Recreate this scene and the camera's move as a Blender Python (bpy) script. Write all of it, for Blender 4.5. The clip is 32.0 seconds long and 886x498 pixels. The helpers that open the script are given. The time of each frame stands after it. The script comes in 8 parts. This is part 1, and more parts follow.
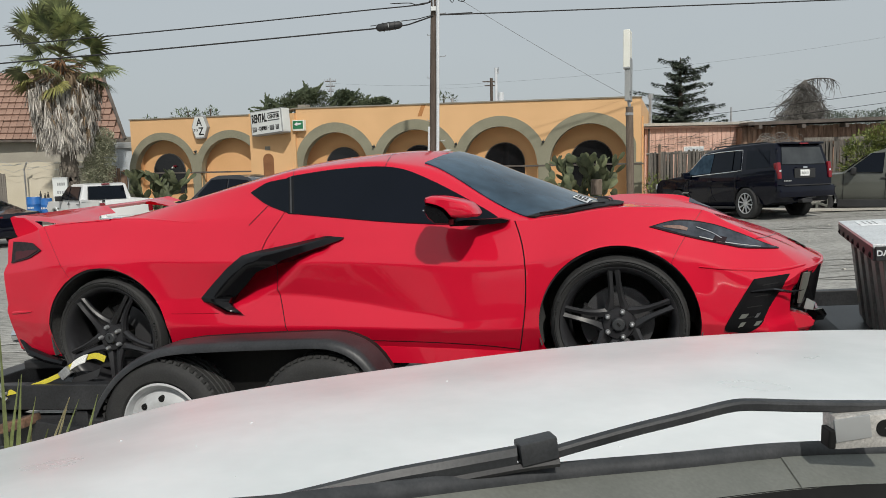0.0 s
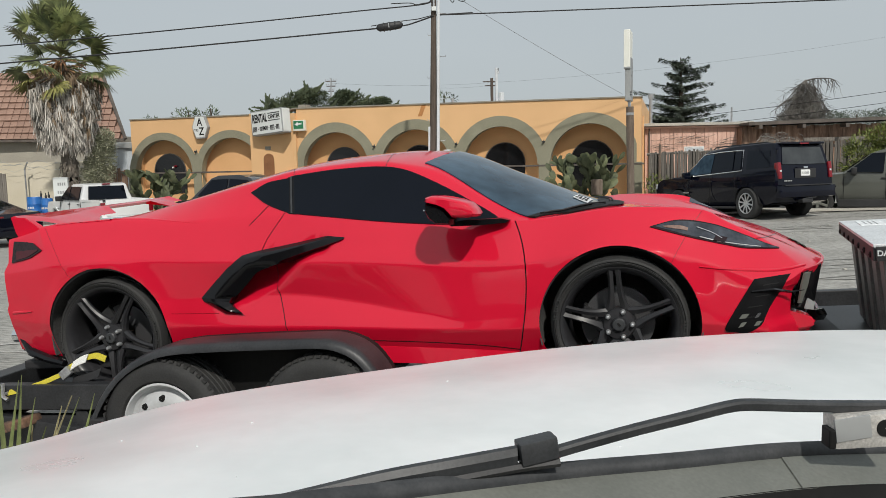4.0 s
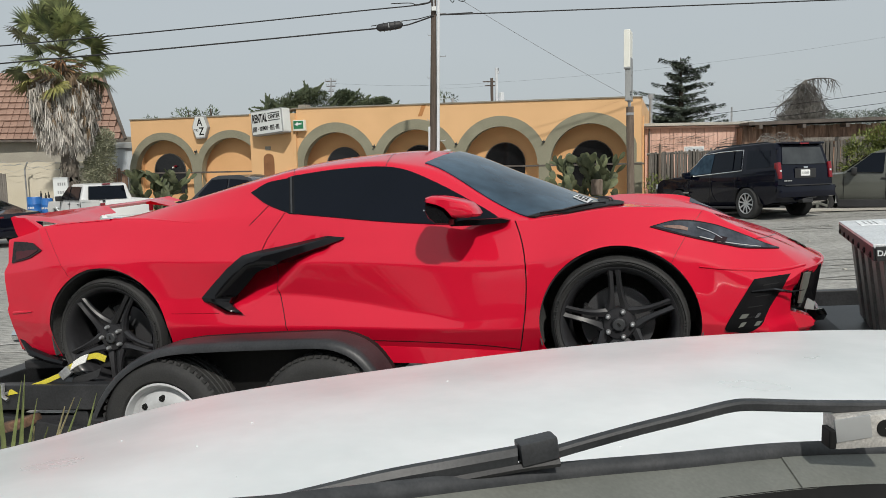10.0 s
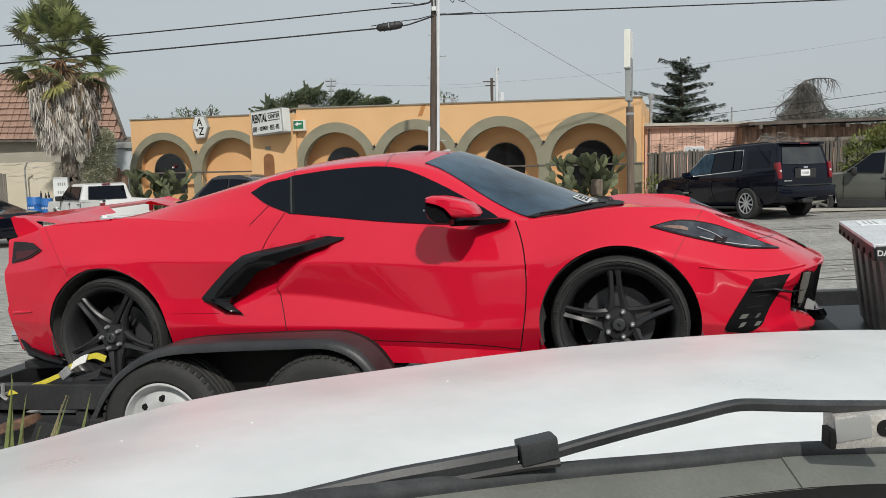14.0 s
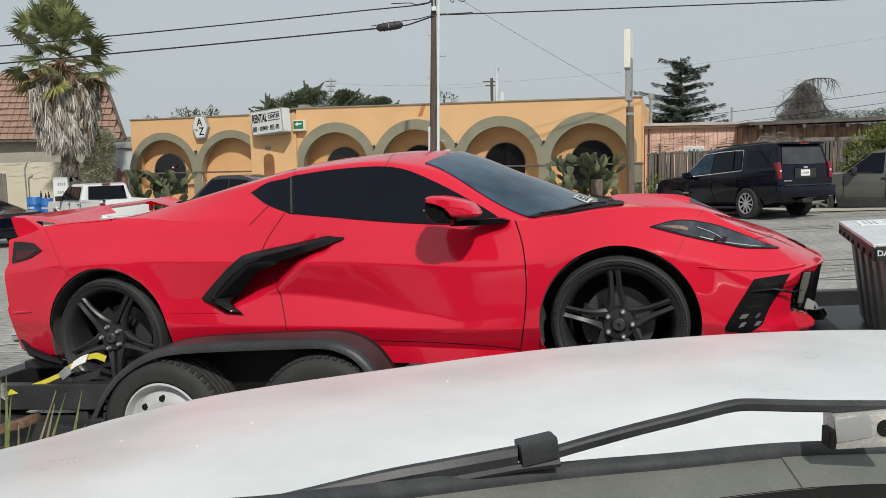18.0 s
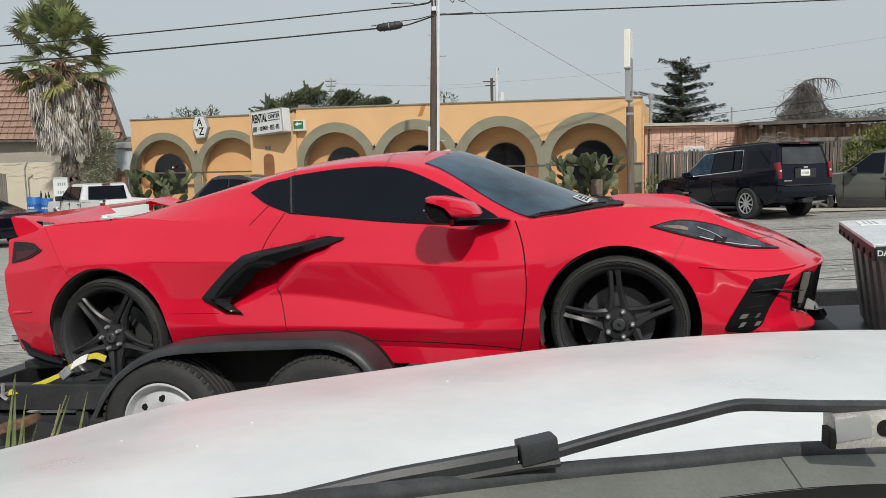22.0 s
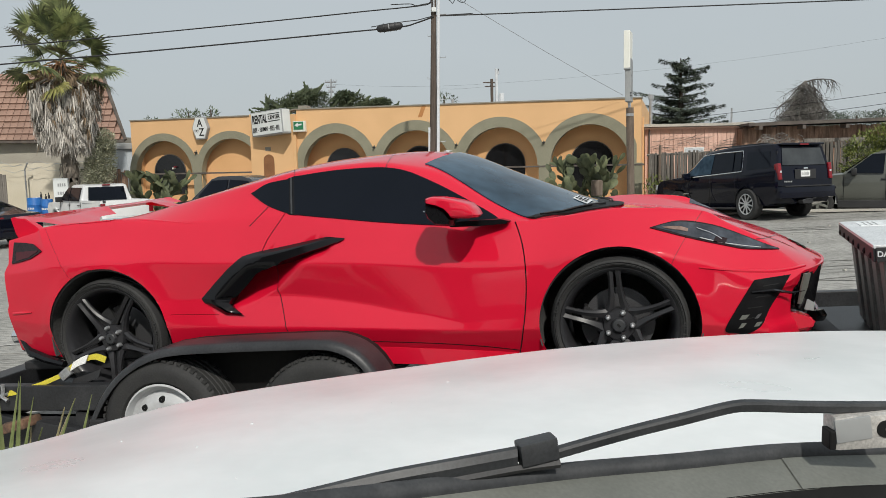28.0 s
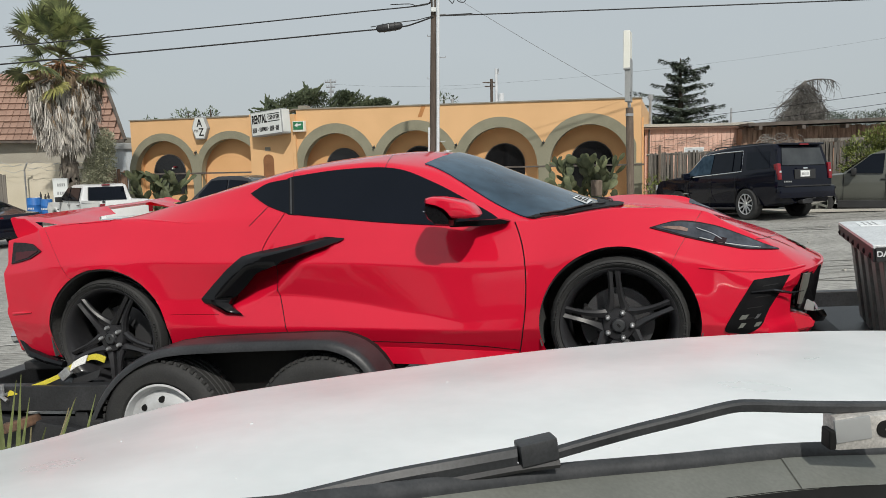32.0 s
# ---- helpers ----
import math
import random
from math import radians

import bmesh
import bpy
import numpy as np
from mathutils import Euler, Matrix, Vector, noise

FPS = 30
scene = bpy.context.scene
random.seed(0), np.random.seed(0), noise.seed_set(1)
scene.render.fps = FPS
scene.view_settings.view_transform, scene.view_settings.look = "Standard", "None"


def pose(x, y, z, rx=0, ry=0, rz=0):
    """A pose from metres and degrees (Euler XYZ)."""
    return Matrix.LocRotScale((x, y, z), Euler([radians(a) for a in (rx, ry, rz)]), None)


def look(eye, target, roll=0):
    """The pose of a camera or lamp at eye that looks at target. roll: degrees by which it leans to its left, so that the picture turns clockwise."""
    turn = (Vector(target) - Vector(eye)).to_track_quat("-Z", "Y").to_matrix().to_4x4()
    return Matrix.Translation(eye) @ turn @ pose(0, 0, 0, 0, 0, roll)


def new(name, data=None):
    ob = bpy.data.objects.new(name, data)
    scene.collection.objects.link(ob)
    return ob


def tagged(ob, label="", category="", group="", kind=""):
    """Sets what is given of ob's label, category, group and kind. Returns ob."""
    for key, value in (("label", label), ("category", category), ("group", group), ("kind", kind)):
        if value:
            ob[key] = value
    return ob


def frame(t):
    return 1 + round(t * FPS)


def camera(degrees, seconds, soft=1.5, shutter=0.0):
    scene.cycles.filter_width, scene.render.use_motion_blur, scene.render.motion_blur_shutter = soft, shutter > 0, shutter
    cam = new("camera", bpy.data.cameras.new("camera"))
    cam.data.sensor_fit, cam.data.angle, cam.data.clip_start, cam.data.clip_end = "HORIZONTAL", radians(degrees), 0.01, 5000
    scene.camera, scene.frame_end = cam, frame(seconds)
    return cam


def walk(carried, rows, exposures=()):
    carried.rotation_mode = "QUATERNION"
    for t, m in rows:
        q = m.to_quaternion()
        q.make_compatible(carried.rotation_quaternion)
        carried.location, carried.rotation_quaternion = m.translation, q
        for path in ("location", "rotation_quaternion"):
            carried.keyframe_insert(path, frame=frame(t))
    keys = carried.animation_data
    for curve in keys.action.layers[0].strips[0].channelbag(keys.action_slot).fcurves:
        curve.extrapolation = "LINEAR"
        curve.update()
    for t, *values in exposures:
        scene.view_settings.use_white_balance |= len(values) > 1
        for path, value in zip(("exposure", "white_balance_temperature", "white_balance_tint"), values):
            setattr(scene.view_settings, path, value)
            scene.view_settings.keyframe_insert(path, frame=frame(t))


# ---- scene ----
EYE_HEIGHT = 1.64
TILT = 6.47           # degrees below the horizon
PER_STEP = 0.0422     # one small step of the hand-held sway, in degrees
cam = camera(60, 32.0, soft=0.6)


def aim(right, down):
    """The camera's pose when the view has swayed by so many small steps to the right and down."""
    yaw, tilt = radians(right * PER_STEP), radians(TILT - down * PER_STEP)
    eye = Vector((0, 0, EYE_HEIGHT))
    way = Vector((-math.sin(yaw) * math.cos(tilt), math.cos(yaw) * math.cos(tilt), -math.sin(tilt)))
    return look(eye, eye + way * 10, -1.27)


SWAY = ((0, -0.7, 0), (0.6, 0, 0), (3.2, 0.2, 0), (5.5, -0.6, 0), (6, 0, 0), (10.5, 0, 0), (11, -0.8, 0), (11.6, 0, 0),
        (19, 0, 0), (19.5, -0.8, 0), (20, 0, 0), (20.6, -0.9, 0), (21.5, 0, 0), (22.5, 0, 0), (23, -2.7, 0), (23.5, -1, 0),
        (24, -2.2, 0), (24.3, 0, 0), (24.4, 11, 0), (24.5, 9.6, 0), (24.7, 8, 0), (25, 5.3, 0), (25.5, 6.2, 0.1),
        (27.5, 1.4, 1.2), (28, 0, 1.5), (30.8, 0, 1.5), (31.2, -0.6, 1.5), (32, -0.5, 1.5))
walk(cam, [(t, aim(right, down)) for t, right, down in SWAY], [(0, -0.04, 6420, 9), (3, 0.0, 6420, 9), (14, 0.02, 6420, 9), (24, 0.06, 6420, 9), (32, 0.04, 6420, 9)])
# ---- light: bright haze with a soft high sun behind the camera ----
SUN_FROM = Vector((0.15, -0.64, 0.64)).normalized()
world = bpy.data.worlds.new("hazy_sky")
scene.world = world
world.use_nodes = True
nt = world.node_tree
sky = nt.nodes.new("ShaderNodeTexSky")
sky.sky_type = "NISHITA"
sky.sun_disc = False
sky.sun_elevation = math.asin(SUN_FROM.z)
sky.sun_rotation = math.atan2(SUN_FROM.x, SUN_FROM.y)
sky.air_density, sky.dust_density, sky.ozone_density = 1.0, 4.0, 1.0
haze = nt.nodes.new("ShaderNodeMix")
haze.data_type = "RGBA"
haze.inputs[0].default_value = 0.86
clouds = nt.nodes.new("ShaderNodeTexNoise")
clouds.inputs["Scale"].default_value = 1.6
clouds.inputs["Detail"].default_value = 4
cloud_at = nt.nodes.new("ShaderNodeMapping")
cloud_at.inputs["Scale"].default_value = (1, 1, 3)
cloud_coord = nt.nodes.new("ShaderNodeTexCoord")
cloud_mix = nt.nodes.new("ShaderNodeMix")
cloud_mix.data_type = "RGBA"
cloud_mix.inputs[6].default_value = (5.02, 5.5, 5.72, 1)
cloud_mix.inputs[7].default_value = (5.78, 6.17, 6.32, 1)
back = nt.nodes["Background"]
back.inputs["Strength"].default_value = 0.095
nt.links.new(cloud_coord.outputs["Generated"], cloud_at.inputs["Vector"])
nt.links.new(cloud_at.outputs["Vector"], clouds.inputs["Vector"])
nt.links.new(clouds.outputs["Fac"], cloud_mix.inputs[0])
nt.links.new(sky.outputs["Color"], haze.inputs[6])
nt.links.new(cloud_mix.outputs[2], haze.inputs[7])
nt.links.new(haze.outputs[2], back.inputs["Color"])
sun = new("sun", bpy.data.lights.new("sun", "SUN"))
sun.data.energy, sun.data.angle, sun.data.color = 2.85, radians(1.2), (1.0, 0.95, 0.87)
sun.matrix_world = look(SUN_FROM * 50, (0, 0, 0))
# ---- materials ----
def mat(name, low, high=None, rough=0.6, metal=0.0, big=1.5, fine=40.0, bump=0.15, coat=0.0, spread=0.0, spec=0.5, grain=0.25,
        stretch=(1, 1, 1), depth=0.01, tint=None, ior=None, coat_ior=1.5):
    """A procedural surface: two colours mixed by a broad noise, a fine grain on top, relief, and worn gloss."""
    m = bpy.data.materials.new(name)
    m.use_nodes = True
    t = m.node_tree
    p = t.nodes["Principled BSDF"]
    high = high or tuple(min(1, c * 1.18 + 0.004) for c in low)
    coord = t.nodes.new("ShaderNodeTexCoord")
    size = t.nodes.new("ShaderNodeMapping")
    size.inputs["Scale"].default_value = stretch
    broad = t.nodes.new("ShaderNodeTexNoise")
    broad.inputs["Scale"].default_value, broad.inputs["Detail"].default_value = big, 6
    small = t.nodes.new("ShaderNodeTexNoise")
    small.inputs["Scale"].default_value, small.inputs["Detail"].default_value = fine, 4
    ramp = t.nodes.new("ShaderNodeMapRange")
    ramp.inputs[1].default_value, ramp.inputs[2].default_value = 0.3, 0.7
    mix = t.nodes.new("ShaderNodeMix")
    mix.data_type = "RGBA"
    mix.inputs[6].default_value, mix.inputs[7].default_value = (*low, 1), (*high, 1)
    shade = t.nodes.new("ShaderNodeHueSaturation")
    value = t.nodes.new("ShaderNodeMapRange")
    value.inputs[1].default_value, value.inputs[2].default_value = 0.25, 0.75
    value.inputs[3].default_value, value.inputs[4].default_value = 1 - grain, 1 + grain
    link = t.links.new
    link(coord.outputs["Object"], size.inputs["Vector"])
    link(size.outputs["Vector"], broad.inputs["Vector"])
    link(size.outputs["Vector"], small.inputs["Vector"])
    link(broad.outputs["Fac"], ramp.inputs[0])
    link(ramp.outputs[0], mix.inputs[0])
    link(small.outputs["Fac"], value.inputs[0])
    link(mix.outputs[2], shade.inputs["Color"])
    if spread:
        info = t.nodes.new("ShaderNodeObjectInfo")
        isle = t.nodes.new("ShaderNodeNewGeometry")
        both = t.nodes.new("ShaderNodeMath")
        both.operation = "ADD"
        part_value = t.nodes.new("ShaderNodeMapRange")
        part_value.inputs[1].default_value, part_value.inputs[2].default_value = 0.3, 1.7
        part_value.inputs[3].default_value, part_value.inputs[4].default_value = 1 - spread, 1 + spread
        times = t.nodes.new("ShaderNodeMath")
        times.operation = "MULTIPLY"
        link(info.outputs["Random"], both.inputs[0])
        link(isle.outputs["Random Per Island"], both.inputs[1])
        link(both.outputs[0], part_value.inputs[0])
        link(part_value.outputs[0], times.inputs[0])
        link(value.outputs[0], times.inputs[1])
        link(times.outputs[0], shade.inputs["Value"])
    else:
        link(value.outputs[0], shade.inputs["Value"])
    link(shade.outputs["Color"], p.inputs["Base Color"])
    wear = t.nodes.new("ShaderNodeMapRange")
    wear.inputs[3].default_value, wear.inputs[4].default_value = max(0.02, rough * 0.85), min(1, rough * 1.15)
    link(broad.outputs["Fac"], wear.inputs[0])
    link(wear.outputs[0], p.inputs["Roughness"])
    p.inputs["Metallic"].default_value = metal
    p.inputs["Coat Weight"].default_value = coat
    p.inputs["Coat IOR"].default_value = coat_ior
    p.inputs["Coat Roughness"].default_value = 0.03
    p.inputs["Specular IOR Level"].default_value = spec
    if ior:
        p.inputs["IOR"].default_value = ior
    if tint:
        p.inputs["Specular Tint"].default_value = (*tint, 1)
    if bump:
        relief = t.nodes.new("ShaderNodeBump")
        relief.inputs["Strength"].default_value, relief.inputs["Distance"].default_value = bump, depth
        link(small.outputs["Fac"], relief.inputs["Height"])
        link(relief.outputs["Normal"], p.inputs["Normal"])
    return m


RED_PAINT = mat("red_car_paint", (0.60, 0.006, 0.030), (0.64, 0.007, 0.034), rough=0.42, spec=0.06, coat=0.8, coat_ior=1.66, grain=0.02, bump=0, big=3, fine=900)
GLOSS_BLACK = mat("gloss_black_trim", (0.004, 0.004, 0.005), rough=0.10, spec=0.3, bump=0, grain=0.1)
TRIM_BLACK = mat("matt_black_plastic", (0.018, 0.018, 0.019), (0.032, 0.032, 0.034), rough=0.55, fine=300, bump=0.1, depth=0.001)
RUBBER = mat("tyre_rubber", (0.022, 0.022, 0.023), (0.036, 0.036, 0.035), rough=0.74, fine=120, bump=0.25, depth=0.002, big=9)
RIM_BLACK = mat("satin_black_rim", (0.021, 0.021, 0.023), (0.031, 0.031, 0.034), rough=0.34, spec=0.25, coat=0.15, bump=0, grain=0.1)
DISC_STEEL = mat("brake_disc_steel", (0.10, 0.10, 0.105), rough=0.45, metal=0.6, fine=200, bump=0.05)
CHROME = mat("chrome", (0.75, 0.76, 0.77), rough=0.12, metal=1.0, bump=0, grain=0.03)
TINT_GLASS = mat("tinted_glass", (0.003, 0.004, 0.006), (0.005, 0.006, 0.010), rough=0.04, spec=0.26, bump=0, grain=0.05, tint=(0.75, 0.85, 1.0))
# Blue tone and mottling paint mirrored sky and the view through the glass.
SHIELD_GLASS = mat("sky_mottled_glass", (0.016, 0.032, 0.050), (0.055, 0.092, 0.130), rough=0.05, spec=0.3, bump=0, grain=0.25, tint=(0.48, 0.72, 1.0), ior=1.29, big=2.2, fine=9)
LAMP_DARK = mat("smoked_lamp_lens", (0.014, 0.011, 0.012), (0.026, 0.015, 0.018), rough=0.08, spec=0.3, bump=0)
LAMP_RED = mat("red_lamp_lens", (0.19, 0.004, 0.010), rough=0.15, coat=0.3, bump=0)
LAMP_SMOKE = mat("smoked_red_lens", (0.05, 0.006, 0.010), (0.075, 0.010, 0.015), rough=0.1, spec=0.4, bump=0)
LAMP_CLEAR = mat("clear_lamp_lens", (0.45, 0.47, 0.48), (0.62, 0.63, 0.64), rough=0.12, coat=0.8, bump=0, big=14)
# The blue-grey tone paints the sky mirrored in the lens.
LAMP_LENS = mat("sky_toned_lamp_lens", (0.022, 0.027, 0.036), (0.075, 0.085, 0.105), rough=0.06, spec=0.5, bump=0, big=11)
AMBER = mat("amber_reflector", (0.15, 0.085, 0.065), (0.24, 0.15, 0.12), rough=0.2, coat=0.7, bump=0, big=30)
TRAILER_BLACK = mat("black_painted_steel", (0.016, 0.017, 0.019), (0.036, 0.037, 0.040), rough=0.45, big=5, fine=90, bump=0.12, depth=0.002, grain=0.35)
WHITE_RIM = mat("white_painted_steel", (0.47, 0.48, 0.49), (0.55, 0.56, 0.57), rough=0.4, big=4, grain=0.08)
STRAP_YELLOW = mat("yellow_webbing", (0.50, 0.42, 0.02), (0.62, 0.54, 0.06), rough=0.85, fine=260, bump=0.5, depth=0.002)
STRAP_WHITE = mat("white_webbing", (0.70, 0.70, 0.68), rough=0.85, fine=260, bump=0.5, depth=0.002)
STEEL = mat("galvanised_steel", (0.38, 0.39, 0.40), (0.52, 0.53, 0.54), rough=0.42, metal=0.7, big=7, fine=60)
ALUMINIUM = mat("weathered_aluminium", (0.66, 0.68, 0.69), (0.80, 0.82, 0.83), rough=0.4, metal=0.35, big=7, fine=120, bump=0.08, depth=0.001)
# Broad tone patches paint both dirt and the sky mirrored in the hood.
WHITE_HOOD = mat("weathered_sky_patched_white", (0.665, 0.695, 0.695), (0.81, 0.825, 0.825), rough=0.29, spec=0.5, big=3.2, fine=26, grain=0.025, bump=0.04, depth=0.002)
WIPER = mat("faded_black_wiper", (0.022, 0.024, 0.027), (0.045, 0.047, 0.05), rough=0.5, big=30, fine=260, bump=0.15, depth=0.001)
COWL_GREY = mat("faded_grey_cowl", (0.115, 0.12, 0.106), (0.165, 0.17, 0.152), rough=0.5, big=8, fine=200, bump=0.1, depth=0.001, grain=0.12)
ALLOY_RAW = mat("bare_cast_alloy", (0.40, 0.39, 0.37), (0.60, 0.58, 0.55), rough=0.5, metal=0.3, big=40, fine=300, bump=0.3, depth=0.002)
ASPHALT = mat("sun_bleached_asphalt", (0.245, 0.24, 0.22), (0.345, 0.337, 0.315), rough=0.92, big=0.35, fine=22, grain=0.72, bump=0.7, depth=0.015, stretch=(0.35, 2.4, 1))
CRACK = mat("dark_asphalt_crack", (0.105, 0.10, 0.09), (0.17, 0.165, 0.15), rough=0.95, big=4, fine=60)
PALE_PATCH = mat("pale_worn_asphalt", (0.38, 0.375, 0.35), (0.47, 0.46, 0.44), rough=0.95, big=4, fine=60)
CONCRETE = mat("kerb_concrete", (0.38, 0.36, 0.32), (0.50, 0.48, 0.43), rough=0.9, big=1.2, fine=30, bump=0.3)
ORANGE = mat("orange_stucco", (0.685, 0.420, 0.208), (0.765, 0.475, 0.243), rough=0.88, big=0.6, fine=30, grain=0.05, bump=0.12, depth=0.004)
ORANGE_DEEP = mat("deep_orange_stucco", (0.69, 0.39, 0.175), (0.76, 0.44, 0.21), rough=0.88, big=0.6, fine=30, grain=0.05, bump=0.12, depth=0.004)
OLIVE = mat("olive_grey_trim", (0.215, 0.205, 0.145), (0.275, 0.262, 0.19), rough=0.85, big=1.3, fine=30, grain=0.12, bump=0.25, depth=0.004)
DARK_GLASS = mat("dark_window_glass", (0.006, 0.006, 0.007), (0.012, 0.012, 0.013), rough=0.1, bump=0)
# The grey base paints the sky that the rear window mirrors.
REAR_GLASS = mat("sky_grey_rear_glass", (0.030, 0.034, 0.038), (0.060, 0.066, 0.070), rough=0.06, spec=0.4, bump=0, big=2, grain=0.04)
CAP_METAL = mat("parapet_flashing", (0.22, 0.20, 0.16), (0.30, 0.28, 0.23), rough=0.6)
SIGN_WHITE = mat("sign_face_white", (0.62, 0.64, 0.63), (0.72, 0.74, 0.73), rough=0.5, big=1.5, grain=0.03, bump=0)
SIGN_CREAM = mat("aged_cream_sign_face", (0.74, 0.74, 0.66), (0.82, 0.82, 0.76), rough=0.5, big=2, grain=0.03, bump=0)
SIGN_GREY = mat("sign_cabinet_grey", (0.28, 0.29, 0.29), (0.36, 0.37, 0.37), rough=0.5, big=3, grain=0.06, bump=0)
LETTER_BLACK = mat("letter_black", (0.008, 0.008, 0.008), rough=0.6, spec=0.2, bump=0)
SIGN_GREEN = mat("sign_green", (0.02, 0.16, 0.07), rough=0.5, bump=0)
CONDUIT = mat("galvanised_conduit", (0.62, 0.64, 0.66), (0.72, 0.74, 0.76), rough=0.45, metal=0.1)
POLE_WOOD = mat("weathered_pole_wood", (0.062, 0.046, 0.036), (0.12, 0.092, 0.075), rough=0.9, big=3, fine=30, bump=0.6, stretch=(6, 6, 0.5), grain=0.35)
POST_WOOD = mat("brown_post_wood", (0.11, 0.08, 0.06), (0.19, 0.15, 0.12), rough=0.9, big=3, fine=30, bump=0.6, stretch=(6, 6, 0.5), grain=0.35)
GREY_BOARD = mat("weathered_grey_board", (0.10, 0.09, 0.078), (0.21, 0.19, 0.168), rough=0.92, big=2.5, fine=30, bump=0.6, stretch=(8, 8, 0.6), spread=0.4, grain=0.35)
SHED_BOARD = mat("weathered_brown_board", (0.085, 0.046, 0.032), (0.36, 0.235, 0.165), rough=0.92, big=1.6, fine=30, bump=0.6, stretch=(4, 4, 0.7), spread=0.4, grain=0.35)
PINK_BOARD = mat("faded_pink_siding", (0.60, 0.385, 0.305), (0.69, 0.455, 0.37), rough=0.85, big=1.5, fine=24, stretch=(4, 4, 0.6), spread=0.08, bump=0.3)
DARK_FASCIA = mat("dark_fascia_wood", (0.075, 0.063, 0.055), (0.14, 0.12, 0.105), rough=0.85, big=3)
CABLE_GREY = mat("weathered_grey_cable", (0.16, 0.16, 0.165), rough=0.6, bump=0)
CABLE = mat("black_cable", (0.012, 0.012, 0.013), rough=0.6, bump=0)
TILE_TERRACOTTA = mat("faded_roof_tile", (0.25, 0.152, 0.115), (0.35, 0.225, 0.172), rough=0.85, big=2, fine=30, spread=0.14, bump=0.3, grain=0.15)
BEIGE_WALL = mat("beige_stucco", (0.34, 0.315, 0.265), (0.42, 0.395, 0.335), rough=0.9, big=0.7, fine=20, bump=0.3, grain=0.1)
# For the unseen wall; kept dark so the car reflects a dark band.
UNSEEN_WALL = mat("dark_reflected_stucco", (0.13, 0.115, 0.10), (0.18, 0.16, 0.14), rough=0.9, big=0.6, fine=18, bump=0.3, grain=0.12)
CREAM_WALL = mat("cream_block_wall", (0.56, 0.50, 0.38), (0.66, 0.60, 0.48), rough=0.9, big=0.7, fine=20, bump=0.3, grain=0.1)
BLUE_PLASTIC = mat("blue_drum_plastic", (0.02, 0.13, 0.42), (0.035, 0.18, 0.52), rough=0.45, big=3)
BLACK_PAINT = mat("black_car_paint", (0.003, 0.004, 0.010), (0.005, 0.006, 0.014), rough=0.10, coat=0.25, spec=0.2, bump=0, grain=0.05)
GREY_PAINT = mat("khaki_grey_car_paint", (0.085, 0.089, 0.076), (0.10, 0.104, 0.09), rough=0.3, coat=0.5, bump=0, grain=0.05)
WHITE_PAINT = mat("white_car_paint", (0.72, 0.73, 0.73), (0.78, 0.79, 0.79), rough=0.3, coat=0.7, bump=0, grain=0.04)
DARK_PAINT = mat("charcoal_car_paint", (0.018, 0.019, 0.022), (0.024, 0.025, 0.03), rough=0.25, coat=0.8, bump=0, grain=0.05)
SILVER_RIM = mat("silver_alloy", (0.50, 0.51, 0.52), (0.62, 0.63, 0.64), rough=0.3, metal=0.6, bump=0)
PLATE = mat("plate_white", (0.70, 0.71, 0.70), rough=0.5, bump=0)
PALM_GREEN = mat("palm_frond_green", (0.045, 0.068, 0.026), (0.24, 0.265, 0.10), rough=0.45, big=2.5, spread=0.6, grain=0.3)
PALM_YELLOW = mat("yellowing_frond", (0.23, 0.235, 0.06), (0.42, 0.385, 0.13), rough=0.7, spread=0.4)
PALM_DEAD = mat("dry_palm_thatch", (0.32, 0.285, 0.245), (0.70, 0.66, 0.60), rough=0.95, big=1.6, spread=0.6, stretch=(2, 2, 0.6), grain=0.3)
PALM_BROWN = mat("brown_palm_thatch", (0.10, 0.07, 0.045), (0.22, 0.16, 0.10), rough=0.95, big=1.6, spread=0.5, grain=0.3)
PALM_STALK = mat("rusty_leaf_stalk", (0.20, 0.10, 0.05), (0.34, 0.20, 0.10), rough=0.7, spread=0.4)
PALM_TRUNK = mat("palm_trunk_bark", (0.10, 0.082, 0.065), (0.22, 0.19, 0.155), rough=0.95, spread=0.3, bump=0.5)
CACTUS = mat("prickly_pear_pad", (0.040, 0.056, 0.026), (0.135, 0.146, 0.072), rough=0.7, big=4, spread=0.4, bump=0.3)
CYPRESS = mat("cypress_foliage", (0.065, 0.095, 0.050), (0.165, 0.20, 0.11), rough=0.85, big=1.2, spread=0.5)
FIR = mat("conifer_foliage", (0.066, 0.088, 0.066), (0.16, 0.19, 0.14), rough=0.85, big=1.0, spread=0.5)
LEAF = mat("bush_leaf", (0.055, 0.085, 0.018), (0.21, 0.225, 0.055), rough=0.6, big=3, spread=0.5)
OLIVE_LEAF = mat("dusty_shrub_leaf", (0.20, 0.21, 0.14), (0.34, 0.34, 0.24), rough=0.8, big=3, spread=0.4)
TWIG = mat("bare_grey_twig", (0.055, 0.051, 0.046), (0.15, 0.14, 0.128), rough=0.95, spread=0.45)
BARK = mat("dark_bark", (0.05, 0.04, 0.03), (0.10, 0.08, 0.065), rough=0.95, bump=0.5)
GRASS = mat("grass_blade", (0.10, 0.13, 0.045), (0.22, 0.25, 0.095), rough=0.6, big=5, spread=0.35)
GRASS_DRY = mat("dry_grass_blade", (0.38, 0.33, 0.17), (0.5, 0.45, 0.26), rough=0.8, big=5, spread=0.3)
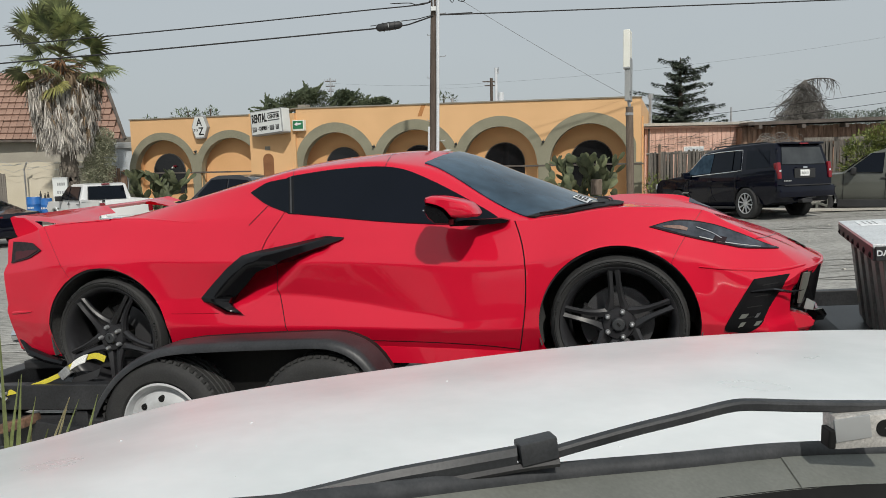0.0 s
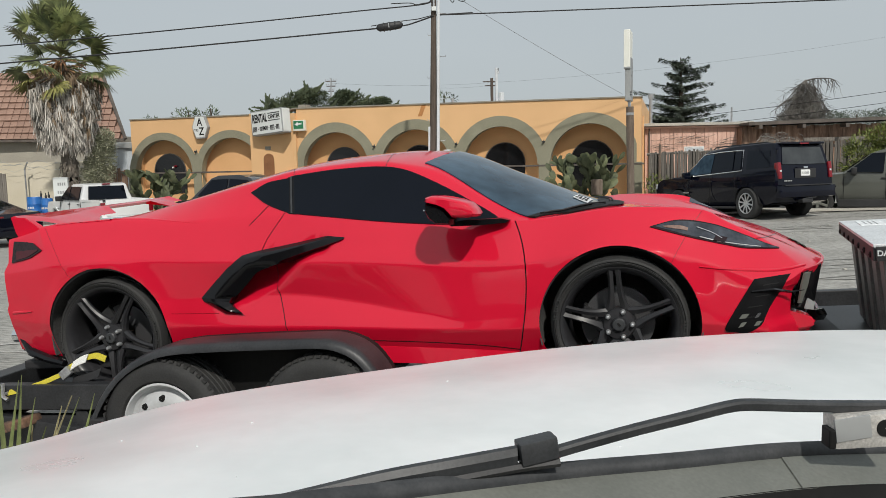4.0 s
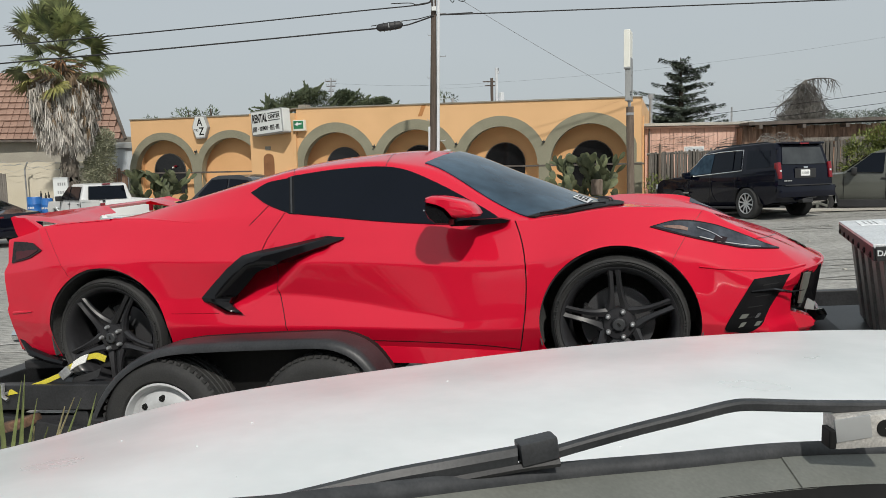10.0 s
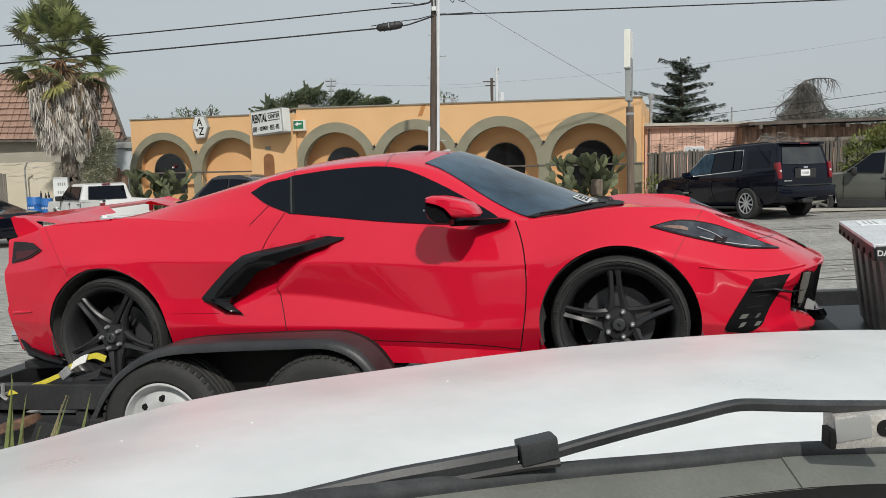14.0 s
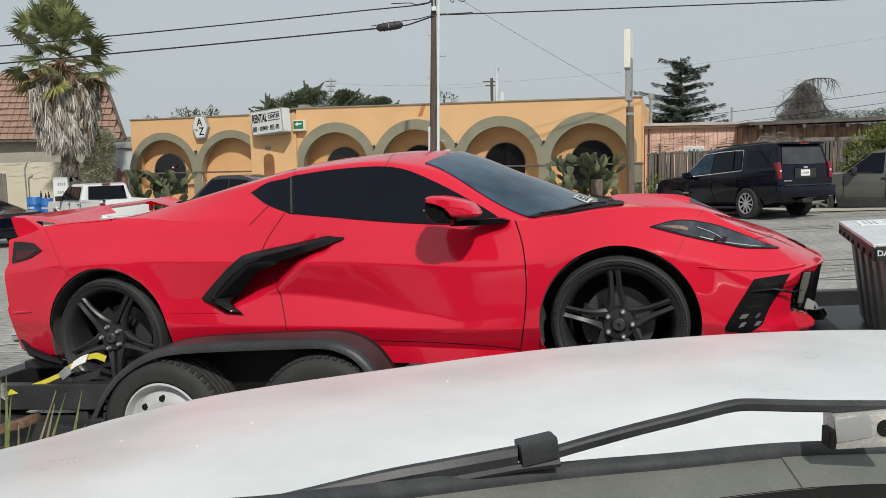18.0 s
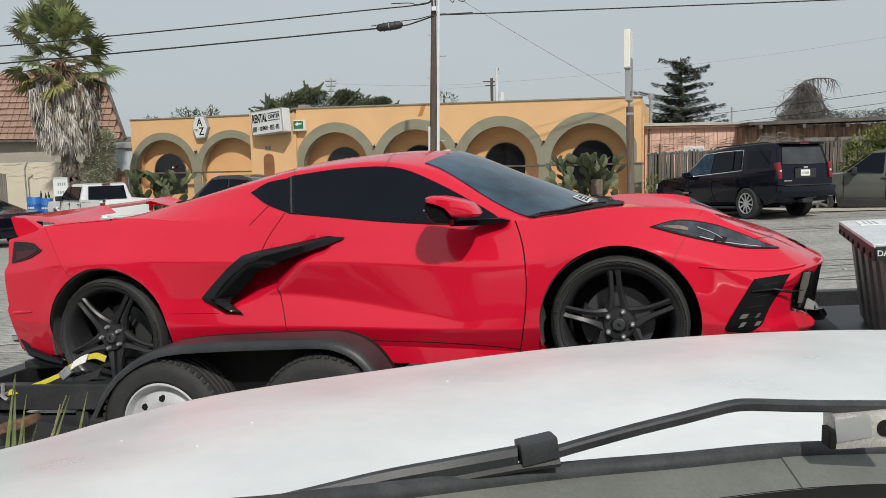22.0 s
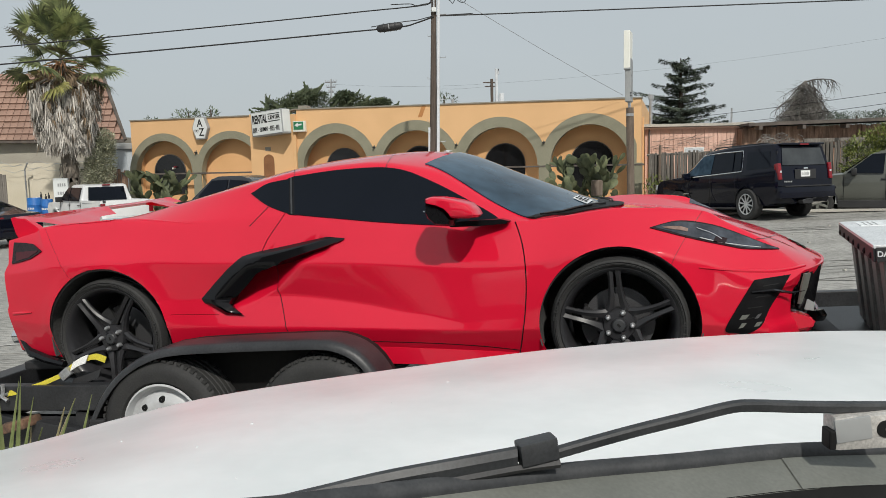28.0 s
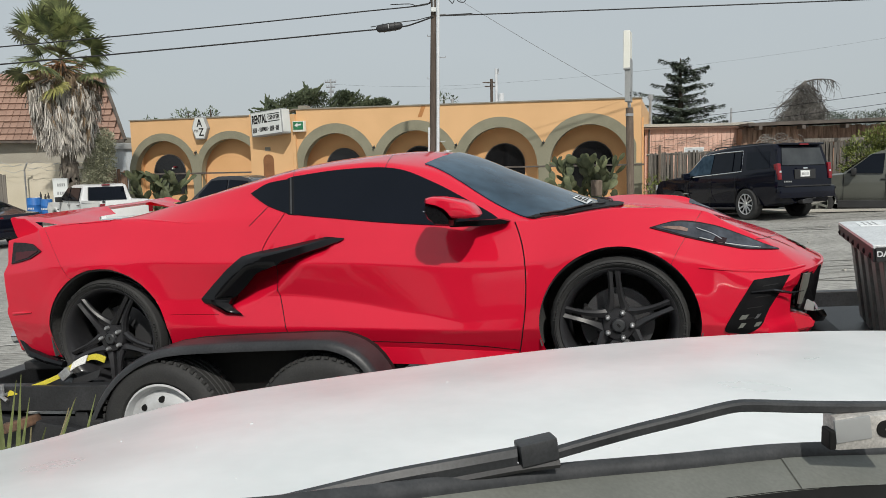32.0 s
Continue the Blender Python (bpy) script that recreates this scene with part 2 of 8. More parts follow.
RUST_BLOCK = mat("rust_brown_block", (0.075, 0.048, 0.035), (0.21, 0.12, 0.075), rough=0.9, big=14, fine=60, bump=0.5)
RIB_GREY = mat("faded_grey_rib", (0.19, 0.19, 0.175), (0.26, 0.26, 0.24), rough=0.5, big=8, fine=200, bump=0.1, depth=0.001)
# The shade of a deep intake is put into this near-black colour.
INTAKE_BLACK = mat("shade_black_intake", (0.004, 0.004, 0.0045), (0.008, 0.008, 0.009), rough=0.5, spec=0.08, fine=300, bump=0.4, depth=0.002)
# Lightened: the veil of glare over the dark wells is put into the colour.
WELL_GREY = mat("glare_lifted_wheel_well", (0.055, 0.055, 0.055), (0.085, 0.083, 0.080), rough=0.9, big=6, fine=60)
PALE_TWIG = mat("pale_dry_vine", (0.22, 0.20, 0.18), (0.42, 0.40, 0.37), rough=0.95, spread=0.4)
STICKER = mat("white_sticker", (0.66, 0.68, 0.69), rough=0.5, bump=0)
PALE_METAL = mat("pale_metal_siding", (0.44, 0.48, 0.51), (0.52, 0.56, 0.59), rough=0.6)


# ---- mesh tools ----
def part(name, bm, material, parent=None, label="", smooth=False):
    """One mesh object from a bmesh, under its thing or part."""
    bmesh.ops.recalc_face_normals(bm, faces=bm.faces)
    me = bpy.data.meshes.new(name)
    bm.to_mesh(me)
    bm.free()
    me.materials.append(material)
    if smooth:
        me.shade_smooth()
        me.set_sharp_from_angle(angle=radians(38 if smooth is True else smooth))
    ob = new(name, me)
    if parent:
        ob.parent = parent
    if label:
        ob["label"] = label
    return ob


def shared(name, me, m, parent):
    """One more piece on a mesh that others use too."""
    ob = new(name, me)
    ob.matrix_basis = m
    ob.parent = parent
    return ob


def empty(name, m, label, category, group="", kind=""):
    ob = new(name)
    ob.matrix_basis = m
    ob.empty_display_size = 0.2
    return tagged(ob, label, category, group, kind)


def box(bm, c, s, rot=None, bevel=0.0, taper=(1, 1)):
    """A box with its centre and sizes; taper shrinks its top."""
    v = []
    for z in (-1, 1):
        k = (1, 1) if z < 0 else taper
        for x, y in ((-1, -1), (1, -1), (1, 1), (-1, 1)):
            p = Vector((x * s[0] / 2 * k[0], y * s[1] / 2 * k[1], z * s[2] / 2))
            if rot:
                p = rot @ p
            v.append(bm.verts.new(p + Vector(c)))
    fs = [bm.faces.new([v[i] for i in q]) for q in ((3, 2, 1, 0), (4, 5, 6, 7), (0, 1, 5, 4), (1, 2, 6, 5), (2, 3, 7, 6), (3, 0, 4, 7))]
    if bevel:
        es = list({e for f in fs for e in f.edges})
        bmesh.ops.bevel(bm, geom=es, offset=bevel, segments=2, affect="EDGES", profile=0.6)
    return bm


def boxed(*a, **k):
    return box(bmesh.new(), *a, **k)


def frame_of(way):
    way = way.normalized()
    side = way.cross(Vector((0, 0, 1)))
    if side.length < 1e-4:
        side = Vector((1, 0, 0))
    side.normalize()
    return side, side.cross(way)


def tube(bm, pts, r, n=8, caps=True):
    """A pipe along points; r is one radius or one for each point."""
    pts = [Vector(p) for p in pts]
    rings = []
    for i, p in enumerate(pts):
        way = pts[min(i + 1, len(pts) - 1)] - pts[max(i - 1, 0)]
        a, b = frame_of(way)
        k = r[i] if isinstance(r, (list, tuple)) else r
        rings.append([bm.verts.new(p + (a * math.cos(q) + b * math.sin(q)) * k) for q in (2 * math.pi * j / n for j in range(n))])
    for u, w in zip(rings, rings[1:]):
        for j in range(n):
            bm.faces.new((u[j], u[(j + 1) % n], w[(j + 1) % n], w[j]))
    if caps:
        bm.faces.new(rings[0][::-1])
        bm.faces.new(rings[-1])
    return bm


def lathe(bm, profile, n=32, axis="y", c=(0, 0, 0), closed=False, arc=(0, 1)):
    """A turned form: (radius, height along the axis) all round."""
    rings = []
    full = arc == (0, 1)
    for j in range(n if full else n + 1):
        q = 2 * math.pi * (arc[0] + (arc[1] - arc[0]) * j / n)
        cs, sn = math.cos(q), math.sin(q)
        row = []
        for r, h in profile:
            p = {"y": (r * cs, h, r * sn), "z": (r * cs, r * sn, h), "x": (h, r * cs, r * sn)}[axis]
            row.append(bm.verts.new(Vector(p) + Vector(c)))
        rings.append(row)
    m = len(profile)
    for j in range(n):
        u, w = rings[j], rings[(j + 1) % len(rings)]
        for i in range(m if closed else m - 1):
            bm.faces.new((u[i], u[(i + 1) % m], w[(i + 1) % m], w[i]))
    return bm


def grid(bm, rows):
    """A sheet from rows of points."""
    vs = [[bm.verts.new(p) for p in row] for row in rows]
    for a, b in zip(vs, vs[1:]):
        for i in range(len(a) - 1):
            bm.faces.new((a[i], a[i + 1], b[i + 1], b[i]))
    return vs


def prism(bm, outline, y0, y1):
    """An outline in x and z, given depth along y."""
    a = [bm.verts.new((x, y0, z)) for x, z in outline]
    b = [bm.verts.new((x, y1, z)) for x, z in outline]
    bm.faces.new(a)
    bm.faces.new(b[::-1])
    n = len(a)
    for i in range(n):
        bm.faces.new((a[i], b[i], b[(i + 1) % n], a[(i + 1) % n]))
    return bm


def thick(bm, t):
    """Give an open sheet a thickness."""
    bmesh.ops.recalc_face_normals(bm, faces=bm.faces)
    bmesh.ops.solidify(bm, geom=list(bm.faces), thickness=t)
    return bm


def line(keys, x):
    """A smooth curve through (x, value) keys."""
    if x <= keys[0][0]:
        return keys[0][1]
    if x >= keys[-1][0]:
        return keys[-1][1]
    for i in range(len(keys) - 1):
        (x0, v0), (x1, v1) = keys[i], keys[i + 1]
        if x0 <= x <= x1:
            h = x1 - x0
            d = (v1 - v0) / h

            def slope(j):
                if j <= 0 or j >= len(keys) - 1:
                    return d
                a = (keys[j][1] - keys[j - 1][1]) / (keys[j][0] - keys[j - 1][0])
                b = (keys[j + 1][1] - keys[j][1]) / (keys[j + 1][0] - keys[j][0])
                return 0 if a * b <= 0 else 2 * a * b / (a + b)
            m0, m1 = slope(i), slope(i + 1)
            s = (x - x0) / h
            return (2 * s ** 3 - 3 * s * s + 1) * v0 + (s ** 3 - 2 * s * s + s) * h * m0 + (3 * s * s - 2 * s ** 3) * v1 + (s ** 3 - s * s) * h * m1


def along(pts, s):
    """The point at share s of a polyline smoothed by Catmull and Rom."""
    n = len(pts) - 1
    i = min(int(s * n), n - 1)
    u = s * n - i
    p = [Vector(pts[max(0, min(n, j))]) for j in (i - 1, i, i + 1, i + 2)]
    return 0.5 * (2 * p[1] + (p[2] - p[0]) * u + (2 * p[0] - 5 * p[1] + 4 * p[2] - p[3]) * u * u + (3 * p[1] - p[0] - 3 * p[2] + p[3]) * u ** 3)


def straightly(pts, s):
    """The point at share s of a plain polyline."""
    n = len(pts) - 1
    i = min(int(s * n), n - 1)
    a, b = Vector(pts[i]), Vector(pts[i + 1])
    return a + (b - a) * (s * n - i)


def text(name, words, size, m, material, parent, squeeze=1.0, depth=0.006, bold=0.012):
    """Letters in the built-in font as a mesh."""
    cu = bpy.data.curves.new(name, "FONT")
    cu.body, cu.size, cu.extrude, cu.align_x, cu.align_y = words, size, depth, "CENTER", "CENTER"
    cu.offset = size * bold
    tmp = bpy.data.objects.new(name, cu)
    scene.collection.objects.link(tmp)
    me = bpy.data.meshes.new_from_object(tmp.evaluated_get(bpy.context.evaluated_depsgraph_get()))
    bpy.data.objects.remove(tmp)
    me.materials.clear()
    me.materials.append(material)
    ob = new(name, me)
    ob.matrix_basis = m @ Matrix.Diagonal((squeeze, 1, 1, 1))
    ob.parent = parent
    return ob


def ground_z(x, y=0.0):
    """The street falls gently to the left; the near lot lies a little higher."""
    s = max(0.0, min(1.0, (y - 6) / 8))
    return 0.026 * (max(-45, min(45, x)) - 8.8) + 0.28 * (1 - s * s * (3 - 2 * s))
# ---- ground, buildings and fences ----
def build_rear_wall():
    """A plain wall closes the lot, added unseen to darken the car's reflections."""
    wall = boxed((2.0, -9.0, 1.9), (76.0, 0.4, 4.6))
    tagged(part("wall_reflected", wall, UNSEEN_WALL), "unseen dark wall added behind the lot to darken reflections", "wall", kind="structure")


def build_ground():
    steps = [-1600, -700, -300, -140, -80] + list(np.arange(-50, 50.1, 2.0)) + [80, 140, 300, 700, 1600]
    deep = [-600, -120, -40, -15] + list(np.arange(-6, 46, 1.0)) + [60, 90, 160, 400, 1200, 2400]
    bm = bmesh.new()
    grid(bm, [[Vector((x, y, ground_z(x, y) + 0.010 * noise.noise((x * 0.35, y * 0.35, 0)))) for y in deep] for x in steps])
    tagged(part("ground", bm, ASPHALT, smooth=True), "sun-bleached grey asphalt street and yard", "ground", kind="structure")
    bm = bmesh.new()
    grid(bm, [[Vector((x, 21.4 - 0.30 * (x - 8.8) + k, ground_z(x, 22) + 0.03)) for k in (0, 0.5, 1.5, 2.6)] for x in np.arange(-20, 24, 1.0)])
    thick(bm, 0.05)
    tagged(part("pavement", bm, CONCRETE), "pale concrete edge strip along the street", "pavement", kind="structure")
    bm = bmesh.new()
    rng = random.Random(5)
    for _ in range(60):
        x, y = rng.uniform(2.6, 9), rng.uniform(6, 18)
        r = rng.uniform(0.01, 0.035)
        box(bm, (x, y, ground_z(x, y) + 0.012), (r * 2, r * 1.4, 0.02), Matrix.Rotation(rng.uniform(0, 3), 3, "Z"))
    tagged(part("litter_gravel", bm, CONCRETE), "pale stones and scraps scattered on the asphalt", "gravel", kind="stuff")
    # long shallow cracks and worn streaks that run along the street
    for name, count, material, lo, hi, label in (("asphalt_crack", 120, CRACK, 0.010, 0.040, "dark wandering cracks in the asphalt"), ("worn_streak", 110, PALE_PATCH, 0.012, 0.05, "pale worn streaks in the asphalt")):
        bm = bmesh.new()
        for k in range(count):
            x, y = (rng.uniform(1.5, 15), rng.uniform(5.5, 21)) if k % 4 else (rng.uniform(-11, -2.5), rng.uniform(4.5, 22))
            wide, drift = rng.uniform(lo, hi), rng.uniform(-0.06, 0.06)
            last = None
            steps = rng.randint(4, 16)
            for i in range(steps):
                w = wide * rng.uniform(0.4, 1.0) * math.sin(math.pi * (i + 0.5) / steps)
                z = ground_z(x, y) + 0.010 * noise.noise((x * 0.35, y * 0.35, 0)) + 0.007
                now = (bm.verts.new((x, y - w, z)), bm.verts.new((x, y + w, z)))
                if last:
                    bm.faces.new((last[0], now[0], now[1], last[1]))
                last = now
                x += rng.uniform(0.10, 0.28)
                y += drift + rng.uniform(-0.05, 0.05)
        tagged(part(name, bm, material), label, "asphalt", kind="stuff")


HALL = Matrix.Translation((-14.63, 36.7, 0)) @ Matrix.Rotation(math.atan2(-6.7, 22.4), 4, "Z")
BAYS = (1.73, 5.32, 10.49, 14.15, 17.79, 21.40)
SPRING, R_IN = 1.48, 1.55


def spring_at(c):
    """The two bays at the low end spring a little lower."""
    return 1.40 if c < 6 else SPRING


def outer_at(c):
    return 1.89 if c < 6 else 1.97


def hall_top(u):
    return 3.91 if u < 8.55 else 4.10 - 0.010 * (u - 8.55)


def build_hall():
    hall = empty("rental_hall", HALL, "low orange stucco hall with olive-grey arches and flat roof", "building")
    edges = [0.0, 3.53, 7.10, 8.67, 12.32, 15.97, 19.60, 23.38]
    # front wall, bay by bay, cut by its arches
    for left, right in zip(edges, edges[1:]):
        mid = [c for c in BAYS if left < c < right]
        bm = bmesh.new()
        n = 28
        if mid:
            c = mid[0]
            cut = min(right, 6.42) if c == 5.32 else right
            us = sorted({left, right, *[c - R_IN * math.cos(math.pi * k / n) for k in range(n + 1)]})
            us = [u for u in us if left <= u <= right]
            rise = spring_at(c)
            low = [rise + math.sqrt(max(0, R_IN ** 2 - (u - c) ** 2)) if abs(u - c) < R_IN else SPRING - 2.6 for u in us]
            for a, b, za, zb in zip(us, us[1:], low, low[1:]):
                if abs((a + b) / 2 - c) > R_IN:
                    za = zb = SPRING - 2.6
                elif za < rise:
                    za = rise
                elif zb < rise:
                    zb = rise
                front = [bm.verts.new(p) for p in ((a, 0, za), (b, 0, zb), (b, 0, hall_top((a + b) / 2)), (a, 0, hall_top((a + b) / 2)))]
                rear = [bm.verts.new((v.co.x, 0.30, v.co.z)) for v in front]
                bm.faces.new(front)
                bm.faces.new(rear[::-1])
                bm.faces.new((front[0], rear[0], rear[1], front[1]))
                bm.faces.new((front[3], front[2], rear[2], rear[3]))
        else:
            box(bm, ((left + right) / 2, 0.10, (hall_top(left + 0.1) + SPRING - 2.6) / 2), (right - left, 0.5, hall_top(left + 0.1) - SPRING + 2.6))
        bmesh.ops.remove_doubles(bm, verts=bm.verts, dist=1e-4)
        part("front_wall", bm, ORANGE, hall)
    # the flat bay covers the second arch's end
    part("front_wall", boxed((6.76, -0.07, 1.50), (0.70, 0.12, 4.94)), ORANGE, hall)
    for c in BAYS:
        n = 34
        bm = bmesh.new()
        last = math.acos((6.42 - c) / R_IN) if c == 5.32 else 0.0
        for a in range(n):
            q0, q1 = math.pi - (math.pi - last) * a / n, math.pi - (math.pi - last) * (a + 1) / n
            vs = []
            for y in (-0.05, 0.30):
                for q in (q0, q1):
                    for r in (R_IN - 0.004, outer_at(c)):
                        u = c + r * math.cos(q)
                        u = max(c - (2.0 if c < 2 else 1.815), min(c + 1.815, u))
                        vs.append(bm.verts.new((u, y, spring_at(c) + r * math.sin(q))))
            for f in ((0, 1, 3, 2), (4, 6, 7, 5), (1, 5, 7, 3), (0, 2, 6, 4)):
                bm.faces.new([vs[k] for k in f])
        bmesh.ops.remove_doubles(bm, verts=bm.verts, dist=1e-4)
        part("arch_trim", bm, OLIVE, hall, "olive-grey arch band", smooth=30)
    for u in (-0.06, 3.53, 12.32, 15.97, 19.60, 23.25):
        w = 0.42 if 0 < u < 23 else 0.36
        part("pier", boxed((u, 0.10, (SPRING - 2.6 + SPRING) / 2), (w, 0.34, 2.6), None, 0.01), OLIVE, hall, "olive-grey pier")
        if 0 < u < 23:
            bm = prism(bmesh.new(), ((u - 0.26, SPRING), (u + 0.26, SPRING), (u + 0.10, 2.2), (u, 2.46), (u - 0.10, 2.2)), -0.056, 0.2)
            part("spandrel", bm, OLIVE, hall)
            part("wall_lamp", lathe(bmesh.new(), ((0.001, -0.12), (0.045, -0.11), (0.05, -0.05), (0.05, 0.0)), 10, "y", (u, -0.05, 2.36)), TRIM_BLACK, hall, "small dark wall lamp")
    part("pier", boxed((8.42, 0.0, 0.2), (0.50, 0.5, 2.5), None, 0.01), ORANGE, hall)
    for a, b in ((-0.4, 6.4), (8.5, 23.5)):
        part("string_course", boxed(((a + b) / 2, -0.03, SPRING - 0.07), (b - a, 0.10, 0.07), None, 0.01), DARK_FASCIA, hall, "thin dark rail at springing height")
    # arcade behind the arches
    part("arcade_wall", boxed((3.75, 0.63, 1.5), (7.1, 0.2, 5.0)), ORANGE_DEEP, hall)
    part("arcade_wall", boxed((15.85, 0.89, 1.5), (14.9, 0.2, 5.0)), ORANGE_DEEP, hall)
    part("arcade_ceiling", boxed((15.85, 0.55, 3.35), (14.9, 0.5, 0.12)), ORANGE_DEEP, hall)
    for c in (1.70, 10.56, 14.12, 17.83, 21.43):
        v, z = (0.48, 1.46) if c < 6 else (0.75, 1.53)
        out = [(c - 0.86, 0.45), (c + 0.86, 0.45)] + [(c + 0.86 * math.cos(math.pi * k / 22), z + 0.85 * math.sin(math.pi * k / 22)) for k in range(23)]
        win = part("window", prism(bmesh.new(), out, v, v + 0.06), DARK_GLASS, hall, "dark arched shop window")
        rim = [Vector((u, v - 0.005, q)) for u, q in out[2:]]
        part("window_frame", tube(bmesh.new(), rim, 0.022, 6), DARK_FASCIA, win)
        part("window_bar", boxed((c, v - 0.02, 1.40), (1.7, 0.03, 0.05)), DARK_FASCIA, win)
    for k, (u, z, s) in enumerate(((1.95, 1.66, 0.04), (2.03, 1.72, 0.035))):
        part("window_sticker", lathe(bmesh.new(), ((0.001, 0.325), (s, 0.327), (s, 0.48)), 12, "y", (u, 0, z)), (SIGN_CREAM, LAMP_RED)[k], hall)
    # niche with a brown door in the flat bay
    out = [(7.05, -0.9), (7.58, -0.9)] + [(7.315 + 0.265 * math.cos(math.pi * k / 12), 1.92 + 0.265 * math.sin(math.pi * k / 12)) for k in range(13)]
    part("niche_door", prism(bmesh.new(), out, -0.165, -0.10), mat("brown_door_wood", (0.20, 0.085, 0.035), (0.27, 0.12, 0.05), rough=0.6, big=3), hall, "arched brown wooden door")
    part("wall_plate", boxed((7.30, -0.17, 2.42), (0.26, 0.03, 0.16), None, 0.005), CAP_METAL, hall)
    part("front_wall", boxed((7.72, -0.145, 1.4), (1.62, 0.03, 3.2)), ORANGE, hall)
    # roof, sides and flashing
    part("flat_roof", boxed((11.69, 5.3, 3.66), (23.2, 9.9, 0.12)), CAP_METAL, hall, "flat grey roof behind the parapet")
    part("side_wall", boxed((23.26, 5.32, 1.50), (0.24, 10.0, 4.94)), ORANGE, hall)
    part("side_wall", boxed((0.12, 5.32, 1.50), (0.24, 10.0, 4.94)), ORANGE, hall)
    part("rear_wall", boxed((11.69, 10.3, 1.5), (23.38, 0.24, 4.9)), ORANGE, hall)
    for a, b in ((-0.03, 8.56), (8.56, 23.42)):
        bm = bmesh.new()
        n = 12
        grid(bm, [[Vector((a + (b - a) * k / n, y, hall_top(a + (b - a) * k / n + (0.01 if k == 0 else -0.01 if k == n else 0)) + h)) for y, h in ((-0.05, 0.0), (-0.05, 0.05), (0.36, 0.05), (0.36, 0.0), (-0.05, 0.0))] for k in range(n + 1)])
        part("parapet_flashing", bm, CAP_METAL, hall)
    part("roof_vent", boxed((8.85, 0.45, 4.19), (0.42, 0.4, 0.20), None, 0.02), CAP_METAL, hall, "weathered roof vent box")
    part("roof_vent", tube(bmesh.new(), ((15.5, 1.2, 3.7), (15.5, 1.2, 4.34)), 0.07, 8), STEEL, hall)
    for u in (22.96, 23.40):
        part("downpipe", tube(bmesh.new(), ((u, -0.10 if u < 23.1 else 1.4, 1.2), (u, -0.10 if u < 23.1 else 1.4, 3.3)), 0.035, 6), ORANGE_DEEP, hall)
    # The pole's shadow on the parapet is painted as a brown patch.
    part("pole_shadow_mark", prism(bmesh.new(), ((14.30, 3.56), (14.48, 3.56), (14.66, 4.0), (14.62, 4.08), (14.50, 4.07)), -0.006, 0.01), mat("brown_shadow_paint", (0.42, 0.18, 0.06), (0.5, 0.23, 0.08), rough=0.9), hall)

    # signs, each hung on the wall
    sign = empty("hexagon_sign", HALL @ pose(3.91, -0.16, 3.46) @ Matrix.Scale(0.93, 4), "hexagonal white sign box with black letters", "sign")
    hexa = [(0.0 + sx * 0.23, z) for sx, z in ((-1, 0.52), (1, 0.52))] + [(0.42, 0.0)] + [(0.23, -0.52), (-0.23, -0.52), (-0.42, 0.0)]
    part("sign_case", prism(bmesh.new(), [(x * 1.06, z * 1.05) for x, z in hexa], -0.06, 0.15), SIGN_GREY, sign)
    part("sign_face", prism(bmesh.new(), [(x * 0.96, z * 0.96) for x, z in hexa], -0.075, -0.05), SIGN_WHITE, sign)
    up = Matrix.Rotation(radians(90), 4, "X")
    text("letter", "A", 0.52, pose(0.0, -0.08, 0.22) @ up, LETTER_BLACK, sign, 0.85)
    text("letter", "Z", 0.52, pose(0.09, -0.08, -0.22) @ up, LETTER_BLACK, sign, 0.85)
    text("letter", "TO", 0.17, pose(-0.20, -0.08, -0.15) @ up, LETTER_BLACK, sign)
    sign = empty("box_sign", HALL @ pose(7.66, -0.62, 3.53, 0, -4.0, -13), "white illuminated box sign with black lettering", "sign")
    part("sign_case", boxed((0, 0.12, 0), (1.78, 0.55, 1.06), None, 0.03), SIGN_GREY, sign)
    part("sign_face", boxed((0, -0.165, 0), (1.68, 0.03, 0.96), None, 0.01), SIGN_WHITE, sign)
    part("sign_return", boxed((0.86, 0.12, 0.02), (0.10, 0.48, 0.98), None, 0.02), SIGN_WHITE, sign)
    text("letter", "RENTAL", 0.50, pose(-0.36, -0.185, 0.18) @ up, LETTER_BLACK, sign, 0.47, 0.006, 0.03)
    text("letter", "CENTER", 0.23, pose(0.46, -0.185, 0.20) @ up, LETTER_BLACK, sign, 0.78, 0.006, 0.025)
    for z in (0.36, 0.05):
        part("rule", boxed((0.46, -0.183, z), (0.66, 0.012, 0.035)), LETTER_BLACK, sign)
    text("letter", "EQUIPMENT", 0.24, pose(-0.16, -0.185, -0.26) @ up, LETTER_BLACK, sign, 0.36, 0.006, 0.02)
    for x in (-0.47, 0.135, 0.50):
        part("dash", boxed((x, -0.183, -0.26), (0.05, 0.012, 0.03)), LETTER_BLACK, sign)
    for x, w in ((-0.665, 0.27), (0.33, 0.26), (0.64, 0.20)):
        for k in range(max(2, int(w / 0.062))):
            part("letter_bar", boxed((x - w / 2 + 0.062 * (k + 0.5), -0.183, -0.26), (0.036, 0.012, 0.22)), LETTER_BLACK, sign)
    part("bracket", boxed((0, 0.44, 0.2), (0.3, 0.2, 0.2)), SIGN_GREY, sign)
    sign = empty("small_sign", HALL @ pose(8.90, -0.22, 3.36), "small green and white sign box on the wall", "sign")
    part("sign_case", boxed((0, 0.05, 0), (0.56, 0.22, 0.46), None, 0.02), SIGN_CREAM, sign)
    part("sign_face", boxed((0, -0.07, 0.03), (0.46, 0.03, 0.34)), SIGN_GREEN, sign)
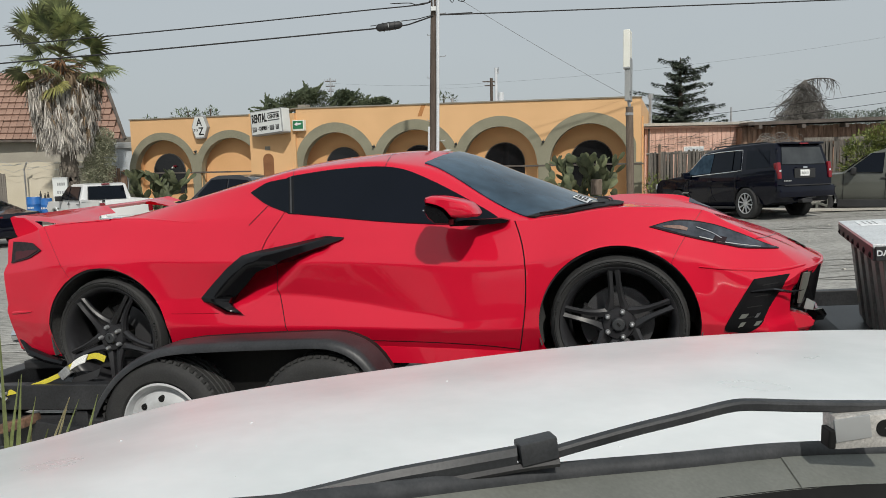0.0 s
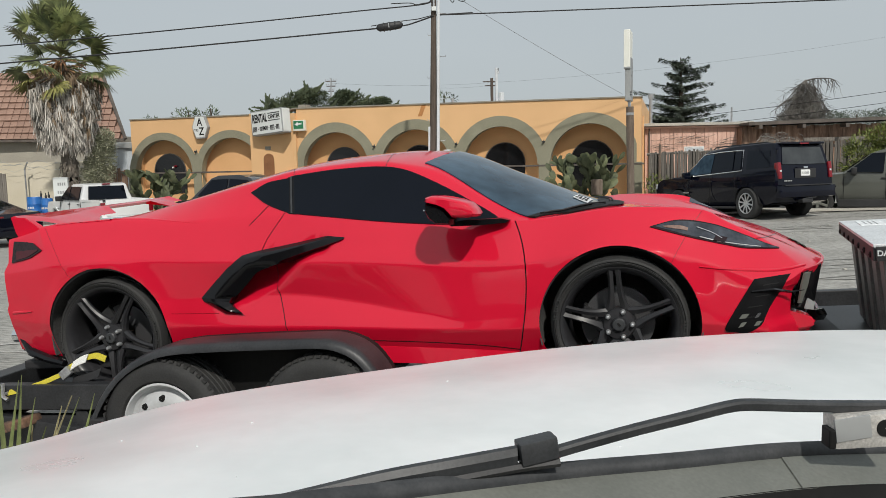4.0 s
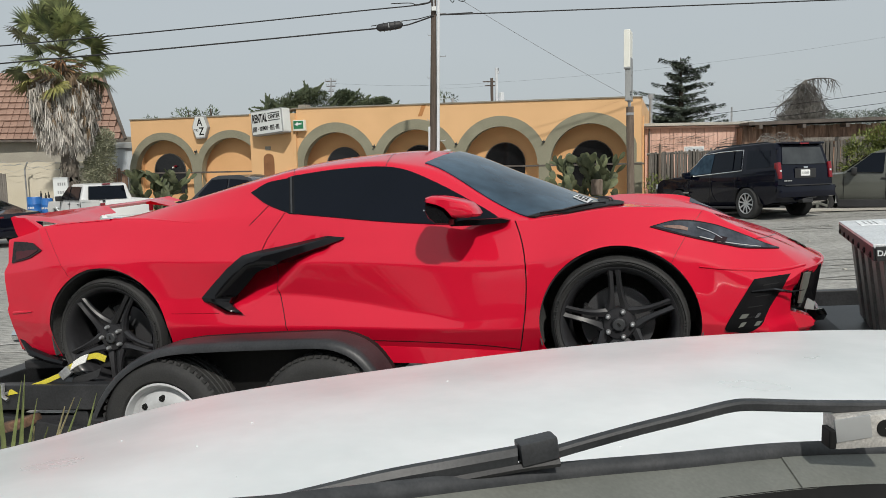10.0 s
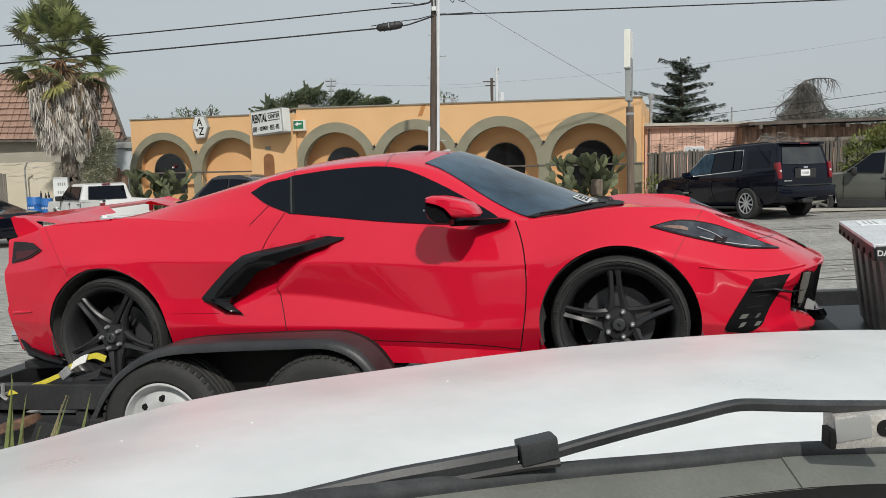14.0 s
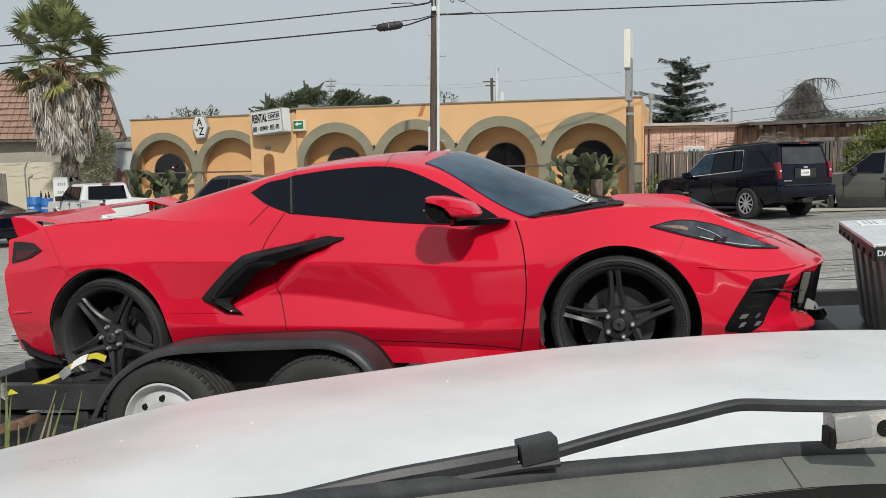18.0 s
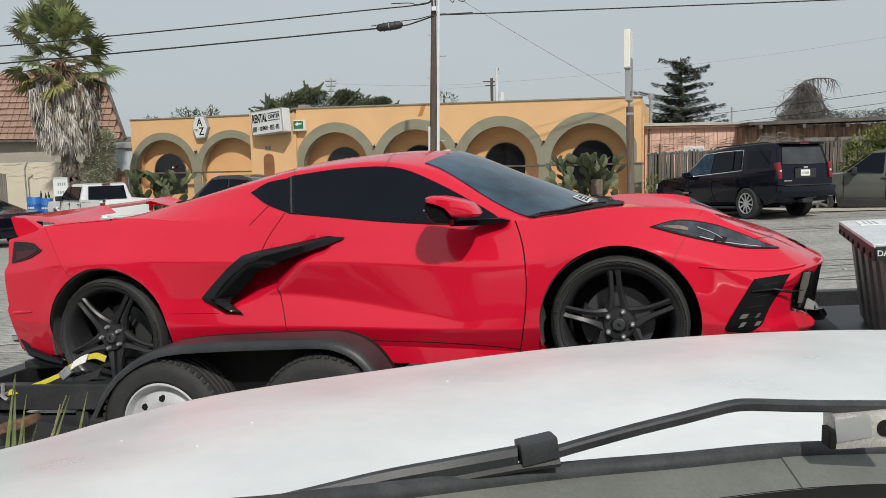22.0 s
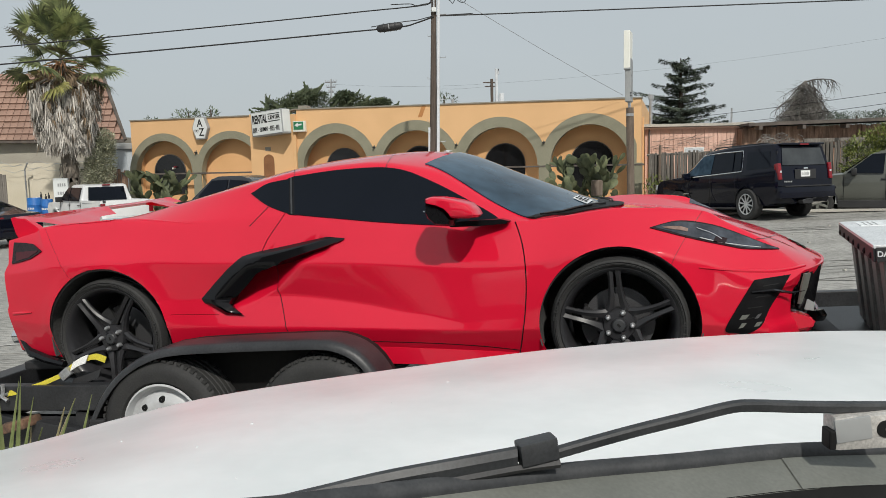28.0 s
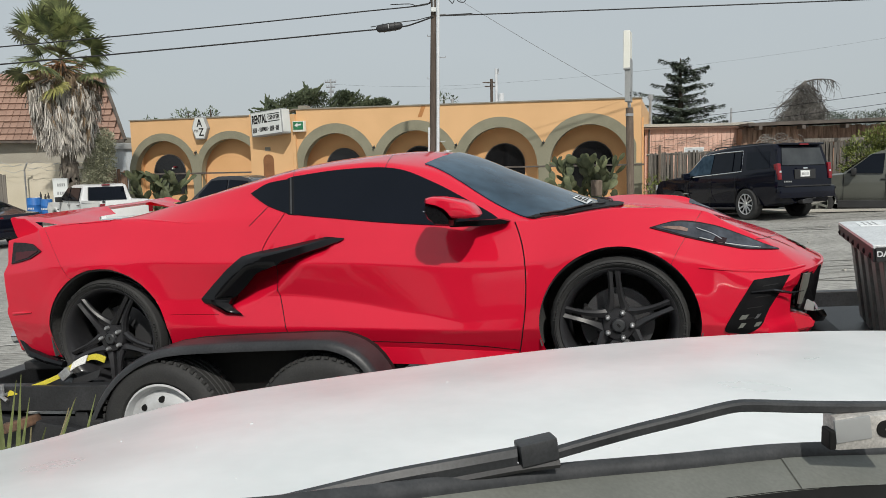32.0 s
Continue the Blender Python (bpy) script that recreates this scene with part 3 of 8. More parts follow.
    part("sign_mark", prism(bmesh.new(), ((-0.17, 0.05), (-0.02, 0.15), (-0.02, 0.09), (0.16, 0.11), (0.16, 0.04), (-0.02, 0.03), (-0.03, -0.03)), -0.10, -0.08), SIGN_WHITE, sign)


def build_left_house():
    """The building with a tiled mansard at the far end."""
    house = empty("tiled_roof_house", pose(0, 0, 0), "beige building with a steep terracotta tile mansard roof", "building")
    part("wall", boxed((-25.2, 41.0, 1.2), (17.2, 5.0, 4.3), Matrix.Rotation(radians(-1.5), 3, "Z")), BEIGE_WALL, house)
    slope = Vector((0, 1.55, 3.35))
    lean = math.atan2(1.55, 3.35)
    eave = Vector((-32.5, 37.9, 3.36))
    rows = 11
    step = slope.length / rows
    rot = Matrix.Rotation(-lean, 4, "X")
    bm = bmesh.new()
    q = [eave, Vector((-15.45, 38.0, 3.10)), Vector((-17.0, 39.5, 6.45)), Vector((-31.9, 39.45, 6.71))]
    vs = [bm.verts.new(p + Vector((0, 0.05, 0))) for p in q] + [bm.verts.new(p * 1.02 + Vector((0, 0, -0.02 * EYE_HEIGHT))) for p in q]
    for f in ((0, 1, 2, 3), (7, 6, 5, 4), (0, 4, 5, 1), (1, 5, 6, 2), (2, 6, 7, 3), (3, 7, 4, 0)):
        bm.faces.new([vs[k] for k in f])
    part("mansard", bm, TILE_TERRACOTTA, house)
    w = 0.345
    piece = boxed((0, -0.03, step * 0.5), (w - 0.02, 0.08, step + 0.04), Matrix.Rotation(radians(-13), 3, "X"))
    tile = part("roof_tile", piece, TILE_TERRACOTTA, house)
    me = tile.data
    first = True
    rng = random.Random(3)
    for r in range(rows):
        end = -15.50 - 0.141 * r - (0.0 if r % 2 else w / 2)
        n = int(16 / w)
        for k in range(n):
            x = end - w * (k + 0.5)
            if x < -24.5:
                break
            z = 3.10 + (-15.5 - x) * 0.0153 + slope.z * r / rows
            m = Matrix.Translation((x, 37.96 + slope.y * r / rows - 0.02 + rng.uniform(-0.008, 0.008), z)) @ rot
            if first:
                tile.matrix_basis = m
                first = False
            else:
                shared("roof_tile", me, m, house)
    part("eave_board", boxed((-24, 37.95, 3.19), (17.1, 0.12, 0.14), Matrix.Rotation(radians(0.88), 3, "Y")), DARK_FASCIA, house)
    bm = tube(bmesh.new(), (q[1] + Vector((0.05, -0.08, 0)), q[2] + Vector((0.05, -0.08, 0))), 0.09, 6)
    part("rake_trim", bm, DARK_FASCIA, house)
    # cream yard wall and the pale building in the gap
    wall = boxed((-24.0, 36.4, 0.55), (15.2, 0.3, 3.0))
    tagged(part("wall_yard", wall, CREAM_WALL), "cream painted yard wall", "wall", kind="structure")
    pale = empty("metal_shed", pose(-15.55, 38.7, 0), "pale grey metal shed in the gap", "shed")
    part("wall", boxed((0, 0, 0.95), (1.7, 2.0, 3.4)), PALE_METAL, pale)
    part("roof", boxed((0, -0.05, 2.78), (1.8, 2.2, 0.30), None, 0.04), SIGN_GREY, pale)
    for k in range(4):
        part("panel_rib", boxed((-0.6 + 0.4 * k, -1.015, 0.95), (0.04, 0.03, 3.3)), PALE_METAL, pale)


def build_fences():
    rng = random.Random(11)
    fence = empty("board_fence", pose(0, 0, 0), "weathered grey vertical board fence", "fence")
    bm = boxed((0, 0, 0.5), (0.078, 0.022, 1.0))
    first = part("board", bm, GREY_BOARD, fence)
    me = first.data
    start = True
    # The rear row is added only to make the gaps look dark.
    for row, back in ((0, 0.0), (1, 0.10)):
        x = 7.75 + 0.075 * row
        while x < 19:
            y = 28.6 - 0.20 * (x - 8) + back
            h = rng.uniform(1.79, 1.90) - 0.06 * row + (0.12 if x > 13.2 else 0)
            m = Matrix.Translation((x, y + rng.uniform(-0.012, 0.012), ground_z(x, y))) @ Matrix.Rotation(radians(rng.uniform(-1.2, 1.2)), 4, "Y") @ Matrix.Rotation(radians(-11.3), 4, "Z") @ Matrix.Diagonal((1, 1, h, 1))
            if start:
                first.matrix_basis = m
                start = False
            else:
                shared("board", me, m, fence)
            x += rng.choice((0.106, 0.110, 0.114, 0.118))
    for z in (0.4, 1.5):
        part("rail", tube(bmesh.new(), ((7.7, 28.88, ground_z(7.7) + z), (19, 26.62, ground_z(19) + z)), 0.045, 4), GREY_BOARD, fence)
    post = empty("fence_post", pose(8.05, 28.45, ground_z(8)), "leaning weathered wooden fence post", "post")
    part("shaft", tube(bmesh.new(), ((0, 0, 0), (0.02, 0, 1.85)), 0.05, 8), POST_WOOD, post)
    # dark board fence behind the pickup at the far end of the street
    fence = empty("board_fence", pose(0, 0, 0), "dark weathered board fence with uneven tops", "fence")
    bm = boxed((0, 0, 0.5), (0.15, 0.025, 1.0))
    first = part("board", bm, SHED_BOARD, fence)
    me = first.data
    for i in range(16):
        x = -17.8 + 0.165 * i
        h = rng.uniform(1.75, 2.1)
        m = Matrix.Translation((x, 37.5, ground_z(x) + 0.1)) @ Matrix.Rotation(radians(rng.uniform(-1.5, 1.5)), 4, "Y") @ Matrix.Diagonal((1, 1, h, 1))
        if i == 0:
            first.matrix_basis = m
        else:
            shared("board", me, m, fence)
    fence = empty("board_fence", pose(0, 0, 0), "grey board fence beside the yard wall", "fence")
    bm = boxed((0, 0, 0.5), (0.16, 0.025, 1.0))
    first = part("board", bm, GREY_BOARD, fence)
    me = first.data
    for i in range(22):
        x = -18.7 - 0.17 * i
        m = Matrix.Translation((x, 33.0, ground_z(x) + 0.1)) @ Matrix.Diagonal((1, 1, 1.95 + rng.uniform(-0.08, 0.08), 1))
        if i == 0:
            first.matrix_basis = m
        else:
            shared("board", me, m, fence)
    # chain-link posts with barbed wire before the yard wall
    wire = empty("barbed_wire_fence", pose(0, 0, 0), "steel posts with slack barbed wire", "fence")
    for x in (-21.4, -19.3, -17.4, -15.9):
        part("post", tube(bmesh.new(), ((x, 35.8, ground_z(x)), (x, 35.8, 1.75), (x + 0.25, 35.6, 2.05)), 0.04, 6), STEEL, wire)
    for h in (1.72, 1.88, 2.02):
        pts = [(x, 35.75 - 0.1 * (h - 1.7), h + 0.07 * math.sin(x * 3.1 + h * 20) + 0.05 * math.sin(x * 7.7)) for x in np.arange(-23, -15.4, 0.25)]
        part("wire", tube(bmesh.new(), pts, 0.008, 4), STEEL, wire)


def build_right_houses():
    rng = random.Random(21)
    house = empty("pink_house", pose(0, 0, 0), "low faded pink board-sided house with flat roof", "building")
    part("wall", boxed((11.1, 35.5, 1.1), (4.5, 4.0, 3.7)), PINK_BOARD, house)
    for k in range(23):
        x = 8.93 + 0.19 * k
        part("siding_board", boxed((x + 0.095, 33.48, 1.1), (0.178, 0.03, 3.6), None, 0.004), PINK_BOARD, house)
    part("roof_fascia", boxed((11.05, 35.3, 3.02), (4.75, 4.3, 0.12), None, 0.01), CONCRETE, house)
    part("roof_trim", boxed((11.05, 33.30, 2.90), (4.6, 0.1, 0.07)), PINK_BOARD, house)
    win = part("window", boxed((10.95, 33.44, 1.90), (0.86, 0.06, 0.34)), SIGN_WHITE, house, "narrow white framed window")
    part("pane", boxed((10.95, 33.40, 1.90), (0.76, 0.02, 0.24)), PALE_METAL, win)
    part("vent_pipe", tube(bmesh.new(), ((9.3, 34.3, 3.0), (9.3, 34.3, 4.25)), 0.075, 8), STEEL, house)
    part("vent_cap", tube(bmesh.new(), ((9.3, 34.3, 4.2), (9.3, 34.3, 4.42)), 0.12, 8), STEEL, house)
    part("downpipe", tube(bmesh.new(), ((9.0, 33.4, 0), (9.0, 33.4, 2.9)), 0.04, 6), DARK_FASCIA, house)
    bm = bmesh.new()
    for _ in range(75):
        x = rng.uniform(9.0, 13.1)
        z = 2.20 + 0.15 * math.sin(x * 2) + rng.uniform(-0.32, 0.3)
        up = rng.uniform(-0.5, 0.8)
        pts = [(x + (0.10 + 0.08 * (1 - abs(up))) * i, 33.36, z + 0.06 * up * i + rng.uniform(-0.03, 0.03)) for i in range(rng.randint(3, 6))]
        pts = [p for p in pts if p[0] < 13.25]
        if len(pts) > 2:
            tube(bm, pts, rng.uniform(0.004, 0.008), 4)
    tagged(part("bare_vine", bm, TWIG), "bare tangled vine on the pink wall", "vine", kind="stuff")
    shed = empty("wooden_shed", pose(0, 0, 0), "dark weathered board shed with a sagging flat roof", "shed")
    part("wall", boxed((16.6, 34.4, 1.0), (7.6, 3.0, 3.6)), SHED_BOARD, shed)
    for k in range(38):
        x = 12.95 + 0.2 * k
        part("siding_board", boxed((x, 32.86, 1.1 + rng.uniform(-0.03, 0.03)), (0.186, 0.03, 3.5), None, 0.004), SHED_BOARD, shed)
    part("roof", boxed((16.70, 34.0, 3.02), (7.8, 3.6, 0.10), Matrix.Rotation(radians(-1.1), 3, "Y")), DARK_FASCIA, shed)
    part("roof_edge", boxed((16.70, 32.22, 3.01), (7.8, 0.08, 0.14), Matrix.Rotation(radians(-1.1), 3, "Y")), DARK_FASCIA, shed)
    for x in (13.3, 15.1, 16.9):
        part("beam_end", boxed((x, 32.4, 2.80), (0.14, 0.5, 0.16)), DARK_FASCIA, shed)
    part("wall_board", boxed((17.2, 32.80, 2.25), (3.6, 0.05, 0.16)), GREY_BOARD, shed)
    bm = bmesh.new()
    for k in range(150):
        a = rng.uniform(0, 6.3)
        c = Vector((13.9 + rng.uniform(-0.75, 0.75), 31.9, 2.0 + rng.uniform(-0.35, 0.30)))
        r = rng.uniform(0.08, 0.42)
        tube(bm, [c + Vector((r * math.cos(a + q * 0.55), 0.1 * math.sin(q), r * 0.8 * math.sin(a + q * 0.55))) for q in range(rng.randint(4, 9))], rng.uniform(0.006, 0.013), 4)
    tagged(part("dry_vine_clump", bm, PALE_TWIG), "grey coiled dry vine on the fence", "vine", kind="stuff")


build_ground()
build_rear_wall()
build_hall()
build_left_house()
build_fences()
build_right_houses()
# ---- the sports car: x forward from the front axle, y to its left, z up from the trailer's deck ----
from mathutils.bvhtree import BVHTree

CAR_POSE = pose(1.059, 4.385, 0.541, -0.33, -3.58, -14.43)
CAR_EYE = Vector((0.136, -4.517, 1.067))       # the camera's eye in car space; side pieces are placed to fit its view
HUBS = ((0.0, 0.332, 0.366), (-2.742, 0.345, 0.388))   # x, height, radius of the arch


def car_section(x):
    """Seven points of half the section: sill, ridge, hollow, crease, belt, rail and middle."""
    p = [
        (line(((-3.6, 0.84), (-3.1, 0.90), (-0.5, 0.88), (0.5, 0.90), (1.04, 0.86)), x),
         line(((-3.6, 0.27), (-3.1, 0.225), (-2.3, 0.17), (-0.5, 0.16), (0.5, 0.20), (1.04, 0.20)), x)),
        (line(((-3.6, 0.90), (-3.1, 0.945), (-2.0, 0.962), (-1.2, 0.960), (-0.6, 0.955), (-0.3, 0.945), (0.4, 0.945), (1.04, 0.90)), x),
         line(((-3.6, 0.46), (-3.1, 0.42), (-2.0, 0.385), (-1.2, 0.355), (-0.5, 0.325), (0.4, 0.33), (1.04, 0.27)), x)),
        (line(((-3.6, 0.90), (-3.1, 0.95), (-2.3, 0.950), (-1.75, 0.898), (-1.3, 0.900), (-1.07, 0.914), (-0.9, 0.930), (-0.7, 0.949), (-0.35, 0.942), (0.4, 0.936), (1.04, 0.90)), x),
         line(((-3.6, 0.58), (-3.1, 0.55), (-1.7, 0.535), (-1.25, 0.471), (-1.07, 0.433), (-0.9, 0.404), (-0.72, 0.37), (-0.4, 0.39), (0.4, 0.43), (1.04, 0.36)), x)),
        (line(((-3.6, 0.89), (-3.1, 0.95), (-2.72, 0.965), (-2.2, 0.96), (-1.3, 0.938), (-0.5, 0.928), (0.0, 0.94), (0.4, 0.93), (1.04, 0.88)), x),
         line(((-3.6, 0.72), (-3.1, 0.755), (-2.72, 0.765), (-1.9, 0.72), (-1.3, 0.685), (-0.5, 0.635), (0.0, 0.68), (0.4, 0.63), (0.8, 0.53), (1.04, 0.455)), x)),
        (line(((-3.6, 0.86), (-3.1, 0.87), (-2.72, 0.84), (-2.2, 0.86), (-1.7, 0.86), (-0.9, 0.835), (-0.45, 0.82), (0.0, 0.80), (0.4, 0.77), (0.8, 0.74), (1.04, 0.70)), x),
         line(((-3.6, 0.92), (-3.1, 0.97), (-2.72, 0.99), (-2.2, 0.945), (-1.7, 0.945), (-0.9, 0.845), (-0.45, 0.83), (-0.2, 0.848), (0.0, 0.866), (0.2, 0.852), (0.4, 0.818), (0.6, 0.762), (0.8, 0.68), (1.04, 0.515)), x)),
        (line(((-3.6, 0.66), (-2.72, 0.66), (-1.9, 0.72), (-1.64, 0.69), (-1.3, 0.655), (-0.95, 0.655), (-0.5, 0.735), (-0.2, 0.62), (0.4, 0.50), (1.04, 0.42)), x),
         line(((-3.6, 0.88), (-3.1, 0.94), (-2.72, 0.995), (-2.3, 1.06), (-1.9, 1.125), (-1.64, 1.17), (-1.3, 1.185), (-0.95, 1.125), (-0.5, 0.89), (-0.2, 0.835), (0.0, 0.82), (0.4, 0.765), (0.8, 0.64), (1.04, 0.505)), x)),
        (0.0, line(((-3.6, 0.87), (-3.1, 0.94), (-2.72, 1.02), (-2.1, 1.16), (-1.8, 1.215), (-1.5, 1.24), (-1.2, 1.245), (-0.95, 1.222), (-0.5, 1.035), (-0.10, 0.868), (0.02, 0.84), (0.4, 0.775), (0.8, 0.645), (1.04, 0.51)), x)),
    ]
    n = 8
    share = [0.5 - 0.5 * math.cos(math.pi * k / n) for k in range(n)]
    rows = [((1 - u) * np.array(a) + u * np.array(b)) for a, b in zip(p, p[1:]) for u in share] + [np.array(p[-1])]
    rows = np.array(rows)
    (wr, zr), zm = p[5], p[6][1]
    for k in range(5 * n, 6 * n):
        u = share[k - 5 * n]
        rows[k] = (wr * (1 - u), zr + (zm - zr) * (1 - (1 - u) ** 2))
    for _ in range(1):
        rows[1:-1] = 0.25 * rows[:-2] + 0.5 * rows[1:-1] + 0.25 * rows[2:]
    return rows


def car_bend(x, w, z=0.6):
    """The ends are rounded seen from above; nose and tail step back with the height."""
    w = abs(w)
    if x > 0.6:
        x -= ((x - 0.6) / 0.44) ** 2 * line(((0.18, 0.07), (0.24, 0.045), (0.28, 0.045), (0.32, 0.075), (0.43, 0.065), (0.46, 0.03), (0.49, 0.014), (0.51, 0.01)), z)
    if x < -2.9:
        x += ((-2.9 - x) / 0.7) ** 2 * line(((0.2, 0.09), (0.236, 0.06), (0.357, 0.018), (0.47, -0.03), (0.515, -0.044), (0.535, -0.024), (0.665, -0.03), (0.735, -0.023), (0.776, 0.033), (0.895, 0.06), (0.93, 0.077)), z)
    if x > 0.05:
        x -= 0.40 * ((x - 0.05) / 0.99) ** 1.4 * (w / 0.93) ** 2.6
    if x < -2.9:
        x += 0.235 * ((-2.9 - x) / 0.7) ** 1.6 * (w / 0.95) ** 5
    return x


def car_seam(x, z):
    """Columns of the body lean with the shut lines of the doors and bumpers."""
    x += math.exp(-((x + 0.46) / 0.2) ** 2) * (0.044 - (0.95 if z > 0.60 else 0.38) * (z - 0.60) ** 2)
    x += math.exp(-((x + 1.69) / 0.2) ** 2) * line(((0.2, 0.06), (0.45, 0.002), (0.635, -0.058), (0.72, -0.096), (0.78, -0.086), (0.95, 0.022), (1.1, 0.10)), z)
    x += math.exp(-((x + 2.95) / 0.22) ** 2) * (-0.92) * (z - 0.70)
    x += math.exp(-((x - 0.36) / 0.2) ** 2) * 0.78 * (z - 0.67)
    return x


SEAMS = (-2.95, -1.69, -0.46, 0.36)
GAPS = (0.0012, 0.0024, 0.0030, 0.0016)        # half widths of the shut lines


def car_columns():
    xs = list(np.arange(-3.6, 1.041, 0.0285)) + [1.04]
    xs += [x + 0.01425 for x in xs if -2.18 < x < -1.28]
    xs = [x for x in xs if all(abs(x - s) > 0.010 for s in SEAMS)]
    for s, g in zip(SEAMS, GAPS):
        xs += [s - g, s + g]
    return sorted(xs)


SCOOP_EDGE = ((-1.30, 0.800), (-1.371, 0.771), (-1.499, 0.726), (-1.565, 0.692), (-1.704, 0.570), (-1.788, 0.541), (-1.94, 0.490), (-2.02, 0.455))
BLADE_SPINE = ((-1.30, 0.796), (-1.46, 0.772), (-1.795, 0.722), (-1.870, 0.698), (-2.05, 0.556), (-2.035, 0.505), (-1.92, 0.447))


def away(pts, x, z):
    """The distance to a polyline and the side on which the point lies."""
    best = (9.0, 1.0)
    for (ax, az), (bx, bz) in zip(pts, pts[1:]):
        dx, dz = bx - ax, bz - az
        u = max(0.0, min(1.0, ((x - ax) * dx + (z - az) * dz) / (dx * dx + dz * dz)))
        d = math.hypot(x - ax - dx * u, z - az - dz * u)
        if d < best[0]:
            best = (d, 1.0 if dx * (z - az) - dz * (x - ax) < 0 else -1.0)
    return best


def intake_depth(x, z):
    """The hollow that leads in under the side blade."""
    if not (-2.2 < x < -1.33 and 0.42 < z < 0.84):
        return 0.0
    edge, side = away(SCOOP_EDGE, x, z)
    if side < 0:
        return 0.0
    spine, past = away(BLADE_SPINE, x, z)
    deep = min(1.0, edge / 0.13)
    deep = 0.15 * deep * (1.3 - 0.3 * deep)
    return deep * (1.0 if past < 0 else max(0.0, 1 - spine / 0.016))


def car_point(x, w, z, row, scooped=True):
    x = car_bend(car_seam(x, z) if row < 34 else x, w, z)
    if row < 33:
        for hx, hz, r in HUBS:
            d = math.hypot(x - hx, z - hz)
            if z > hz - 0.1:
                w += 0.016 * math.exp(-((max(d, r) - r) / 0.06) ** 2) * min(1, (z - hz + 0.1) / 0.2)
            if d < r:
                k = r / max(d, 1e-3)
                if d > r - 0.09:
                    x, z = hx + (x - hx) * k, hz + (z - hz) * k
    if scooped:
        k = 3.567 / (4.517 - w)
        w -= intake_depth(0.136 + (x - 0.136) * k, 1.067 + (z - 1.067) * k)
    return Vector((x, -w, z))


def road_wheel(parent, m, r, width, rim_r):
    """A sports wheel with five split spokes; its outer face looks along -y."""
    h = width / 2
    rim = part("wheel", lathe(bmesh.new(), ((rim_r + 0.012, -h + 0.012), (rim_r + 0.006, -h + 0.004), (rim_r - 0.006, -h + 0.010), (rim_r - 0.020, -h + 0.035), (rim_r - 0.030, -h + 0.08), (rim_r - 0.030, h - 0.02), (rim_r + 0.012, h - 0.008), (rim_r + 0.002, h - 0.02), (rim_r - 0.01, 0)), 56, "y", closed=True), RIM_BLACK, parent, "satin black alloy wheel", smooth=True)
    rim.matrix_basis = m
    g = 0.006
    tread = [(r - 0.012, -h + 0.012), (r - 0.002, -h + 0.035)]
    for k in (-0.5, 0.0, 0.5):
        y = k * width * 0.55
        tread += [(r, y - 0.010), (r - g, y - 0.008), (r - g, y + 0.008), (r, y + 0.010)]
    tread += [(r - 0.002, h - 0.035), (r - 0.012, h - 0.012)]
    profile = [(rim_r + 0.004, -h + 0.014), (rim_r + 0.018, -h - 0.001), ((rim_r + r) / 2, -h - 0.006), (r - 0.028, -h + 0.002)] + tread + [(r - 0.028, h - 0.002), ((rim_r + r) / 2, h + 0.006), (rim_r + 0.018, h + 0.001), (rim_r + 0.004, h - 0.014)]
    bm = lathe(bmesh.new(), profile, 144, "y", closed=True)
    per = len(profile)
    bm.verts.ensure_lookup_table()
    for k in range(144):
        if k % 4 == 0:
            for v in bm.verts[k * per:(k + 1) * per]:
                d = math.hypot(v.co.x, v.co.z)
                if d > r - 0.016 and abs(v.co.y) > width * 0.30:
                    v.co.x, v.co.z = v.co.x * (d - 0.0012) / d, v.co.z * (d - 0.0012) / d
    mid = (rim_r + r) / 2
    for start, count in ((28, 9), (-24, 11), (150, 9), (205, 11)):
        for k in range(count):
            q = radians(start + 2.6 * k)
            turn = Matrix.Rotation(-q, 3, "Y")
            if k % 4 != 2:
                box(bm, turn @ Vector((mid + 0.002, -h - 0.0052, 0)), (0.012 + 0.004 * (k % 3), 0.0022, 0.006), turn)
    lathe(bm, ((r - 0.024, -h + 0.002), (r - 0.021, -h - 0.002), (r - 0.018, -h + 0.003)), 72, "y")
    lathe(bm, ((rim_r + 0.020, -h + 0.002), (rim_r + 0.0225, -h - 0.006), (rim_r + 0.025, -h + 0.0)), 72, "y")
    part("tyre", bm, RUBBER, rim, "low-profile black tyre", smooth=25)
    face = -h + 0.016
    for k in range(5):
        a = radians(90 + 72 * k)
        turn = Matrix.Rotation(-a, 4, "Y")
        for side in (-1, 1):
            bm = bmesh.new()
            rows = []
            for i in range(11):
                u = i / 10
                x = 0.050 + (rim_r - 0.002 - 0.050) * u
                hw = 0.0122 + 0.014 * (1 - u) ** 3.5 - 0.0008 * u + 0.004 * max(0, u - 0.86) / 0.14
                off = side * (0.0178 + 0.026 * (1 - u) ** 3.2)
                y = face + 0.020 - 0.028 * math.sin(min(1, u * 1.2) * math.pi * 0.55)
                deep = 0.034 - 0.012 * u
                ridge = off + side * hw * 0.25
                rows.append([Vector((x, y + deep, off - hw)), Vector((x, y + 0.010, off - hw)), Vector((x, y, ridge)), Vector((x, y + 0.010, off + hw)), Vector((x, y + deep, off + hw)), Vector((x, y + deep, off - hw))])
            grid(bm, rows)
            bmesh.ops.remove_doubles(bm, verts=bm.verts, dist=1e-5)
            bmesh.ops.holes_fill(bm, edges=bm.edges, sides=8)
            bmesh.ops.transform(bm, matrix=turn, verts=bm.verts)
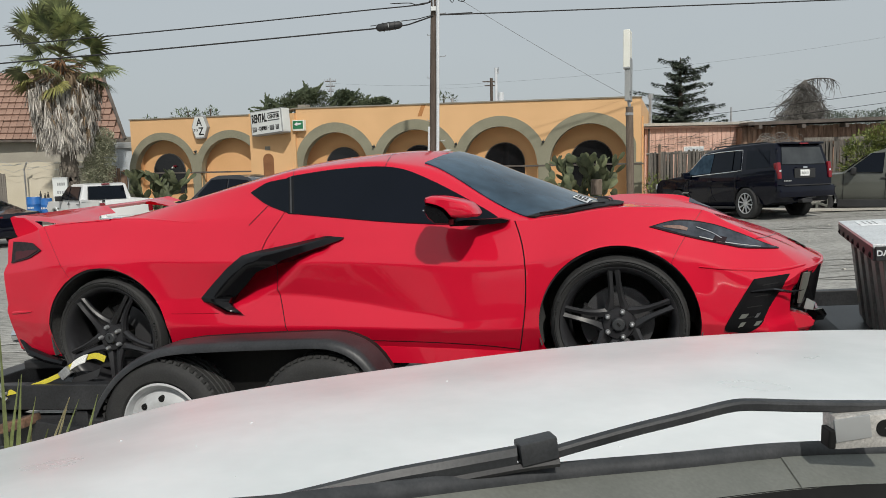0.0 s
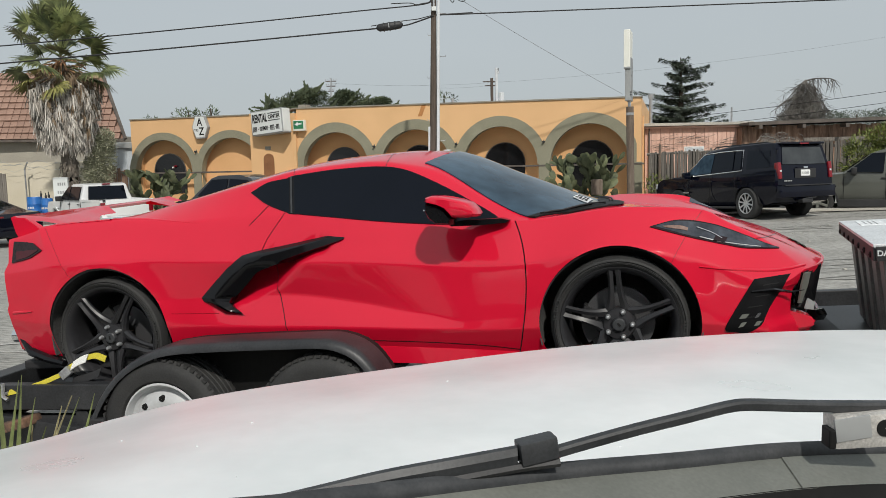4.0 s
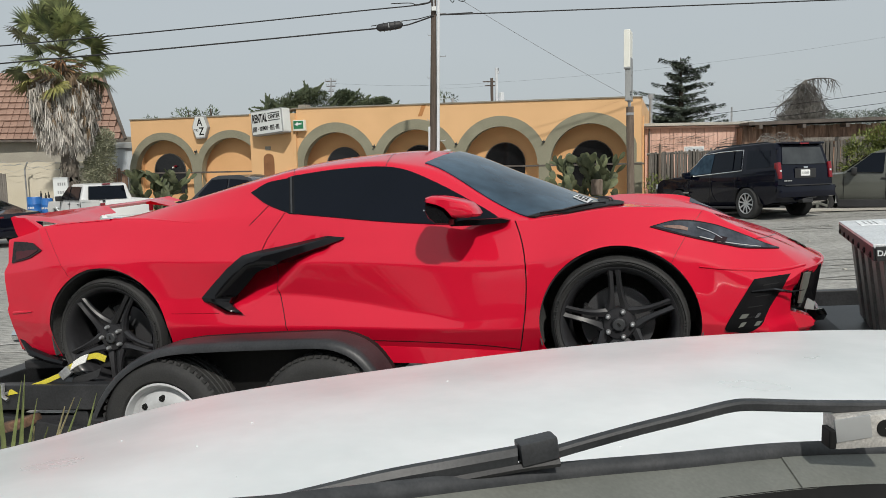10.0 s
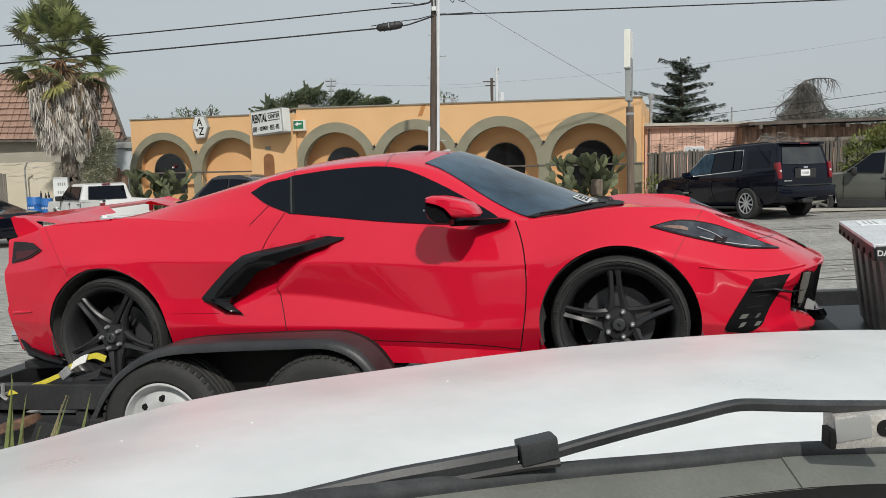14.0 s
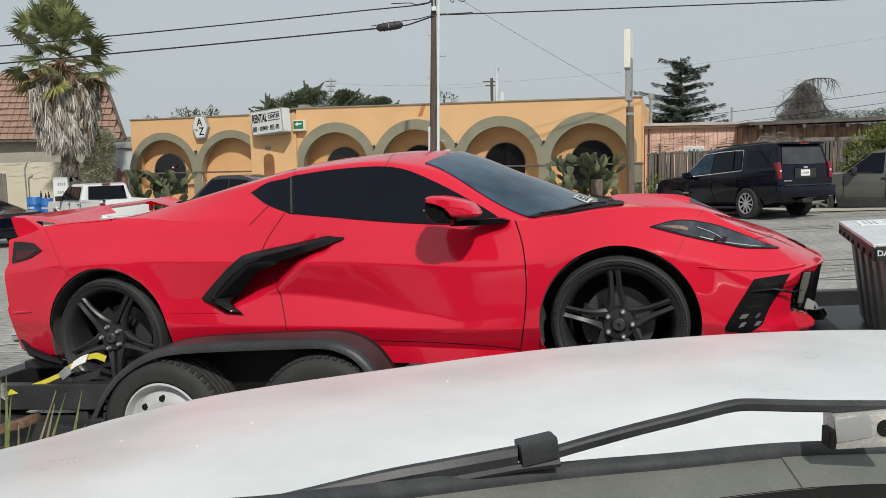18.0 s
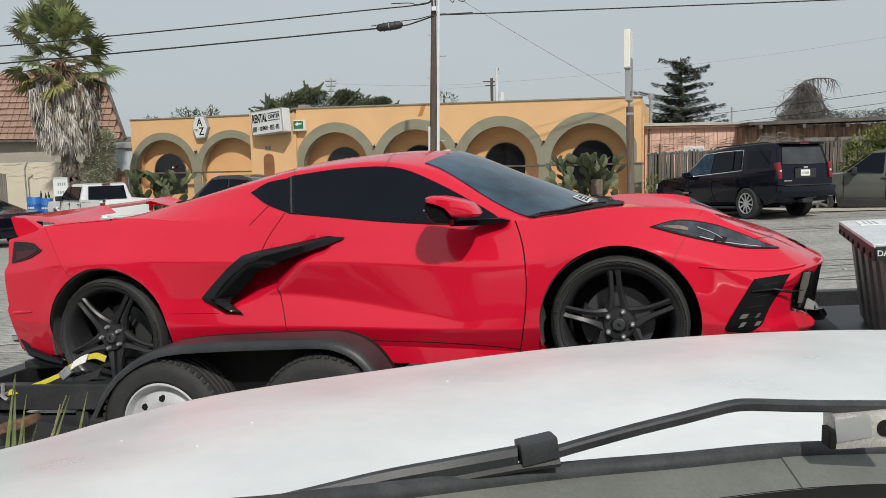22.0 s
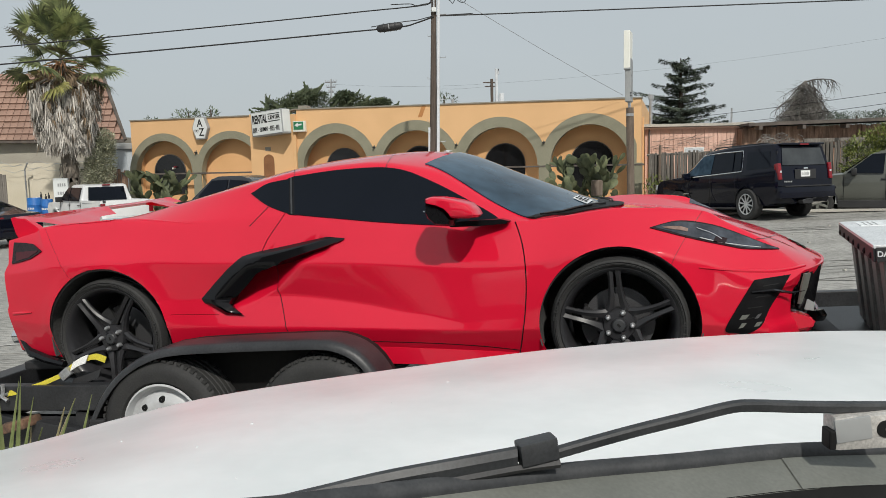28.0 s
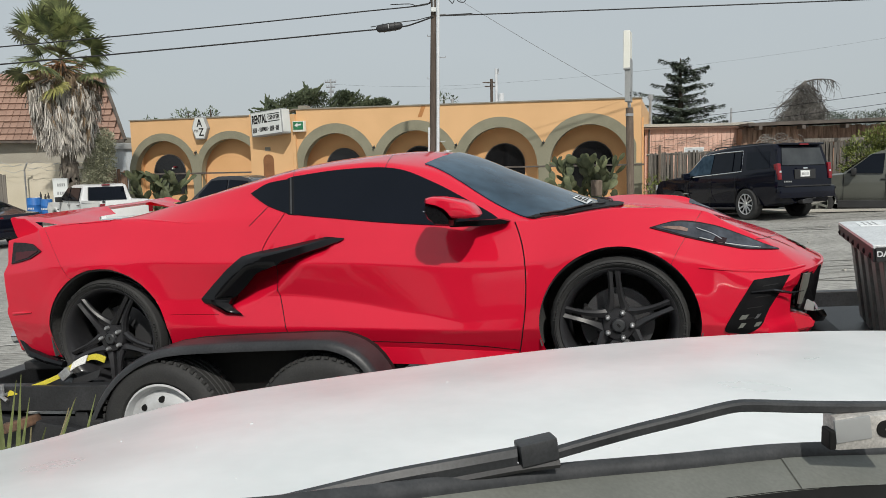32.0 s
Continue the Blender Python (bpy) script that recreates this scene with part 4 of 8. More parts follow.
            part("spoke", bm, RIM_BLACK, rim, smooth=20)
        b = radians(90 - 22 + 72 * k)
        nut = lathe(bmesh.new(), ((0.0005, face - 0.016), (0.008, face - 0.013), (0.0125, face - 0.002), (0.0125, face + 0.03)), 10, "y", (0.061 * math.cos(b), 0, 0.061 * math.sin(b)))
        part("lug_nut", nut, STEEL, rim, "bright steel lug nut", smooth=True)
    part("hub", lathe(bmesh.new(), ((0.033, face - 0.004), (0.040, face + 0.006), (0.070, face + 0.012), (0.078, face + 0.03), (0.078, face + 0.07)), 30, "y"), RIM_BLACK, rim, smooth=True)
    part("hub_cap", lathe(bmesh.new(), ((0.0005, face - 0.010), (0.026, face - 0.009), (0.031, face - 0.004), (0.031, face + 0.01)), 24, "y"), WIPER, rim, "dark grey hub cap", smooth=True)
    part("hub_mark", boxed((0, face - 0.010, 0.002), (0.020, 0.003, 0.010), Matrix.Rotation(0.9, 3, "Y"), 0.001), LETTER_BLACK, rim)
    part("brake_disc", lathe(bmesh.new(), ((0.06, 0.0), (0.165, 0.0), (0.165, 0.028), (0.06, 0.028)), 40, "y", closed=True), DISC_STEEL, rim, "grey steel brake disc", smooth=True)
    bm = bmesh.new()
    rows = []
    for i in range(9):
        q = radians(150 + 62 * i / 8)
        rows.append([Vector((c * math.cos(q), y, c * math.sin(q))) for c, y in ((0.112, -0.025), (0.178, -0.025), (0.184, 0.02), (0.178, 0.05), (0.112, 0.05), (0.112, -0.025))])
    grid(bm, rows)
    bmesh.ops.remove_doubles(bm, verts=bm.verts, dist=1e-5)
    bmesh.ops.holes_fill(bm, edges=bm.edges, sides=8)
    part("brake_caliper", bm, TRIM_BLACK, rim, "black brake caliper", smooth=True)
    return rim


def build_car():
    car = empty("sports_car", CAR_POSE, "glossy red mid-engined coupe strapped on a trailer", "car")
    xs = car_columns()
    pts, plain = [], []
    inside = []
    for x in xs:
        sec = car_section(x)
        row = [car_point(x, w, z, j) for j, (w, z) in enumerate(sec)]
        raw = [Vector((car_bend(car_seam(x, z) if j < 34 else x, w, z), 0, z)) for j, (w, z) in enumerate(sec)]
        pts.append(row)
        plain.append([car_point(x, w, z, j, False) for j, (w, z) in enumerate(sec)])
        inside.append([j < 33 and any(math.hypot(p.x - hx, p.z - hz) < r - 1e-4 for hx, hz, r in HUBS) for j, p in enumerate(raw)])
    n_row = len(pts[0])

    def panel(name, keep, label="", material=RED_PAINT, shrink=0.0, mirror=True):
        for sign in ((1, -1) if mirror else (1,)):
            bm = bmesh.new()
            made = {}

            def v(i, j):
                if (i, j) not in made:
                    p = pts[i][j].copy()
                    if shrink:
                        p = Vector((p.x, min(0, p.y + shrink), p.z - shrink))
                    p.y *= sign
                    made[i, j] = bm.verts.new(p)
                return made[i, j]
            for i in range(len(xs) - 1):
                for j in range(n_row - 1):
                    if all(inside[a][b] for a, b in ((i, j), (i + 1, j), (i + 1, j + 1), (i, j + 1))):
                        continue
                    x = (xs[i] + xs[i + 1]) / 2
                    if keep(x, j):
                        q = [v(i, j), v(i + 1, j), v(i + 1, j + 1), v(i, j + 1)]
                        if len({tuple(round(c, 5) for c in p.co) for p in q}) == 4:
                            bm.faces.new(q)
            bmesh.ops.remove_doubles(bm, verts=bm.verts, dist=1e-5)
            part(name, bm, material, car, label, smooth=50)

    lo, hi = [s - 0.0008 for s in SEAMS], [s + 0.0008 for s in SEAMS]
    panel("rear_bumper", lambda x, j: x < lo[0] and j < 33)
    panel("rear_quarter", lambda x, j: hi[0] < x < lo[1] and j < 33)
    panel("door", lambda x, j: hi[1] < x < lo[2] and 4 <= j < 33)
    panel("side_sill", lambda x, j: hi[1] < x < lo[2] and j < 4)
    panel("front_fender", lambda x, j: hi[2] < x < lo[3] and j < 33)
    panel("front_bumper", lambda x, j: x > hi[3] and j < 33)
    panel("rear_deck", lambda x, j: x < -1.90 and j >= 33)
    panel("roof", lambda x, j: -1.90 < x < -0.06 and j >= 33)
    panel("hood", lambda x, j: x > -0.06 and j >= 33)
    panel("inner_shell", lambda x, j: True, "black inner shell", TRIM_BLACK, 0.012)

    # the whole skin, to lay glass and lamps on
    skin = bmesh.new()
    grid(skin, plain)
    grid(skin, [[Vector((car_bend(1.04, -pts[-1][j].y * k / 14, pts[-1][j].z), pts[-1][j].y * k / 14, pts[-1][j].z)) for k in range(14, -15, -1)] for j in range(34)])
    mirrored = bmesh.new()
    grid(mirrored, [[Vector((p.x, -p.y, p.z)) for p in row] for row in pts])
    skin.normal_update()
    mirrored.normal_update()
    tree = BVHTree.FromBMesh(skin)
    far = BVHTree.FromBMesh(mirrored)
    skin.free()
    mirrored.free()

    def lay(x, z, lift, y=-0.95, tries=0):
        way = (Vector((x, y, z)) - CAR_EYE).normalized()
        hits = [h for h in (tree.ray_cast(CAR_EYE, way), far.ray_cast(CAR_EYE, way)) if h[0]]
        if not hits:
            return lay(x - 0.004 if x > -3 else x + 0.006, z - (0.008 if x > -3 else 0.0), lift, y, tries + 1) if tries < 40 else Vector((x, y, z))
        h = min(hits, key=lambda h: h[3])
        nrm = h[1] if h[1].dot(way) < 0 else -h[1]
        return h[0] + nrm * lift

    def slab(top, low, sign=1):
        """A closed piece between an upper and a lower sheet."""
        bm = bmesh.new()
        flip = lambda rows: [[Vector((p.x, p.y * sign, p.z)) for p in row] for row in rows]
        a, b = grid(bm, flip(top)), grid(bm, flip(low))
        rim = lambda g: [r[0] for r in g] + g[-1][1:] + [r[-1] for r in g[::-1]][1:] + g[0][::-1][1:-1]
        ra, rb = rim(a), rim(b)
        for k in range(len(ra)):
            q = (ra[k], ra[(k + 1) % len(ra)], rb[(k + 1) % len(ra)], rb[k])
            bm.faces.new(q)
        bmesh.ops.remove_doubles(bm, verts=bm.verts, dist=2e-5)
        return bm

    def patch(name, one, two, material, lift=0.005, n=32, m=12, label="", mirror=True, depth=0.004, parent=None, fold=None, straight=False):
        """A piece cast from the camera's eye onto the skin between two curves; fold(share across) lifts it further."""
        rows, under = [], []
        walk_on = straightly if straight else along
        for i in range(n + 1):
            a, b = walk_on(one, i / n), walk_on(two, i / n)
            rows.append([lay(*(a + (b - a) * k / m), lift + (fold(k / m, i / n) if fold else 0)) for k in range(m + 1)])
            under.append([lay(*(a + (b - a) * k / m), lift - depth - 0.008) for k in range(m + 1)])
        obs = []
        for sign in ((1, -1) if mirror else (1,)):
            obs.append(part(name, slab(rows, under, sign), material, parent or car, label, smooth=40))
        return obs

    patch("side_window", ((-1.545, 1.138), (-1.293, 1.152), (-1.024, 1.138), (-0.834, 1.06), (-0.591, 0.91), (-0.504, 0.843)),
          ((-1.562, 0.948), (-1.296, 0.908), (-1.092, 0.878), (-0.886, 0.854), (-0.641, 0.833), (-0.504, 0.837)), TINT_GLASS, label="dark tinted side window")
    patch("quarter_window", ((-1.791, 1.071), (-1.704, 1.111), (-1.640, 1.122), (-1.574, 1.128)),
          ((-1.791, 1.070), (-1.718, 1.011), (-1.650, 0.977), (-1.591, 0.953)), TINT_GLASS, n=12, label="dark tinted quarter window")
    pillar = patch("window_divider", ((-1.580, 1.131), (-1.597, 0.951)), ((-1.538, 1.140), (-1.554, 0.945)), GLOSS_BLACK, lift=0.004, n=8, m=3, label="black pillar between the windows", mirror=False)
    patch("pillar_strip", ((-1.565, 1.131), (-1.582, 0.953)), ((-1.557, 1.134), (-1.573, 0.950)), WIPER, lift=0.009, n=8, m=2, mirror=False, parent=pillar[0])
    patch("air_intake_blade", ((-1.307, 0.813), (-1.40, 0.826), (-1.60, 0.797), (-1.798, 0.770), (-1.880, 0.752), (-1.972, 0.694), (-2.060, 0.618), (-2.142, 0.543), (-2.130, 0.522), (-2.011, 0.451), (-1.902, 0.440)),
          ((-1.310, 0.806), (-1.40, 0.776), (-1.60, 0.722), (-1.755, 0.686), (-1.800, 0.668), (-1.862, 0.608), (-1.912, 0.566), (-1.962, 0.526), (-1.974, 0.508), (-1.945, 0.478), (-1.900, 0.438)), GLOSS_BLACK,
          lift=0.006, n=60, m=8, depth=0.030, label="gloss black boomerang side intake", straight=True,
          fold=lambda u, s: 0.034 * min(1, u / 0.45) * min(1, 6 * s) * min(1, 8 * (1 - s)) - 0.03 * max(0, u - 0.5) * min(1, 3 * s))
    lamps = patch("headlight", ((0.162, 0.774), (0.286, 0.797), (0.416, 0.774), (0.52, 0.732), (0.633, 0.677), (0.696, 0.649)),
                  ((0.162, 0.772), (0.306, 0.724), (0.40, 0.696), (0.494, 0.670), (0.563, 0.654), (0.696, 0.645)), LAMP_DARK, label="smoked wedge headlight")
    rows = [[far.find_nearest(Vector((0.44 + 0.029 * i, 0.70 + 0.014 * k, 0.81 - 0.0013 * i * i)))[0] + Vector((0, 0, 0.010 - 0.0015 * abs(i - 5))) for k in range(5)] for i in range(11)]
    part("lens_crest", slab(rows, [[p - Vector((0, 0, 0.02)) for p in row] for row in rows]), LAMP_LENS, lamps[1], "dark crest of the far headlight", smooth=True)
    patch("lens", ((0.188, 0.775), (0.286, 0.791), (0.416, 0.768), (0.52, 0.727), (0.633, 0.673), (0.684, 0.651)), ((0.188, 0.771), (0.306, 0.730), (0.40, 0.702), (0.494, 0.676), (0.563, 0.659), (0.678, 0.6485)), LAMP_LENS, lift=0.007, n=20, m=8, mirror=False, parent=lamps[0], label="clear lens toned like reflected sky")
    # A thin pale strip paints the glint on the lens's lower edge.
    patch("lens_glint", ((0.37, 0.716), (0.45, 0.691), (0.54, 0.671), (0.62, 0.6575)), ((0.372, 0.712), (0.452, 0.687), (0.542, 0.668), (0.62, 0.6555)), LAMP_CLEAR, lift=0.0098, n=12, m=2, mirror=False, parent=lamps[0], label="light streak painted along the lens's lower edge")
    patch("reflector", ((0.215, 0.771), (0.285, 0.770), (0.325, 0.756)), ((0.228, 0.764), (0.285, 0.753), (0.32, 0.744)), AMBER, lift=0.0095, n=6, m=2, mirror=False, parent=lamps[0])
    patch("light_bar", ((0.36, 0.758), (0.42, 0.731), (0.462, 0.702)), ((0.359, 0.7560), (0.4185, 0.729), (0.4605, 0.700)), CHROME, lift=0.0125, n=10, m=2, mirror=False, parent=lamps[0])
    patch("projector", ((0.436, 0.715), (0.485, 0.703)), ((0.425, 0.694), (0.475, 0.682)), LAMP_DARK, lift=0.0122, n=6, m=3, mirror=False, parent=lamps[0])
    tails = patch("tail_light", ((-3.285, 0.908), (-3.22, 0.902), (-3.16, 0.892), (-3.113, 0.849)), ((-3.318, 0.787), (-3.25, 0.798), (-3.188, 0.811), (-3.113, 0.846)), LAMP_DARK, n=15, m=8, lift=0.008,
                  label="smoked dark red tail light", straight=True)
    patch("tail_lens", ((-3.275, 0.850), (-3.20, 0.852), (-3.13, 0.853)), ((-3.285, 0.800), (-3.20, 0.816), (-3.135, 0.845)), LAMP_SMOKE, n=10, m=4, lift=0.0115, mirror=False, parent=tails[0], straight=True)
    grille = patch("side_grille", ((0.59, 0.515), (0.505, 0.38), (0.461, 0.297), (0.50, 0.285), (0.542, 0.276)),
                   ((0.738, 0.533), (0.708, 0.485), (0.645, 0.387), (0.612, 0.312), (0.545, 0.276)), INTAKE_BLACK, n=16, m=8, label="corner air intake, its inner shade painted black")
    for k in range(4):
        z = 0.345 + 0.048 * k
        patch("grille_slat", ((0.525 + 0.034 * k, z), (0.585 + 0.034 * k, z + 0.007)), ((0.523 + 0.034 * k, z - 0.004), (0.584 + 0.034 * k, z + 0.003)), LETTER_BLACK, lift=0.0065, n=5, m=1,
              mirror=False, parent=grille[0])
    for x, z, w in ((0.520, 0.351, 0.030), (0.516, 0.314, 0.021), (0.580, 0.318, 0.022), (0.585, 0.354, 0.015)):
        patch("grille_insert", ((x + 0.014, z + 0.011), (x + 0.014 + w, z + 0.013)), ((x, z - 0.009), (x + w * 0.9, z - 0.007)),
              COWL_GREY if w > 0.016 else DISC_STEEL, lift=0.0075, n=2, m=1, mirror=False, parent=grille[0])
    for sgn in (1, -1):
        blade = [lay(0.575, 0.462, 0.010), lay(0.66, 0.468, 0.020), lay(0.72, 0.472, 0.028)]
        blade = [Vector((p.x, p.y * sgn, p.z)) for p in blade + [blade[-1] + Vector((0.06, 0.02, 0.004))]]
        part("intake_splitter", tube(bmesh.new(), blade, [0.004, 0.007, 0.006, 0.001], 4), GLOSS_BLACK, car)
        lip = prism(bmesh.new(), ((0.66, 0.345), (0.793, 0.318), (0.842, 0.302), (0.874, 0.286), (0.881, 0.262), (0.856, 0.242), (0.66, 0.205)), sgn * -0.72, sgn * -0.60)
        bmesh.ops.bevel(lip, geom=list(lip.edges), offset=0.010, segments=3, affect="EDGES")
        part("bumper_lip", lip, RED_PAINT, car, smooth=True)
    patch("bumper_crease", ((0.365, 0.585), (0.52, 0.568), (0.69, 0.560), (0.80, 0.577)), ((0.365, 0.580), (0.52, 0.556), (0.69, 0.546), (0.80, 0.565)), RED_PAINT, lift=0.001, n=20, m=3, depth=0.002, fold=lambda u, s: 0.005 * math.sin(math.pi * u))
    patch("roof_joint", ((-1.000, 1.214), (-1.040, 1.180), (-1.062, 1.143)), ((-0.996, 1.214), (-1.036, 1.180), (-1.058, 1.143)), TRIM_BLACK, lift=0.001, n=8, m=1, depth=0.002)
    patch("roof_joint", ((-1.540, 1.178), (-1.548, 1.140)), ((-1.537, 1.178), (-1.545, 1.140)), TRIM_BLACK, lift=0.001, n=8, m=1, depth=0.002)
    patch("bumper_crease", ((-3.36, 0.512), (-3.30, 0.514), (-3.23, 0.509)), ((-3.36, 0.494), (-3.30, 0.497), (-3.23, 0.505)), RED_PAINT, lift=0.001, n=14, m=3, depth=0.002, fold=lambda u, s: 0.007 * math.sin(math.pi * u))
    patch("sill_seam", ((-1.30, 0.294), (-1.09, 0.284), (-0.856, 0.270), (-0.63, 0.250), (-0.465, 0.228)), ((-1.30, 0.291), (-1.09, 0.281), (-0.856, 0.267), (-0.63, 0.247), (-0.465, 0.225)), LETTER_BLACK, lift=0.001, n=20, m=1, depth=0.002)
    patch("sill_ledge", ((-1.45, 0.272), (-1.15, 0.258), (-0.88, 0.243), (-0.66, 0.229), (-0.48, 0.215)), ((-1.45, 0.205), (-1.15, 0.196), (-0.88, 0.186), (-0.66, 0.180), (-0.48, 0.174)), RED_PAINT, lift=0.002, n=20, m=4, depth=0.002,
          fold=lambda u, s: 0.034 * u)
    patch("quarter_seam", ((-2.34, 0.464), (-2.19, 0.460), (-2.05, 0.456)), ((-2.34, 0.4615), (-2.19, 0.4575), (-2.05, 0.4535)), LAMP_RED, lift=0.001, n=8, m=1, depth=0.002)
    patch("hood_seam", ((0.607, 0.6985), (0.646, 0.7005), (0.685, 0.7115)), ((0.607, 0.6945), (0.646, 0.6965), (0.685, 0.7075)), LAMP_RED, lift=0.002, n=8, m=1, depth=0.002, mirror=False)
    patch("hood_emblem", ((0.737, 0.693), (0.77, 0.682), (0.807, 0.652)), ((0.741, 0.684), (0.772, 0.672), (0.805, 0.647)), GLOSS_BLACK, lift=0.004, n=8, m=2, depth=0.003, mirror=False, label="small dark hood emblem")
    patch("fuel_flap_seam", ((-1.705, 1.000), (-1.823, 0.908)), ((-1.702, 0.998), (-1.820, 0.906)), LETTER_BLACK, lift=0.001, n=8, m=1, depth=0.002)

    # windshield, laid on from above
    def drop(x, y, lift):
        hits = [h for h in (t.ray_cast(Vector((x, y, 3)), Vector((0, 0, -1))) for t in (tree, far)) if h[0]]
        h = max(hits, key=lambda h: h[0].z) if hits else (Vector((x, y, 1)), Vector((0, 0, 1)))
        nrm = h[1] if h[1].z > 0 else -h[1]
        return h[0] + nrm * lift

    rows, low = [], []
    for i in range(31):
        s = -1 + i / 15
        top, base = Vector((-0.90 - 0.065 * s * s, 0.57 * s)), Vector((-0.055 - 0.345 * s * s, 0.785 * s))
        rows.append([drop(*(top + (base - top) * k / 20), 0.007) for k in range(21)])
        low.append([drop(*(top + (base - top) * k / 20), -0.006) for k in range(21)])
    part("windshield", slab(rows, low), SHIELD_GLASS, car, "windshield coloured for reflected sky and dim cabin", smooth=True)
    rows, low = [], []
    for i in range(31):
        s = -1 + i / 15
        a, b = Vector((-0.065 - 0.345 * s * s, 0.785 * s)), Vector((0.020 - 0.390 * s * s, 0.795 * s))
        rows.append([drop(*(a + (b - a) * k / 3), 0.009) for k in range(4)])
        low.append([drop(*(a + (b - a) * k / 3), -0.006) for k in range(4)])
    part("cowl_grille", slab(rows, low), LETTER_BLACK, car, "black cowl below the windshield", smooth=True)
    # A flat black patch paints the shade inside the cowl's recess.
    well = [[drop(-0.040 + 0.075 * r * math.cos(2 * math.pi * k / 20), 0.02 + 0.30 * r * math.sin(2 * math.pi * k / 20), 0.010) for r in (0.05, 0.5, 1.0)] for k in range(21)]
    bm = bmesh.new()
    grid(bm, well)
    bmesh.ops.remove_doubles(bm, verts=bm.verts, dist=1e-5)
    part("cowl_well_shade", thick(bm, 0.003), LETTER_BLACK, car, "flat black patch for the shaded well behind the hood", smooth=True)
    for y0, y1 in ((-0.74, -0.22), (-0.02, 0.56)):
        run = [y0 + (y1 - y0) * k / 10 for k in range(11)]
        wiper = part("wiper", tube(bmesh.new(), [drop(-0.030 - 0.345 * (y / 0.785) ** 2 - 0.010 * k / 10, y, 0.015 + 0.006 * math.sin(math.pi * k / 10)) for k, y in enumerate(run)], [0.003] + [0.005] * 9 + [0.008], 6), TRIM_BLACK, car, smooth=True)
        part("blade_rubber", tube(bmesh.new(), [drop(-0.046 - 0.345 * (y / 0.785) ** 2, y, 0.012) for y in run[:8]], 0.004, 5), LETTER_BLACK, wiper)
    paper = [Vector(p) for p in ((-0.231, -0.286), (-0.214, -0.141), (-0.130, -0.171), (-0.148, -0.36))]

    def on_paper(u, v, lift):
        a, b = paper[0] + (paper[3] - paper[0]) * u, paper[1] + (paper[2] - paper[1]) * u
        return drop(*(a + (b - a) * v), lift)
    bm = bmesh.new()
    grid(bm, [[on_paper(i / 5, k / 6, 0.012) for k in range(7)] for i in range(6)])
    sticker = part("sticker", thick(bm, 0.002), STICKER, car, "white paper sticker inside the glass")
    for u0, u1, v0, v1 in ((0.10, 0.26, 0.15, 0.30), (0.32, 0.46, 0.12, 0.48), (0.54, 0.62, 0.10, 0.85), (0.14, 0.22, 0.45, 0.88), (0.30, 0.37, 0.58, 0.90), (0.70, 0.86, 0.15, 0.36), (0.72, 0.80, 0.48, 0.85)):
        bm = bmesh.new()
        grid(bm, [[on_paper(u0 + (u1 - u0) * i / 2, v0 + (v1 - v0) * k / 3, 0.0155) for k in range(4)] for i in range(3)])
        part("sticker_print", thick(bm, 0.001), LETTER_BLACK, sticker)
    bm = bmesh.new()
    grid(bm, [[drop(-0.965 + 0.03 * i, -0.16 + 0.1 * k / 3, 0.012) for k in range(4)] for i in range(2)])
    part("sticker", thick(bm, 0.002), STICKER, car)

    # nose and tail faces
    end = pts[-1]

    def face_strip(name, lo, hi, a, b, material, push, label=""):
        """A strip of the nose between two rows and two shares of the half width."""
        bm = bmesh.new()
        rows = []
        for j in range(lo, hi + 1):
            w = -end[j].y
            rows.append([Vector((car_bend(1.04, abs(w * (a + (b - a) * k / 16)), end[j].z) + push, w * (a + (b - a) * k / 16), end[j].z)) for k in range(17)])
        part(name, slab(rows, [[p + Vector((-0.012, 0, 0)) for p in row] for row in rows]), material, car, label, smooth=True)

    face_strip("nose", 25, 33, -1, 1, RED_PAINT, 0.0)
    face_strip("chin", 0, 6, -1, 1, RED_PAINT, 0.0)
    for sgn in (-1, 1):
        face_strip("bumper_corner", 6, 25, sgn * 0.82, sgn * 1.0, RED_PAINT, 0.0)
    face_strip("front_grille", 6, 25, -0.82, 0.82, GLOSS_BLACK, -0.06, "black lower front grille")
    for k in range(4):
        face_strip("grille_bar", 9 + 4 * k, 10 + 4 * k, -0.70, 0.70, TRIM_BLACK, -0.025)
    part("front_splitter", prism(bmesh.new(), ((0.55, 0.175), (1.0, 0.16), (1.03, 0.18), (0.55, 0.20)), -0.66, 0.66), TRIM_BLACK, car, "black chin splitter")
    for sgn in (-1, 1):
        for name, ring, material, label in (
                ("corner_vent", ((0.825, 0.72, 0.504), (0.947, 0.50, 0.512), (0.915, 0.52, 0.422), (0.901, 0.55, 0.345), (0.841, 0.62, 0.311), (0.794, 0.70, 0.349), (0.804, 0.72, 0.458)), GLOSS_BLACK, "black corner vent of the nose"),
                ("vent_strip", ((0.831, 0.735, 0.503), (0.865, 0.685, 0.500), (0.848, 0.695, 0.438), (0.817, 0.705, 0.361), (0.802, 0.725, 0.363), (0.815, 0.735, 0.446)), COWL_GREY, "grey strip on the vent's edge"),
                ("vent_facet", ((0.860, 0.635, 0.366), (0.900, 0.575, 0.335), (0.886, 0.605, 0.305), (0.842, 0.655, 0.322)), SIGN_GREY, "")):
            bm = bmesh.new()
            bm.faces.new([bm.verts.new((x, sgn * y, z)) for x, y, z in ring])
            bmesh.ops.triangulate(bm, faces=bm.faces)
            bmesh.ops.solidify(bm, geom=list(bm.faces), thickness=0.008)
            part(name, bm, material, car, label)
